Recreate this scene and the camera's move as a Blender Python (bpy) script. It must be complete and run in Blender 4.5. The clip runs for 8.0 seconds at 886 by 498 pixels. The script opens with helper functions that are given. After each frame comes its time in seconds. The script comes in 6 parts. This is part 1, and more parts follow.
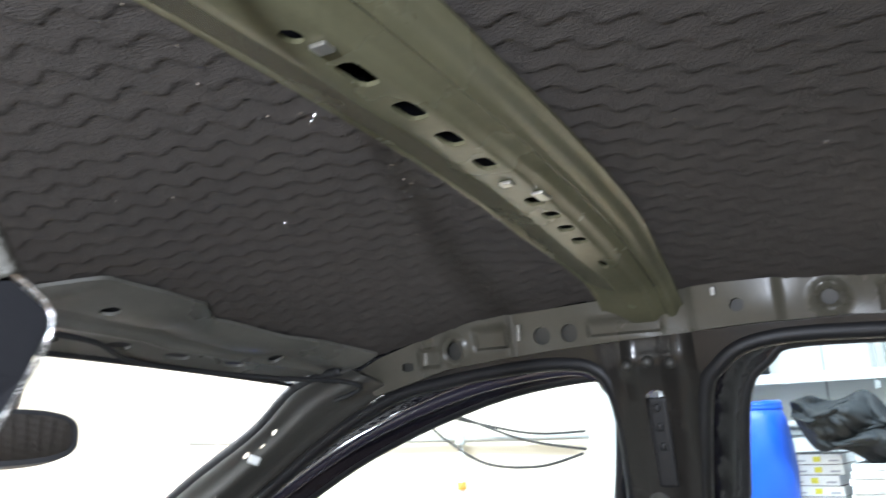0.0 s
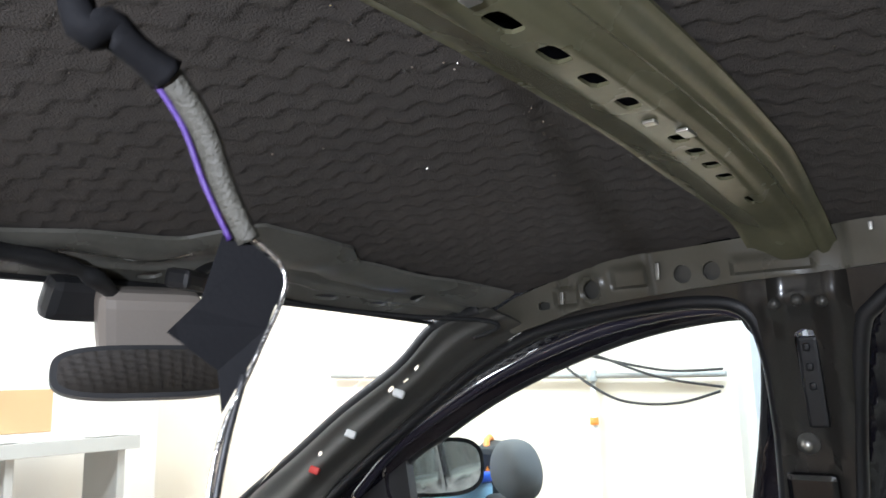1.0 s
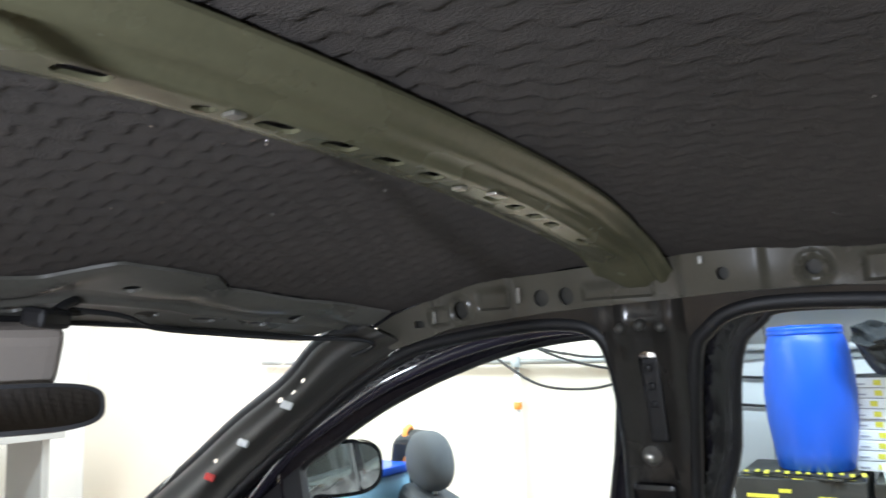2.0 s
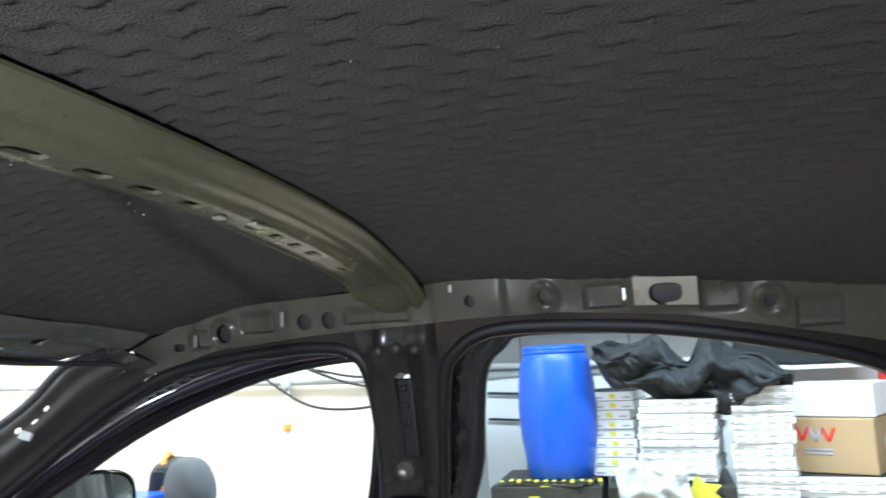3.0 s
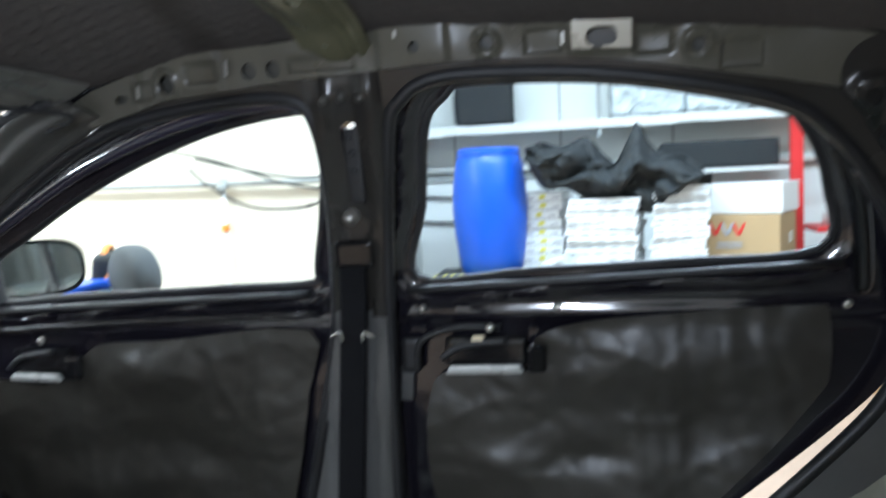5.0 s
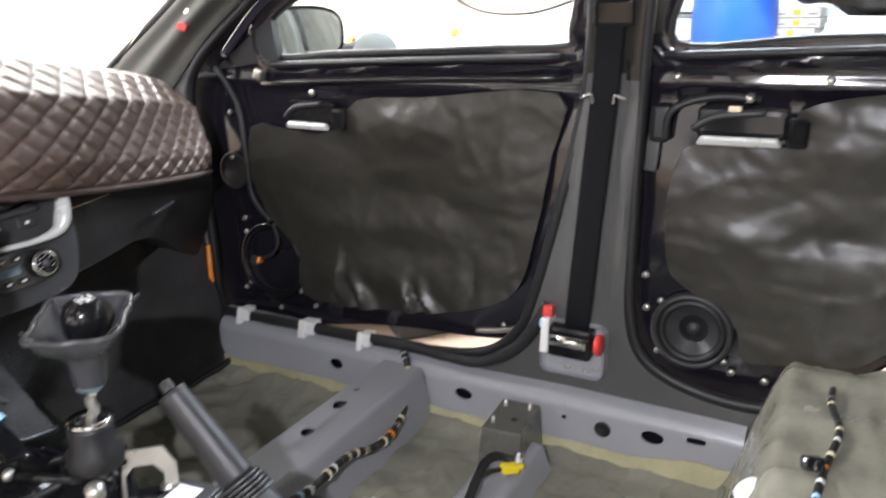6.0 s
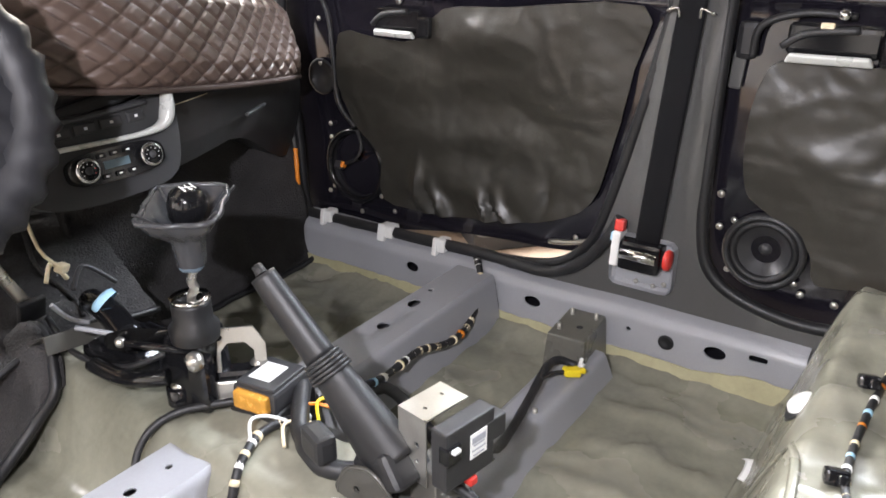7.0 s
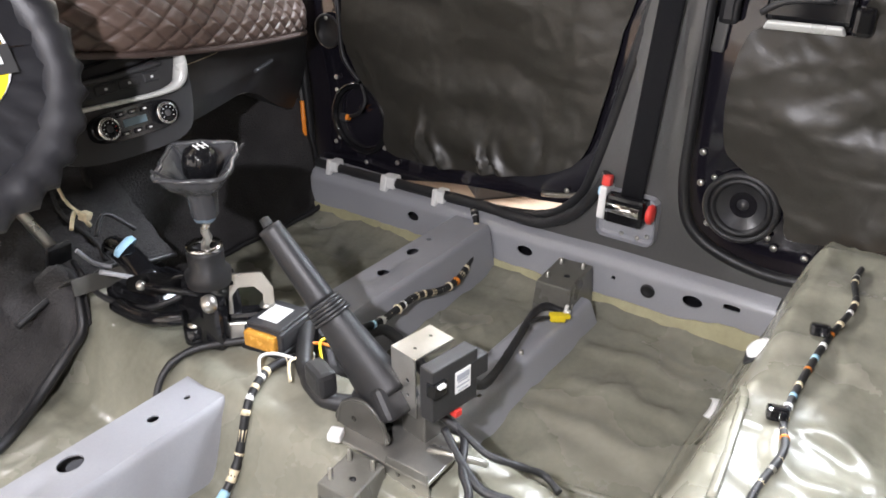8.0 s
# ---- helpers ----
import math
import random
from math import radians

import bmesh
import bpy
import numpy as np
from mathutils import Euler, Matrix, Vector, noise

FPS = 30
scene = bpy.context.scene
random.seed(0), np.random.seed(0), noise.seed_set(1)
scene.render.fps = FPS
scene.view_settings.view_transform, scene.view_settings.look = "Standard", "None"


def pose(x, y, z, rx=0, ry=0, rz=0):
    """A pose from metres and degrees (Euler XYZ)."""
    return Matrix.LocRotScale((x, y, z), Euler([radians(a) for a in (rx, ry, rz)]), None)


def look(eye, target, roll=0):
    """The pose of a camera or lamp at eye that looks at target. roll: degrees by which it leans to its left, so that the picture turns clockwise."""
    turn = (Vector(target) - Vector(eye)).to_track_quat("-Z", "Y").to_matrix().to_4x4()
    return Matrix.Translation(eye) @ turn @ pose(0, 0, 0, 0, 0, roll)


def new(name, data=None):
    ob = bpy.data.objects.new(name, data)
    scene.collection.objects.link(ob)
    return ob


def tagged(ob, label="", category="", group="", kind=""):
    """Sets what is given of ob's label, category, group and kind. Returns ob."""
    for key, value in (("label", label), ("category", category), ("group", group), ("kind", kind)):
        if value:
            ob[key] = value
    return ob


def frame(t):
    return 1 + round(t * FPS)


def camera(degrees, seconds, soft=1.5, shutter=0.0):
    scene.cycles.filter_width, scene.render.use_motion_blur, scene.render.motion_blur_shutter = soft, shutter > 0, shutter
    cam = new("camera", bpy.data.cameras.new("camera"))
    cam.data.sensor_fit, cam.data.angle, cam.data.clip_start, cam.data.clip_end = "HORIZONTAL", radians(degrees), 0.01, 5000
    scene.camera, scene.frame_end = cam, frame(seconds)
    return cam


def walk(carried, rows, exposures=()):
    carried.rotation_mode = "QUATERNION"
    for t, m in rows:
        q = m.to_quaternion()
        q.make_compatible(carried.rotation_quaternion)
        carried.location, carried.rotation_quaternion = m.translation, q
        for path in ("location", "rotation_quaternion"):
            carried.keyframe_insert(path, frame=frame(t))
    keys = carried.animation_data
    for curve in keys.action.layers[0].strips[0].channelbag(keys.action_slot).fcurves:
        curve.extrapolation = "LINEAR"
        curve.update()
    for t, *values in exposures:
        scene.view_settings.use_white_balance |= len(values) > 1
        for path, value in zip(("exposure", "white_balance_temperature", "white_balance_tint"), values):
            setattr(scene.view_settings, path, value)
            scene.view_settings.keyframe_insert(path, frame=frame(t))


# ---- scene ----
cam = camera(60.2, 8.0, soft=1.6, shutter=0.4)
# seconds, place, yaw, pitch, roll
ROWS = [
    (0.0, -0.388, -0.222, 0.946, -62.20, 14.09, 2.05),
    (0.5, -0.405, -0.201, 0.943, -56.31, 11.70, 1.66),
    (1.0, -0.407, -0.218, 0.948, -52.46, 9.70, 1.34),
    (1.2, -0.404, -0.240, 0.958, -51.69, 9.16, 1.28),
    (2.3, -0.387, -0.356, 1.010, -61.03, 7.72, 2.29),
    (2.5, -0.392, -0.363, 1.010, -64.74, 7.99, 2.44),
    (3.0, -0.420, -0.370, 1.007, -73.34, 8.66, 2.73),
    (3.5, -0.437, -0.375, 0.992, -80.11, 9.00, 2.91),
    (4.0, -0.454, -0.393, 0.974, -84.31, 8.24, 3.11),
    (4.5, -0.465, -0.380, 0.932, -85.14, 5.01, 2.75),
    (5.0, -0.467, -0.363, 0.906, -77.64, -5.04, 2.75),
    (5.2, -0.466, -0.350, 0.898, -73.51, -8.95, 2.53),
    (6.3, -0.561, -0.313, 0.779, -58.98, -19.02, 0.31),
    (6.5, -0.566, -0.317, 0.778, -57.44, -20.44, 0.25),
    (7.0, -0.579, -0.347, 0.798, -55.50, -23.12, 0.10),
    (7.5, -0.600, -0.389, 0.828, -54.93, -25.27, -0.06),
    (8.0, -0.627, -0.414, 0.850, -54.60, -27.36, -0.14),
]
walk(cam, [(t, pose(x, y, z, 90 + pitch, 0, yaw) @ pose(0, 0, 0, 0, 0, -roll)) for t, x, y, z, yaw, pitch, roll in ROWS],
     [(0.0, -0.12, 5500, 8), (1.2, -0.68, 5600, 9), (3.0, -0.5, 5400, 8), (3.5, -0.4, 5400, 8), (4.5, -0.65, 5300, 6), (5.2, -0.6, 5300, 6), (6.3, 0.58, 6150, 15), (8.0, 0.46, 6150, 15)])

# ---- light ----
world = bpy.data.worlds.new("world")
scene.world = world
world.use_nodes = True
world.node_tree.nodes["Background"].inputs[0].default_value = (0.9, 0.95, 1.0, 1)
world.node_tree.nodes["Background"].inputs[1].default_value = 0.012


def lamp(name, kind, place, target, power, size=0.2, size_y=None, colour=(1, 1, 1)):
    data = bpy.data.lights.new(name, kind)
    data.energy, data.color = power, colour
    if kind == "AREA":
        data.shape, data.size, data.size_y = "RECTANGLE", size, size_y or size
    else:
        data.shadow_soft_size = size
    ob = new(name, data)
    ob.matrix_world = look(place, target)
    return ob


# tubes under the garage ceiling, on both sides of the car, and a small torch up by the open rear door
lamp("ceiling_tube_lamp", "AREA", (2.6, -0.6, 2.62), (2.6, -0.6, 0), 290, 0.3, 3.0, (0.93, 0.97, 1.0))
lamp("ceiling_tube_lamp", "AREA", (2.4, 3.4, 2.62), (2.4, 3.4, 0), 260, 0.5, 3.2, (1.0, 0.95, 0.86))
lamp("ceiling_tube_lamp", "AREA", (-0.6, 3.8, 2.62), (-0.6, 3.8, 0), 300, 3.0, 0.5, (1.0, 0.97, 0.93))
lamp("ceiling_tube_lamp", "AREA", (-2.2, 0.1, 2.62), (-2.2, 0.1, 0), 70, 0.5, 3.0, (1.0, 0.97, 0.92))
lamp("ceiling_tube_lamp", "AREA", (-0.4, -3.2, 2.62), (-0.4, -3.2, 0), 45, 3.0, 0.5, (1.0, 0.97, 0.92))
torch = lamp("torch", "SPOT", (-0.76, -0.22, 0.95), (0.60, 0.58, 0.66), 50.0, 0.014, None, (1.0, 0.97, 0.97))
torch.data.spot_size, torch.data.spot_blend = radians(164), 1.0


# ---- materials ----
def material(name, base, rough=0.5, metal=0.0, spread=0.25, grain=60.0, bump=0.1, blotch=4.0, coat=0.0, depth=0.004, tint=None, rough_spread=0.15, **more):
    """A surface with blotches and grain in metres; tint: the colour towards which the blotches go."""
    m = bpy.data.materials.new(name)
    m.use_nodes = True
    nt = m.node_tree
    bsdf = nt.nodes["Principled BSDF"]
    co = nt.nodes.new("ShaderNodeTexCoord")
    big, fine = nt.nodes.new("ShaderNodeTexNoise"), nt.nodes.new("ShaderNodeTexNoise")
    big.inputs["Scale"].default_value, big.inputs["Detail"].default_value = blotch, 6
    fine.inputs["Scale"].default_value, fine.inputs["Detail"].default_value = grain, 4
    for n in (big, fine):
        nt.links.new(co.outputs["Object"], n.inputs["Vector"])
    ramp = nt.nodes.new("ShaderNodeMix")
    ramp.data_type = "RGBA"
    low = tuple(c * (1 - spread) for c in base) if tint is None else tint
    ramp.inputs[6].default_value, ramp.inputs[7].default_value = (*low, 1), (*(c * (1 + spread) for c in base), 1)
    add = nt.nodes.new("ShaderNodeMath")
    add.operation = "MULTIPLY_ADD"
    nt.links.new(fine.outputs[0], add.inputs[0])
    add.inputs[1].default_value = 0.45
    shift = nt.nodes.new("ShaderNodeMath")
    shift.operation = "MULTIPLY_ADD"
    shift.inputs[1].default_value, shift.inputs[2].default_value = 1.3, -0.37
    nt.links.new(big.outputs[0], shift.inputs[0])
    nt.links.new(shift.outputs[0], add.inputs[2])
    add.use_clamp = True
    nt.links.new(add.outputs[0], ramp.inputs[0])
    nt.links.new(ramp.outputs[2], bsdf.inputs["Base Color"])
    rr = nt.nodes.new("ShaderNodeMapRange")
    rr.inputs[3].default_value, rr.inputs[4].default_value = max(0.03, rough - rough_spread), min(1, rough + rough_spread)
    nt.links.new(big.outputs[0], rr.inputs[0])
    nt.links.new(rr.outputs[0], bsdf.inputs["Roughness"])
    bsdf.inputs["Metallic"].default_value = metal
    bsdf.inputs["Coat Weight"].default_value = coat
    bsdf.inputs["Coat Roughness"].default_value = 0.08
    if bump:
        b = nt.nodes.new("ShaderNodeBump")
        b.inputs["Strength"].default_value, b.inputs["Distance"].default_value = bump, depth
        nt.links.new(fine.outputs[0], b.inputs["Height"])
        nt.links.new(b.outputs[0], bsdf.inputs["Normal"])
    for key, value in more.items():
        bsdf.inputs[key.replace("_", " ")].default_value = value
    return m


def glowing(name, colour, strength):
    m = bpy.data.materials.new(name)
    m.use_nodes = True
    b = m.node_tree.nodes["Principled BSDF"]
    b.inputs["Base Color"].default_value = (*colour, 1)
    b.inputs["Emission Color"].default_value = (*colour, 1)
    b.inputs["Emission Strength"].default_value = strength
    return m


def glass_material(name, tint):
    m = bpy.data.materials.new(name)
    m.use_nodes = True
    b = m.node_tree.nodes["Principled BSDF"]
    b.inputs["Base Color"].default_value = (*tint, 1)
    b.inputs["Transmission Weight"].default_value, b.inputs["Roughness"].default_value, b.inputs["IOR"].default_value = 1.0, 0.0, 1.08
    return m


FLOOR_SHEET = material("deadening_sheet", (0.215, 0.208, 0.166), 0.25, 0.0, 0.30, 90, 0.10, 5.0, depth=0.002, tint=(0.130, 0.132, 0.098), rough_spread=0.16)
# door sheets: weak torch light is put into a darker base than the floor's
DOOR_SHEET_DIM = material("dimmed_door_deadening_sheet", (0.028, 0.026, 0.021), 0.38, 0.0, 0.22, 120, 0.1, 3.5, depth=0.002)
FOAM = material("roof_foam", (0.066, 0.057, 0.050), 0.85, 0.0, 0.35, 650, 0.9, 2.6, depth=0.0022)
PRIMER = material("grey_primer_paint", (0.29, 0.295, 0.312), 0.34, 0.0, 0.14, 300, 0.05, 5.0, depth=0.0005)
# PRIMER_DARK and PRIMER_MID: the same grey with shade put into the colour
PRIMER_DARK = material("darkened_grey_primer_paint", (0.060, 0.058, 0.051), 0.34, 0.0, 0.2, 200, 0.06, 6.0, depth=0.0005)
OLIVE = material("olive_primer_paint", (0.124, 0.119, 0.070), 0.26, 0.0, 0.28, 160, 0.06, 7.0, depth=0.0005, rough_spread=0.12)
SEALER = material("yellowish_seam_sealer", (0.36, 0.335, 0.20), 0.5, 0.0, 0.25, 90, 0.5, 14.0)
BLACK_PAINT = material("black_body_paint", (0.010, 0.010, 0.012), 0.16, 0.0, 0.3, 200, 0.02, 5.0, coat=0.6, depth=0.0003, rough_spread=0.08)
PURPLE_PAINT = material("dark_violet_black_paint", (0.010, 0.009, 0.013), 0.12, 0.0, 0.3, 200, 0.02, 5.0, coat=0.8, depth=0.0003, rough_spread=0.06)
RUBBER = material("black_rubber", (0.009, 0.009, 0.010), 0.50, 0.0, 0.3, 200, 0.1, 8.0, depth=0.001)
PLASTIC = material("black_grained_plastic", (0.022, 0.022, 0.023), 0.48, 0.0, 0.2, 900, 0.25, 10.0, depth=0.0006)
GREY_PLASTIC = material("dark_grey_plastic", (0.034, 0.034, 0.036), 0.40, 0.0, 0.15, 800, 0.2, 10.0, depth=0.0006)
GLOSS_BLACK = material("glossy_black_plastic", (0.008, 0.008, 0.009), 0.10, 0.0, 0.2, 200, 0.0, 8.0, rough_spread=0.04)
SILVER = material("satin_silver_trim", (0.60, 0.61, 0.58), 0.30, 0.25, 0.08, 300, 0.03, 12.0, depth=0.0004)
STEEL = material("zinc_plated_steel", (0.55, 0.54, 0.50), 0.32, 0.9, 0.15, 250, 0.06, 20.0, depth=0.0005)
CHROME = material("chrome", (0.8, 0.8, 0.8), 0.1, 1.0, 0.05, 200, 0.0, 8.0, rough_spread=0.04)
LEATHER = material("brown_leatherette", (0.082, 0.055, 0.043), 0.47, 0.0, 0.15, 700, 0.25, 8.0, depth=0.0006)
STITCH = material("leather_piping", (0.052, 0.034, 0.028), 0.5, 0.0, 0.15, 400, 0.2, 8.0, depth=0.0006)
BOOT = material("black_leather", (0.042, 0.043, 0.047), 0.26, 0.0, 0.2, 500, 0.25, 8.0, depth=0.0008)
BOOT_LINING = material("blue_grey_leather_back", (0.10, 0.14, 0.18), 0.5, 0.0, 0.2, 300, 0.2, 12.0)
CLOTH_BLACK = material("black_wheel_cover_cloth", (0.013, 0.013, 0.015), 0.42, 0.0, 0.25, 700, 0.3, 10.0, depth=0.001)
CARPET = material("dark_felt_carpet", (0.030, 0.028, 0.028), 0.95, 0.0, 0.6, 240, 0.9, 16.0, depth=0.004)
WEBBING = material("black_belt_webbing", (0.005, 0.005, 0.006), 0.8, 0.0, 0.2, 900, 0.3, 8.0, depth=0.0004, Specular_IOR_Level=0.15)
PRIMER_MID = material("half_darkened_grey_primer_paint", (0.080, 0.079, 0.077), 0.32, 0.0, 0.2, 200, 0.06, 6.0, depth=0.0005)
DARKENED_BODY = material("darkened_body_grey", (0.026, 0.024, 0.021), 0.24, 0.0, 0.25, 200, 0.05, 6.0, depth=0.0005)
HEADER_GREY = material("scuffed_olive_grey_paint", (0.115, 0.112, 0.096), 0.30, 0.0, 0.3, 120, 0.08, 9.0, depth=0.0006)
BEAD_VIOLET = material("sheen_lightened_violet_black", (0.030, 0.027, 0.042), 0.12, 0.0, 0.2, 200, 0.02, 5.0, coat=0.8, depth=0.0003, rough_spread=0.05)
# grey rail paint; the olive tint puts warm torch light into the colour
RAIL_WARM = material("warm_lit_rail_grey", (0.092, 0.086, 0.066), 0.30, 0.0, 0.2, 160, 0.06, 6.0, depth=0.0005)
QUARTER_PAINT = material("dark_green_black_paint", (0.014, 0.017, 0.016), 0.28, 0.0, 0.3, 160, 0.05, 6.0, depth=0.0005)
PALE_SHEEN = material("pale_sheen_olive", (0.36, 0.34, 0.28), 0.3, 0.3, 0.12, 200, 0.04, 9.0, depth=0.0004)
BEIGE = material("beige_plastic", (0.34, 0.30, 0.26), 0.5, 0.0, 0.08, 300, 0.05, 8.0)
TAPE = material("black_cloth_tape", (0.016, 0.016, 0.017), 0.5, 0.0, 0.3, 400, 0.4, 30.0, depth=0.001)
WHITE_PLASTIC = material("white_plastic", (0.75, 0.75, 0.73), 0.4, 0.0, 0.05, 200, 0.05, 8.0)
YELLOW_PLASTIC = material("yellow_plastic", (0.85, 0.66, 0.02), 0.4, 0.0, 0.08, 200, 0.05, 8.0)
ORANGE_PLASTIC = material("orange_plastic", (0.80, 0.25, 0.02), 0.4, 0.0, 0.08, 200, 0.05, 8.0)
RED_PLASTIC = material("red_plastic", (0.6, 0.04, 0.03), 0.4, 0.0, 0.1, 200, 0.05, 8.0)
BLUE_PLASTIC = material("pale_blue_plastic", (0.35, 0.58, 0.75), 0.4, 0.0, 0.1, 200, 0.05, 8.0)
CREAM_WIRE = material("cream_wire", (0.72, 0.62, 0.42), 0.45, 0.0, 0.3, 120, 0.1, 60.0)
VIOLET = material("violet_wire", (0.055, 0.025, 0.16), 0.5, 0.0, 0.2, 200, 0.1, 40.0)
LABEL = material("white_paper_label", (0.78, 0.78, 0.76), 0.6, 0.0, 0.05, 300, 0.05, 8.0)
INK = material("dark_print", (0.03, 0.03, 0.03), 0.6, 0.0, 0.1, 200, 0.0, 8.0)
MARK = material("white_print", (0.75, 0.75, 0.75), 0.5, 0.0, 0.05, 200, 0.0, 8.0)
LCD = material("blue_grey_display", (0.10, 0.15, 0.18), 0.12, 0.0, 0.1, 200, 0.0, 8.0)
FOIL = material("silver_foil", (0.75, 0.74, 0.72), 0.2, 0.95, 0.1, 120, 0.5, 20.0)
AMBER = material("amber_resin", (0.65, 0.32, 0.05), 0.25, 0.2, 0.4, 90, 0.2, 60.0)
GLASS = glass_material("window_glass", (0.90, 0.97, 0.94))
TINTED = material("dark_tinted_glass", (0.012, 0.020, 0.018), 0.08, 0.0, 0.2, 60, 0.0, 6.0, rough_spread=0.03)
CLEAR = glass_material("windscreen_glass", (0.97, 0.99, 0.98))
MIRROR_GLASS = material("mirror_glass", (0.85, 0.86, 0.86), 0.03, 1.0, 0.02, 100, 0.0, 4.0, rough_spread=0.01)
WALL_WHITE = material("white_wall_panel", (0.80, 0.81, 0.79), 0.55, 0.0, 0.05, 40, 0.05, 1.2)
WALL_WARM = material("cream_plaster_wall", (0.84, 0.78, 0.66), 0.7, 0.0, 0.06, 50, 0.1, 1.0)
CEILING_PAINT = material("white_ceiling_paint", (0.82, 0.82, 0.80), 0.8, 0.0, 0.05, 40, 0.05, 1.0)
CONCRETE = material("tan_garage_floor", (0.42, 0.31, 0.22), 0.5, 0.0, 0.2, 60, 0.1, 2.0)
BARREL_BLUE = material("blue_barrel_plastic", (0.020, 0.095, 0.58), 0.36, 0.0, 0.12, 60, 0.06, 5.0)
CARDBOARD = material("brown_cardboard", (0.42, 0.29, 0.15), 0.8, 0.0, 0.1, 90, 0.1, 4.0)
WHITE_CARD = material("white_carton", (0.80, 0.80, 0.80), 0.5, 0.0, 0.05, 90, 0.05, 4.0)
DARK_CARD = material("black_printed_carton", (0.035, 0.034, 0.03), 0.5, 0.0, 0.3, 90, 0.05, 6.0)
YELLOW_INK = material("yellow_print", (0.72, 0.66, 0.06), 0.5, 0.0, 0.2, 60, 0.0, 8.0)
GREY_INK = material("grey_print", (0.35, 0.36, 0.40), 0.5, 0.0, 0.2, 60, 0.0, 8.0)
CLOTH_GREY = material("dark_grey_cloth", (0.019, 0.021, 0.023), 0.75, 0.0, 0.25, 300, 0.3, 6.0)
SEAT_GREY = material("grey_seat_fabric", (0.085, 0.09, 0.095), 0.85, 0.0, 0.15, 500, 0.4, 8.0)
RED_PAINT = material("red_painted_steel", (0.62, 0.03, 0.03), 0.35, 0.0, 0.1, 60, 0.03, 6.0)
PIPE_GREY = material("grey_painted_pipe", (0.35, 0.36, 0.35), 0.4, 0.0, 0.1, 60, 0.03, 6.0)
FILM = material("crumpled_clear_film", (0.62, 0.66, 0.68), 0.15, 0.1, 0.4, 14, 1.0, 7.0, depth=0.05)
GREY_BAG = material("pale_grey_bag", (0.50, 0.52, 0.52), 0.5, 0.0, 0.2, 16, 0.8, 5.0, depth=0.03)


# ---- building helpers ----
def mesh_from(name, verts, faces, smooth=True):
    me = bpy.data.meshes.new(name)
    me.from_pydata([tuple(v) for v in verts], [], [tuple(f) for f in faces])
    me.update()
    if smooth:
        me.polygons.foreach_set("use_smooth", [True] * len(me.polygons))
    return me


def put(name, me, mat, parent=None, label="", at=None):
    if isinstance(me, bmesh.types.BMesh):
        bm, me = me, bpy.data.meshes.new(name)
        bm.to_mesh(me)
        bm.free()
    if not me.materials:
        me.materials.append(mat)
    ob = new(name, me)
    if at is not None:
        ob.matrix_basis = at
    if parent is not None:
        ob.parent = parent
    if label:
        ob["label"] = label
    return ob


def thing(name, label, category, group="", kind="", at=None):
    ob = new(name)
    ob.empty_display_size = 0.05
    if at is not None:
        ob.matrix_basis = at
    return tagged(ob, label, category, group, kind)


def block(size, at=(0, 0, 0), turn=(0, 0, 0), bevel=0.003, segments=2, taper=(1, 1), into=None):
    bm = into or bmesh.new()
    got = bmesh.ops.create_cube(bm, size=1)["verts"]
    for v in got:
        k = taper if v.co.z > 0 else (1, 1)
        v.co = Vector((v.co.x * size[0] * k[0], v.co.y * size[1] * k[1], v.co.z * size[2]))
    if bevel:
        edges = list({e for v in got for e in v.link_edges})
        got = bmesh.ops.bevel(bm, geom=edges, offset=bevel, segments=segments, affect="EDGES", profile=0.6)["verts"]
        got = list({w for v in got for f in v.link_faces for w in f.verts})
    bmesh.ops.transform(bm, matrix=pose(*at, *turn), verts=got)
    return bm


def turned(profile, at=(0, 0, 0), turn=(0, 0, 0), steps=24, into=None):
    """A body of revolution round z from (radius, height) pairs."""
    bm = into or bmesh.new()
    rings = []
    m = pose(*at, *turn)
    for r, z in profile:
        if r < 1e-6:
            rings.append([bm.verts.new(m @ Vector((0, 0, z)))])
        else:
            rings.append([bm.verts.new(m @ Vector((r * math.cos(2 * math.pi * i / steps), r * math.sin(2 * math.pi * i / steps), z))) for i in range(steps)])
    for a, b in zip(rings, rings[1:]):
        for i in range(steps):
            j = (i + 1) % steps
            if len(a) == 1 and len(b) > 1:
                bm.faces.new((a[0], b[i], b[j]))
            elif len(b) == 1 and len(a) > 1:
                bm.faces.new((a[i], b[0], a[j]))
            elif len(a) > 1:
                bm.faces.new((a[i], b[i], b[j], a[j]))
    for f in bm.faces:
        f.smooth = True
    bmesh.ops.recalc_face_normals(bm, faces=bm.faces)
    return bm


def smooth_line(points, steps=8, closed=False):
    """Catmull-Rom through the points."""
    p = [Vector(q) for q in points]
    n = len(p)
    out = []
    for i in range(n if closed else n - 1):
        a, b, c, d = (p[(i + k) % n] if closed else p[min(max(i + k, 0), n - 1)] for k in (-1, 0, 1, 2))
        for s in range(steps):
            t = s / steps
            out.append(0.5 * (2 * b + (c - a) * t + (2 * a - 5 * b + 4 * c - d) * t * t + (3 * b - a - 3 * c + d) * t ** 3))
    if not closed:
        out.append(p[-1])
    return out


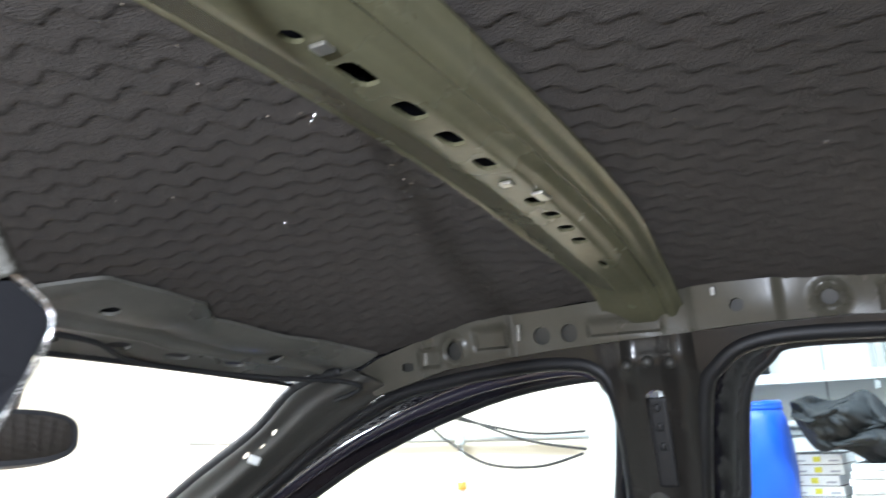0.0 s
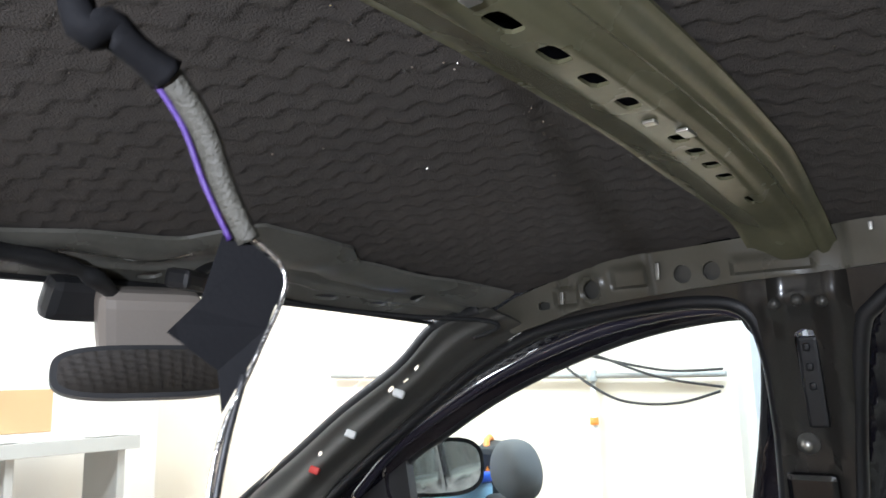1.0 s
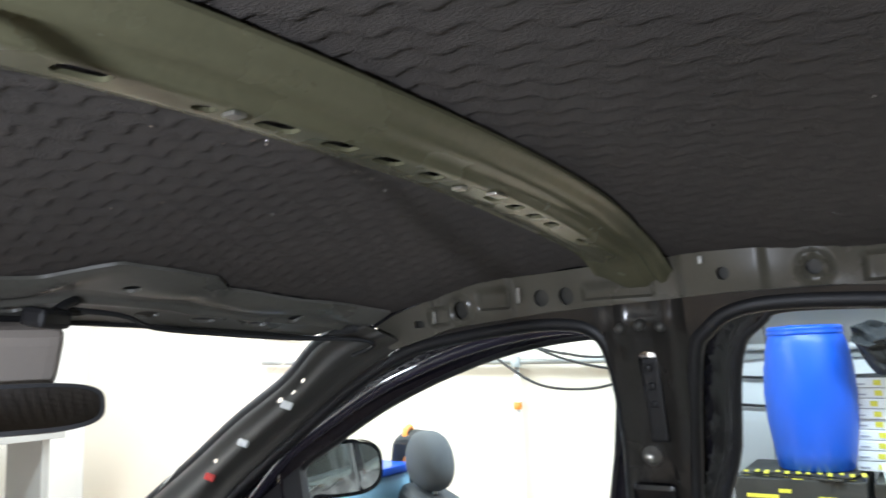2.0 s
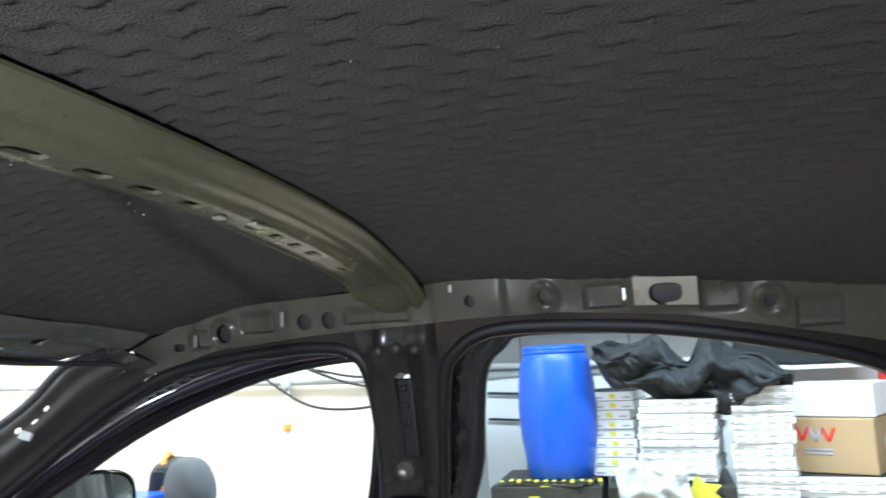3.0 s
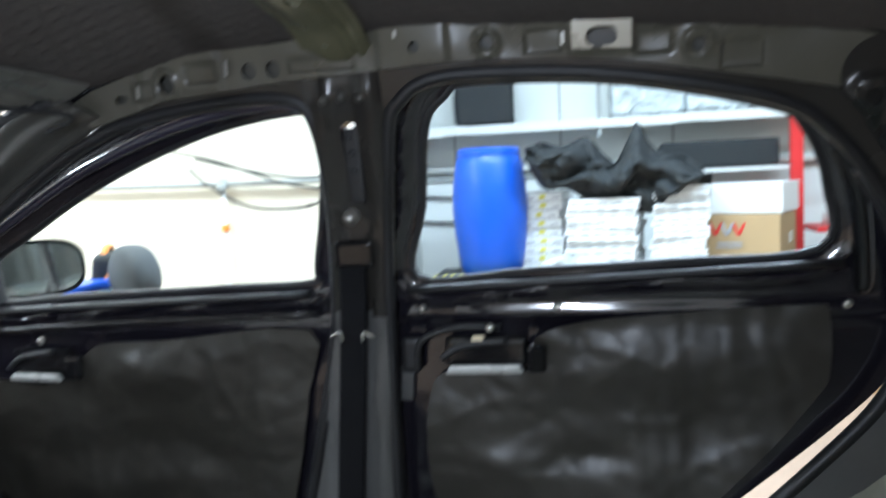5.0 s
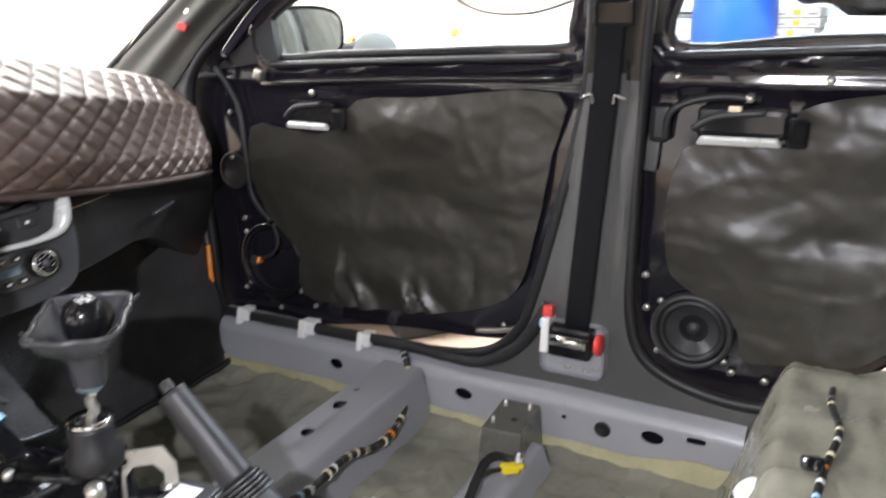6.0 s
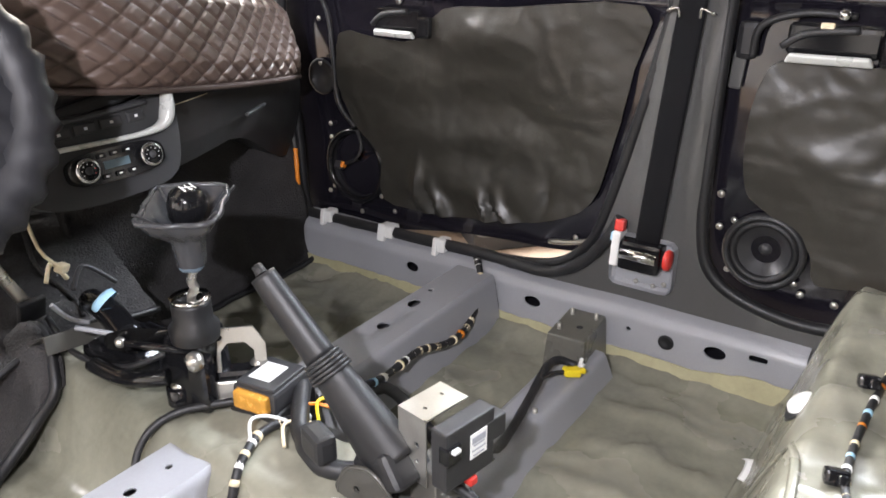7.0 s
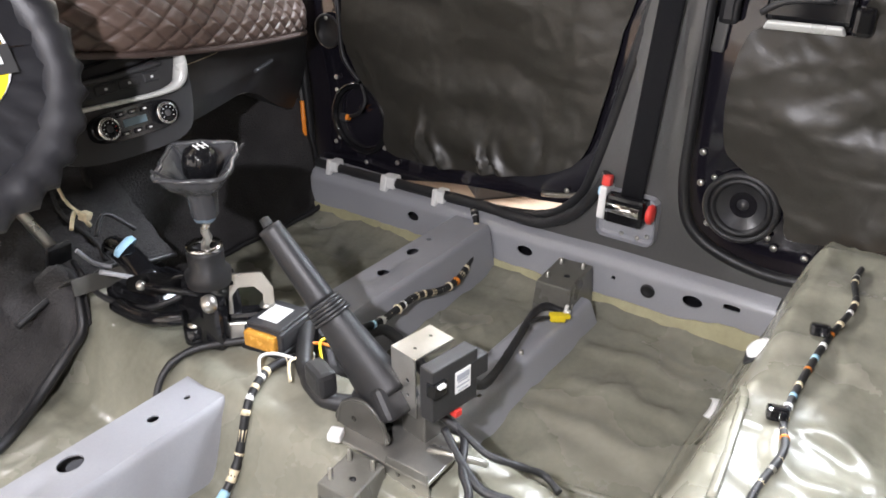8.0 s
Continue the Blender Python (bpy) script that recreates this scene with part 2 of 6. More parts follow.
def tube(points, radius, sides=8, steps=6, closed=False, flat=1.0, lumps=0.0, into=None, raw=False, cap=True):
    """A round or flattened cord along the points; lumps: unevenness of the radius."""
    line = [Vector(q) for q in points] if raw else smooth_line(points, steps, closed)
    bm = into or bmesh.new()
    n = len(line)
    rings = []
    side = None
    for i, p in enumerate(line):
        a, b = (line[i - 1], line[(i + 1) % n]) if closed else (line[max(i - 1, 0)], line[min(i + 1, n - 1)])
        d = (b - a).normalized()
        if side is None:
            side = d.orthogonal().normalized() if abs(d.z) > 0.9 else d.cross(Vector((0, 0, 1))).normalized()
        side = (side - d * side.dot(d)).normalized()
        up = side.cross(d)
        r = (radius(i / max(n - 1, 1)) if callable(radius) else radius) * (1 + lumps * noise.noise(p * 60))
        rings.append([bm.verts.new(p + r * (side * math.cos(2 * math.pi * k / sides) + flat * up * math.sin(2 * math.pi * k / sides))) for k in range(sides)])
    for i in range(n if closed else n - 1):
        a, b = rings[i], rings[(i + 1) % n]
        for k in range(sides):
            f = bm.faces.new((a[k], a[(k + 1) % sides], b[(k + 1) % sides], b[k]))
            f.smooth = True
    if cap and not closed:
        bm.faces.new(rings[0])
        bm.faces.new(rings[-1])
    bmesh.ops.recalc_face_normals(bm, faces=bm.faces)
    return bm


def inside(px, py, poly):
    x, y = poly[:, 0], poly[:, 1]
    x2, y2 = np.roll(x, -1), np.roll(y, -1)
    c = np.zeros(px.shape, bool)
    for a, b, a2, b2 in zip(x, y, x2, y2):
        if b != b2:
            c ^= ((b > py) != (b2 > py)) & (px < (a2 - a) * (py - b) / (b2 - b) + a)
    return c


def nearest(pts, poly):
    a, b = poly, np.roll(poly, -1, 0)
    d = b - a
    t = np.clip(((pts[:, None] - a[None]) * d[None]).sum(2) / np.maximum((d * d).sum(1), 1e-12), 0, 1)
    q = a[None] + t[..., None] * d[None]
    e = ((q - pts[:, None]) ** 2).sum(2)
    k = e.argmin(1)
    r = np.arange(len(pts))
    return q[r, k], np.sqrt(e[r, k])


def ring(cu, cv, ru, rv=None, n=20, square=2.0, turn=0.0):
    rv = rv or ru
    out = []
    for i in range(n):
        a = 2 * math.pi * i / n
        c, s = math.cos(a), math.sin(a)
        u, v = ru * math.copysign(abs(c) ** (2 / square), c), rv * math.copysign(abs(s) ** (2 / square), s)
        out.append((cu + u * math.cos(turn) - v * math.sin(turn), cv + u * math.sin(turn) + v * math.cos(turn)))
    return out


def sheet(name, outline, holes, step, shape, thick):
    """A panel cut to an outline with holes in (u, v), laid into space by shape(u, v, w), w being the depth from its face."""
    cuts = [np.array(outline, float)] + [np.array(h, float) for h in holes]
    lo, hi = cuts[0].min(0), cuts[0].max(0)
    nu, nv = max(2, int((hi[0] - lo[0]) / step) + 2), max(2, int((hi[1] - lo[1]) / step) + 2)
    us, vs = np.linspace(lo[0], hi[0], nu), np.linspace(lo[1], hi[1], nv)
    U, V = np.meshgrid(us, vs, indexing="ij")
    cu, cv = (U[:-1, :-1] + U[1:, 1:]) / 2, (V[:-1, :-1] + V[1:, 1:]) / 2
    keep = inside(cu, cv, cuts[0])
    for h in cuts[1:]:
        keep &= ~inside(cu, cv, h)
    count = np.zeros((nu, nv), int)
    for a in (0, 1):
        for b in (0, 1):
            count[a:nu - 1 + a, b:nv - 1 + b] += keep
    used = count > 0
    edge = used & (count < 4)
    pts = np.stack([U[edge], V[edge]], 1)
    best, dist = pts.copy(), np.full(len(pts), 1e9)
    for c in cuts:
        q, e = nearest(pts, c)
        w = e < dist
        best[w], dist[w] = q[w], e[w]
    near = dist < step * 1.1
    pts[near] = best[near]
    U[edge], V[edge] = pts[:, 0], pts[:, 1]
    ids = np.full((nu, nv), -1)
    ids[used] = np.arange(used.sum())
    n = int(used.sum())
    flat = list(zip(U[used], V[used]))
    verts = [shape(u, v, 0.0) for u, v in flat] + [shape(u, v, thick) for u, v in flat]
    faces = []
    for i, j in zip(*np.nonzero(keep)):
        a, b, c, d = ids[i, j], ids[i + 1, j], ids[i + 1, j + 1], ids[i, j + 1]
        faces += [(a, b, c, d), (d + n, c + n, b + n, a + n)]
        if j == 0 or not keep[i, j - 1]:
            faces.append((b, a, a + n, b + n))
        if j == nv - 2 or not keep[i, j + 1]:
            faces.append((d, c, c + n, d + n))
        if i == 0 or not keep[i - 1, j]:
            faces.append((a, d, d + n, a + n))
        if i == nu - 2 or not keep[i + 1, j]:
            faces.append((c, b, b + n, c + n))
    me = mesh_from(name, verts, faces)
    bm = bmesh.new()
    bm.from_mesh(me)
    bmesh.ops.recalc_face_normals(bm, faces=bm.faces)
    for e in bm.edges:
        if len(e.link_faces) == 2 and e.calc_face_angle(0) > 0.7:
            e.smooth = False
    bm.to_mesh(me)
    bm.free()
    return me


def grid(name, us, vs, shape):
    nv = len(vs)
    verts = [shape(u, v) for u in us for v in vs]
    faces = [(i * nv + j, (i + 1) * nv + j, (i + 1) * nv + j + 1, i * nv + j + 1) for i in range(len(us) - 1) for j in range(nv - 1)]
    return mesh_from(name, verts, faces)


def lerp(x, table):
    return float(np.interp(x, [a for a, _ in table], [b for _, b in table]))


def bump(x, c, w):
    return math.exp(-((x - c) / w) ** 2)


def ease(x, a, b):
    t = min(max((x - a) / (b - a), 0), 1)
    return t * t * (3 - 2 * t)


# ---- the car's shell ----
SIDE = [(-0.2, 0.70), (0.2, 0.70), (0.67, 0.695), (0.86, 0.66), (1.03, 0.60), (1.12, 0.575), (1.4, 0.45)]


def side_x(z):
    return lerp(z, SIDE)


def on_side(off, relief=None):
    def shape(u, v, w):
        r = relief(u, v) if relief else 0.0
        return (side_x(v) + off + w - r, u, v)
    return shape


def flat_points(points, steps=4):
    return [(p.x, p.y) for p in smooth_line([(a, b, 0) for a, b in points], steps, True)]


def wide_ring(line, d):
    c = np.array(line).mean(0)
    return [tuple(np.array(p) + d * (np.array(p) - c) / np.linalg.norm(np.array(p) - c)) for p in line]


FRONT_OPENING = [(p.x, p.y) for p in smooth_line([(x, y, 0) for x, y in [
    (0.95, 0.17), (0.955, 0.33), (0.97, 0.52), (0.96, 0.68), (0.795, 0.806), (0.638, 0.899), (0.509, 0.968), (0.401, 1.012), (0.329, 1.028), (0.213, 1.041), (0.131, 1.044), (0.079, 1.033),
    (0.058, 0.995), (0.055, 0.90), (0.070, 0.70), (0.103, 0.535), (0.158, 0.311), (0.198, 0.218), (0.285, 0.160), (0.499, 0.140), (0.841, 0.122), (0.92, 0.130)]], 5, True)]
REAR_OPENING = [(p.x, p.y) for p in smooth_line([(x, y, 0) for x, y in [
    (-0.016, 0.74), (-0.047, 0.975), (-0.075, 1.028), (-0.125, 1.053), (-0.224, 1.055), (-0.382, 1.041), (-0.575, 0.999), (-0.652, 0.953), (-0.715, 0.879),
    (-0.768, 0.78), (-0.778, 0.68), (-0.74, 0.57), (-0.65, 0.465), (-0.514, 0.329), (-0.42, 0.235), (-0.361, 0.192), (-0.218, 0.167), (-0.109, 0.182),
    (-0.041, 0.222), (-0.016, 0.294), (-0.010, 0.432)]], 5, True)]


def pillar_relief(y, z):
    # pressed ribs of the centre pillar, its upper bolt plate and the shallow swage along the openings
    r = 0.0
    if -0.05 < y < 0.2:
        c = lerp(z, [(0.15, 0.06), (0.6, 0.04), (1.0, 0.008)])
        r += 0.010 * (ease(abs(y - c), 0.020, 0.032) - ease(abs(y - c), 0.045, 0.058)) * ease(z, 0.25, 0.4)
        r += 0.006 * bump(z, 1.035, 0.012) * bump(y, 0.008, 0.035) ** 0.5
    return r


BODY_OUTLINE = [(1.25, 0.09), (1.25, 0.60), (1.0, 0.70), (0.80, 0.835), (0.56, 0.968), (0.30, 1.052), (-0.10, 1.068), (-0.25, 1.068), (-0.40, 1.055), (-0.60, 1.02),
                (-0.64, 1.085), (-0.80, 1.085), (-1.02, 1.05), (-1.30, 0.98), (-1.30, 0.09)]
QUARTER_GLASS = [(-0.90, 0.78), (-0.845, 0.90), (-0.86, 0.91), (-1.02, 0.86), (-1.10, 0.80), (-1.08, 0.78)]
wall_right = put("wall_right", sheet("wall_right", BODY_OUTLINE, [FRONT_OPENING, REAR_OPENING, QUARTER_GLASS,
                 ring(0.008, 0.955, 0.013, 0.045, 20, 5)], 0.010, on_side(0.0, pillar_relief), 0.022), DARKENED_BODY)
# one grey body side; shade above the waist is put into the darker colour
wall_right.data.materials.append(PRIMER_MID)
for f in wall_right.data.polygons:
    f.material_index = 1 if f.center.z < 0.70 + 0.01 * math.sin(f.center.y * 30) else 0
tagged(wall_right, "bare grey painted steel body side with two door openings", "body side", kind="structure")
put("quarter_pane", sheet("quarter_pane", QUARTER_GLASS, [], 0.02, on_side(0.012), 0.003), TINTED, wall_right, "dark tinted quarter pane")

# the rear quarter: a pressed inner panel with a domed boss, small holes and a deep channel round the pane
QUARTER = flat_points([(-0.660, 1.040), (-0.70, 1.062), (-0.80, 1.060), (-0.95, 1.045), (-1.12, 1.00), (-1.12, 0.60), (-0.90, 0.58), (-0.795, 0.66), (-0.785, 0.77), (-0.745, 0.872), (-0.690, 0.955), (-0.655, 1.000)])
QUARTER_HOLES = [ring(-0.690, 0.985, 0.011), ring(-0.735, 0.960, 0.007), ring(-0.705, 0.945, 0.006), ring(-0.752, 0.935, 0.006), ring(-0.80, 1.020, 0.022, 0.007, 20, 3), ring(-0.90, 0.985, 0.035, 0.012, 20, 3)]


def quarter_relief(y, z):
    r = 0.012 * ease(0.034 - math.hypot(y + 0.690, z - 0.985), 0, 0.010)
    d = float(nearest(np.array([[y, z]]), np.array(QUARTER_GLASS))[1][0])
    r += 0.016 * bump(d, 0.075, 0.022) - 0.012 * bump(d, 0.035, 0.016)
    r += 0.010 * bump(y + 0.30 * (z - 0.8), -0.775, 0.012) * ease(0.93 - z, 0, 0.05)
    return r + 0.003 * noise.noise(Vector((y * 14, z * 14, 3)))


quarter = put("trim_quarter", sheet("quarter_panel", QUARTER, QUARTER_HOLES + [wide_ring(QUARTER_GLASS, 0.012)], 0.008, on_side(-0.016, quarter_relief), 0.006), QUARTER_PAINT)
quarter.data.materials.append(DARKENED_BODY)
for f in quarter.data.polygons:
    f.material_index = 1 if f.center.z > 1.0 - 0.5 * (f.center.y + 0.70) * (1 if f.center.y > -0.70 else -0.8) else 0
tagged(quarter, "dark green-black pressed steel rear quarter with a domed boss", "rear quarter", kind="structure")
put("boss_bolt", turned([(0.0, 0.008), (0.006, 0.007), (0.008, 0.003), (0.012, 0.002), (0.013, 0.0)], (side_x(0.98) - 0.022, -0.722, 0.978), (0, -105, 0), 14), STEEL, quarter)
put("trim_clip", turned([(0.0, 0.010), (0.005, 0.009), (0.007, 0.0)], (side_x(0.905) - 0.028, -0.795, 0.905), (0, -100, 0), 12), CHROME, quarter)
put("lower_clip", turned([(0.0, 0.010), (0.007, 0.009), (0.009, 0.0)], (side_x(0.79) - 0.024, -0.845, 0.79), (0, -95, 0), 12), CHROME, quarter)

# the inner sill: a face with punched holes and a ledge under the openings
SILL = [(0.0, 0.655, 0.022), (0.02, 0.668, 0.040), (0.095, 0.670, 0.112), (0.115, 0.680, 0.127), (0.145, 0.705, 0.138), (0.175, 0.735, 0.140)]


def sill_shape(u, v, w):
    x, z = (float(np.interp(v, [p[0] for p in SILL], [p[i] for p in SILL])) for i in (1, 2))
    k = ease(v, 0.09, 0.14)
    return (x + w * (1 - k), u, z - w * k + 0.004 * noise.noise(Vector((u * 5, v * 9, 0))))


SILL_HOLES = [ring(0.595, 0.070, 0.017, 0.012), ring(0.291, 0.072, 0.019, 0.012), ring(0.011, 0.062, 0.011, 0.011), ring(-0.077, 0.072, 0.020, 0.013),
              ring(-0.150, 0.083, 0.016, 0.006, 20, 6), ring(0.39, 0.083, 0.012, 0.006, 20, 6), ring(0.085, 0.070, 0.005, 0.005, 10)]
sill_right = put("sill_right", sheet("sill_right", [(-0.225, 0.0), (0.97, 0.0), (0.97, 0.175), (-0.225, 0.175)], SILL_HOLES, 0.006, sill_shape, 0.004), PRIMER)
tagged(sill_right, "grey painted steel inner sill with punched holes", "sill", kind="structure")
for y in (0.011,):
    put("grommet", turned([(0.006, 0.0), (0.014, 0.001), (0.015, 0.003), (0.012, 0.005), (0.007, 0.002), (0.0, 0.001)], (0.670, y, 0.084), (0, -90, 0), 20), RUBBER, sill_right)


def sealer_shape(u, v, w):
    wob = 0.006 * noise.noise(Vector((u * 12, 3, 0))) + 0.003 * noise.noise(Vector((u * 40, 7, 0)))
    z = 0.016 + v + wob * (v / 0.03) + 0.02 * ease(-u, 0.02, 0.2) * (v / 0.03)
    return (0.667 - 0.010 * (1 - v / 0.03) - 0.003 + w, u, z)


put("seam_sealer", sheet("seam_sealer", [(-0.225, 0.0), (0.95, 0.0), (0.95, 0.03), (-0.225, 0.03)], [], 0.008, sealer_shape, 0.003), SEALER, sill_right, "yellowish brushed seam sealer")


tagged(put("trim_sill_outer", block((0.05, 2.3, 0.20), (0.745, -0.1, 0.0), bevel=0), BLACK_PAINT), "black painted outer sill", "sill", kind="structure")

# rubber seals round both openings
for line in (FRONT_OPENING, REAR_OPENING):
    pts = [(side_x(z) + 0.008, y, z) for y, z in line]
    seal = put("door_seal", tube(pts, 0.0135, 10, closed=True, raw=True, flat=0.85), RUBBER)
    tagged(seal, "black rubber door seal round the opening", "seal", "door seals")

# the roof rail above the openings
RAIL_TOP = [(0.44, 1.052), (0.40, 1.068), (0.30, 1.097), (0.216, 1.108), (0.05, 1.114), (-0.09, 1.118), (-0.26, 1.114), (-0.41, 1.106), (-0.537, 1.092), (-0.648, 1.072), (-0.73, 1.050)]
RAIL_LOW = [(-0.73, 1.000), (-0.66, 1.000), (-0.575, 1.018), (-0.382, 1.056), (-0.224, 1.069), (-0.10, 1.067), (0.131, 1.058), (0.288, 1.044), (0.42, 1.014)]
RAIL_HOLES = [ring(0.103, 1.078, 0.012), ring(0.142, 1.078, 0.012), ring(0.272, 1.068, 0.013), ring(-0.109, 1.090, 0.008), ring(-0.208, 1.090, 0.009),
              ring(-0.360, 1.082, 0.020, 0.012, 24, 3), ring(-0.481, 1.066, 0.008), ring(0.355, 1.052, 0.010, 0.006, 16, 4)]
# shallow pressed pockets: middle along y, middle height, half length, half height
RAIL_POCKETS = [(-0.535, 1.052, 0.024, 0.015), (0.215, 1.080, 0.022, 0.012), (-0.285, 1.086, 0.024, 0.013), (-0.425, 1.076, 0.022, 0.013), (0.318, 1.062, 0.018, 0.011), (0.03, 1.080, 0.045, 0.008)]


def rail_relief(y, z):
    r = 0.004 * math.sin(y * 34) * bump(z, 1.085, 0.03)
    r += 0.009 * (ease(y, -0.405, -0.395) - ease(y, -0.325, -0.315)) * ease(z, 1.062, 1.07)
    for cy, cz, a, b in RAIL_POCKETS:
        r -= 0.007 * ease(a + 0.004 - abs(y - cy), 0, 0.005) * ease(b + 0.004 - abs(z - cz), 0, 0.005)
    for cy, cz, a in ((-0.481, 1.066, 0.016), (-0.208, 1.090, 0.015), (0.272, 1.068, 0.018)):
        r += 0.005 * bump(math.hypot(y - cy, z - cz), a, 0.004)
    r += 0.006 * (ease(y, -0.16, -0.15) - ease(y, -0.06, -0.05)) + 0.005 * (ease(y, 0.18, 0.19) - ease(y, 0.32, 0.33))
    return r


roof_rail = put("trim_roof_rail", sheet("roof_rail", RAIL_TOP + RAIL_LOW, RAIL_HOLES, 0.0042, on_side(-0.012, rail_relief), 0.004), RAIL_WARM)
# dark sheet added close behind the rail, giving its holes the shade of recesses
put("backing", sheet("rail_hole_shade", RAIL_TOP + RAIL_LOW, [], 0.02, on_side(0.004), 0.003), PRIMER_DARK, roof_rail)
tagged(roof_rail, "grey steel roof rail with punched holes, tinted for warm light", "roof rail", kind="structure")
for y, z, s in ((0.170, 1.083, 0.022), (0.318, 1.060, 0.018), (-0.31, 1.085, 0.016), (-0.085, 1.108, 0.010)):
    put("tab", block((0.003, 0.005, s), (side_x(z) - 0.022, y, z), bevel=0.001), STEEL, roof_rail, "bright bent steel tab")
for y, z in ((0.035, 1.031), (0.008, 1.034), (-0.020, 1.031)):
    put("rivet", turned([(0.0, 0.006), (0.004, 0.0055), (0.007, 0.003), (0.008, 0.0)], (side_x(z) - 0.009, y, z), (0, -90, 0), 14), PRIMER_DARK, roof_rail)
# pale patch added for the reflection on the glossy rail paint
put("sheen_patch", sheet("sheen_patch", [(-0.398, 1.066), (-0.322, 1.070), (-0.322, 1.104), (-0.398, 1.100)], [ring(-0.360, 1.083, 0.020, 0.012, 24, 3)], 0.004,
    lambda u, v, w: (side_x(v) - 0.0285 + w, u, v), 0.004), PALE_SHEEN, roof_rail, "added pale patch for the sheen round an oval hole")
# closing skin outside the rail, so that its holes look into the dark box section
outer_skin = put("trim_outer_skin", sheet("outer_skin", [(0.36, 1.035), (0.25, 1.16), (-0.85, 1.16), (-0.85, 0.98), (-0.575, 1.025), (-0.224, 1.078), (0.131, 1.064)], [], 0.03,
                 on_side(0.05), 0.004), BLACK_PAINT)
tagged(outer_skin, "black painted outer roof edge", "body panel", kind="structure")


# the roof with its wavy foam mats, in front of and behind the bow
def roof_z(x, y):
    return 1.176 - (0.28 if y > 0 else 0.12) * y * y - 0.060 * (abs(x) / 0.575) ** 2.6


def foam_shape(x, y):
    # rows of small waves laid slantwise across the roof
    a, b = x * 0.883 + y * 0.469, y * 0.883 - x * 0.469
    warp = 0.10 * noise.noise(Vector((x * 3, y * 3, 0)))
    p = a / 0.030 + warp + 0.20 * math.sin(2 * math.pi * b / 0.034 + warp * 3) * (1 + 0.5 * noise.noise(Vector((x * 9, y * 9, 2))))
    f = p - math.floor(p)
    return (x, y, roof_z(x, y) - 0.0024 * f * f * (1 - ease(f, 0.88, 1.0)) - 0.003 * noise.noise(Vector((x * 4, y * 4, 5))))


ceiling = new("ceiling", grid("ceiling", np.arange(-0.62, 0.621, 0.02), np.arange(-1.20, 0.535, 0.02), lambda x, y: (x, y, roof_z(x, y) + 0.012)))
ceiling.data.materials.append(BLACK_PAINT)
tagged(ceiling, "black painted steel roof skin", "roof", kind="structure")

def header_edge(x):
    return lerp(x, [(-0.6, 0.42), (-0.3, 0.50), (-0.11, 0.522), (0.06, 0.49), (0.12, 0.432), (0.26, 0.432), (0.30, 0.462), (0.42, 0.444), (0.55, 0.392), (0.62, 0.36)]) + 0.004 * noise.noise(Vector((x * 14, 0, 0)))


for name, y0, y1 in (("foam_mat", -0.95, -0.040), ("foam_mat", 0.056, None)):
    rows = np.linspace(0, 1, int(((y1 or 0.55) - y0) / 0.0034))
    mat = put(name, grid(name, np.arange(-0.45, 0.572, 0.0031), rows, lambda x, v: foam_shape(x, y0 + v * ((y1 or header_edge(x) + 0.015) - y0))), FOAM)
    tagged(mat, "dark brown-grey wavy foam mat glued to the roof", "foam mat", "roof foam mats")
rnd = random.Random(4)
bm = bmesh.new()
for _ in range(260):
    x, y = rnd.uniform(-0.3, 0.5), rnd.choice((rnd.uniform(0.06, 0.12), rnd.uniform(0.06, 0.38), rnd.uniform(-0.6, -0.08)))
    s = rnd.uniform(0.0005, 0.0012)
    got = bmesh.ops.create_cube(bm, size=s)["verts"]
    bmesh.ops.transform(bm, matrix=pose(x, y, roof_z(x, y) - 0.0035, rnd.uniform(0, 90), rnd.uniform(0, 90), 0), verts=got)
tagged(put("dust_flakes", bm, FOIL), "tiny bright flakes of dust on the foam", "dust", kind="stuff")

# the roof bow, a pressed channel with a row of slots
BOW = [(0.068, 0.008), (0.062, 0.008), (0.054, 0.012), (0.022, 0.026), (0.014, 0.027), (-0.014, 0.027), (-0.019, 0.021), (-0.032, 0.018), (-0.037, 0.024), (-0.046, 0.022), (-0.056, 0.008), (-0.060, 0.007)]
BOW_V = [0.0]
for a, b in zip(BOW, BOW[1:]):
    BOW_V.append(BOW_V[-1] + math.dist(a, b))


def bow_shape(u, v, w):
    y, d = float(np.interp(v, BOW_V, [p[0] for p in BOW])), float(np.interp(v, BOW_V, [p[1] for p in BOW]))
    flare = 1 - 0.22 * ease(u, 0.30, 0.54)
    d = d * (1 - 0.30 * ease(u, 0.38, 0.55))
    return (u, y * flare, roof_z(u, 0) - 0.002 - d + w - 0.012 * ease(u, 0.5, 0.58))


def bow_v(y):
    return float(np.interp(-y, [-p[0] for p in BOW], BOW_V))


slots = [ring(x, bow_v(0.0), a, 0.0075, 20, 4) for x, a in ((-0.062, 0.016), (-0.004, 0.015), (0.050, 0.014), (0.106, 0.013), (0.205, 0.011), (0.245, 0.010), (0.285, 0.009), (0.323, 0.009))]
slots += [ring(-0.115, bow_v(0.004), 0.008, 0.006), ring(-0.19, bow_v(0.0), 0.015, 0.0075, 20, 4), ring(0.196, bow_v(-0.012), 0.006, 0.003), ring(0.40, bow_v(0.0), 0.014, 0.004)]
roof_bow = put("roof_bow", sheet("roof_bow", [(-0.58, 0), (0.578, 0), (0.578, BOW_V[-1]), (-0.58, BOW_V[-1])], slots, 0.005, bow_shape, 0.003), OLIVE)
tagged(roof_bow, "olive primed steel roof bow with a row of slots", "roof bow")
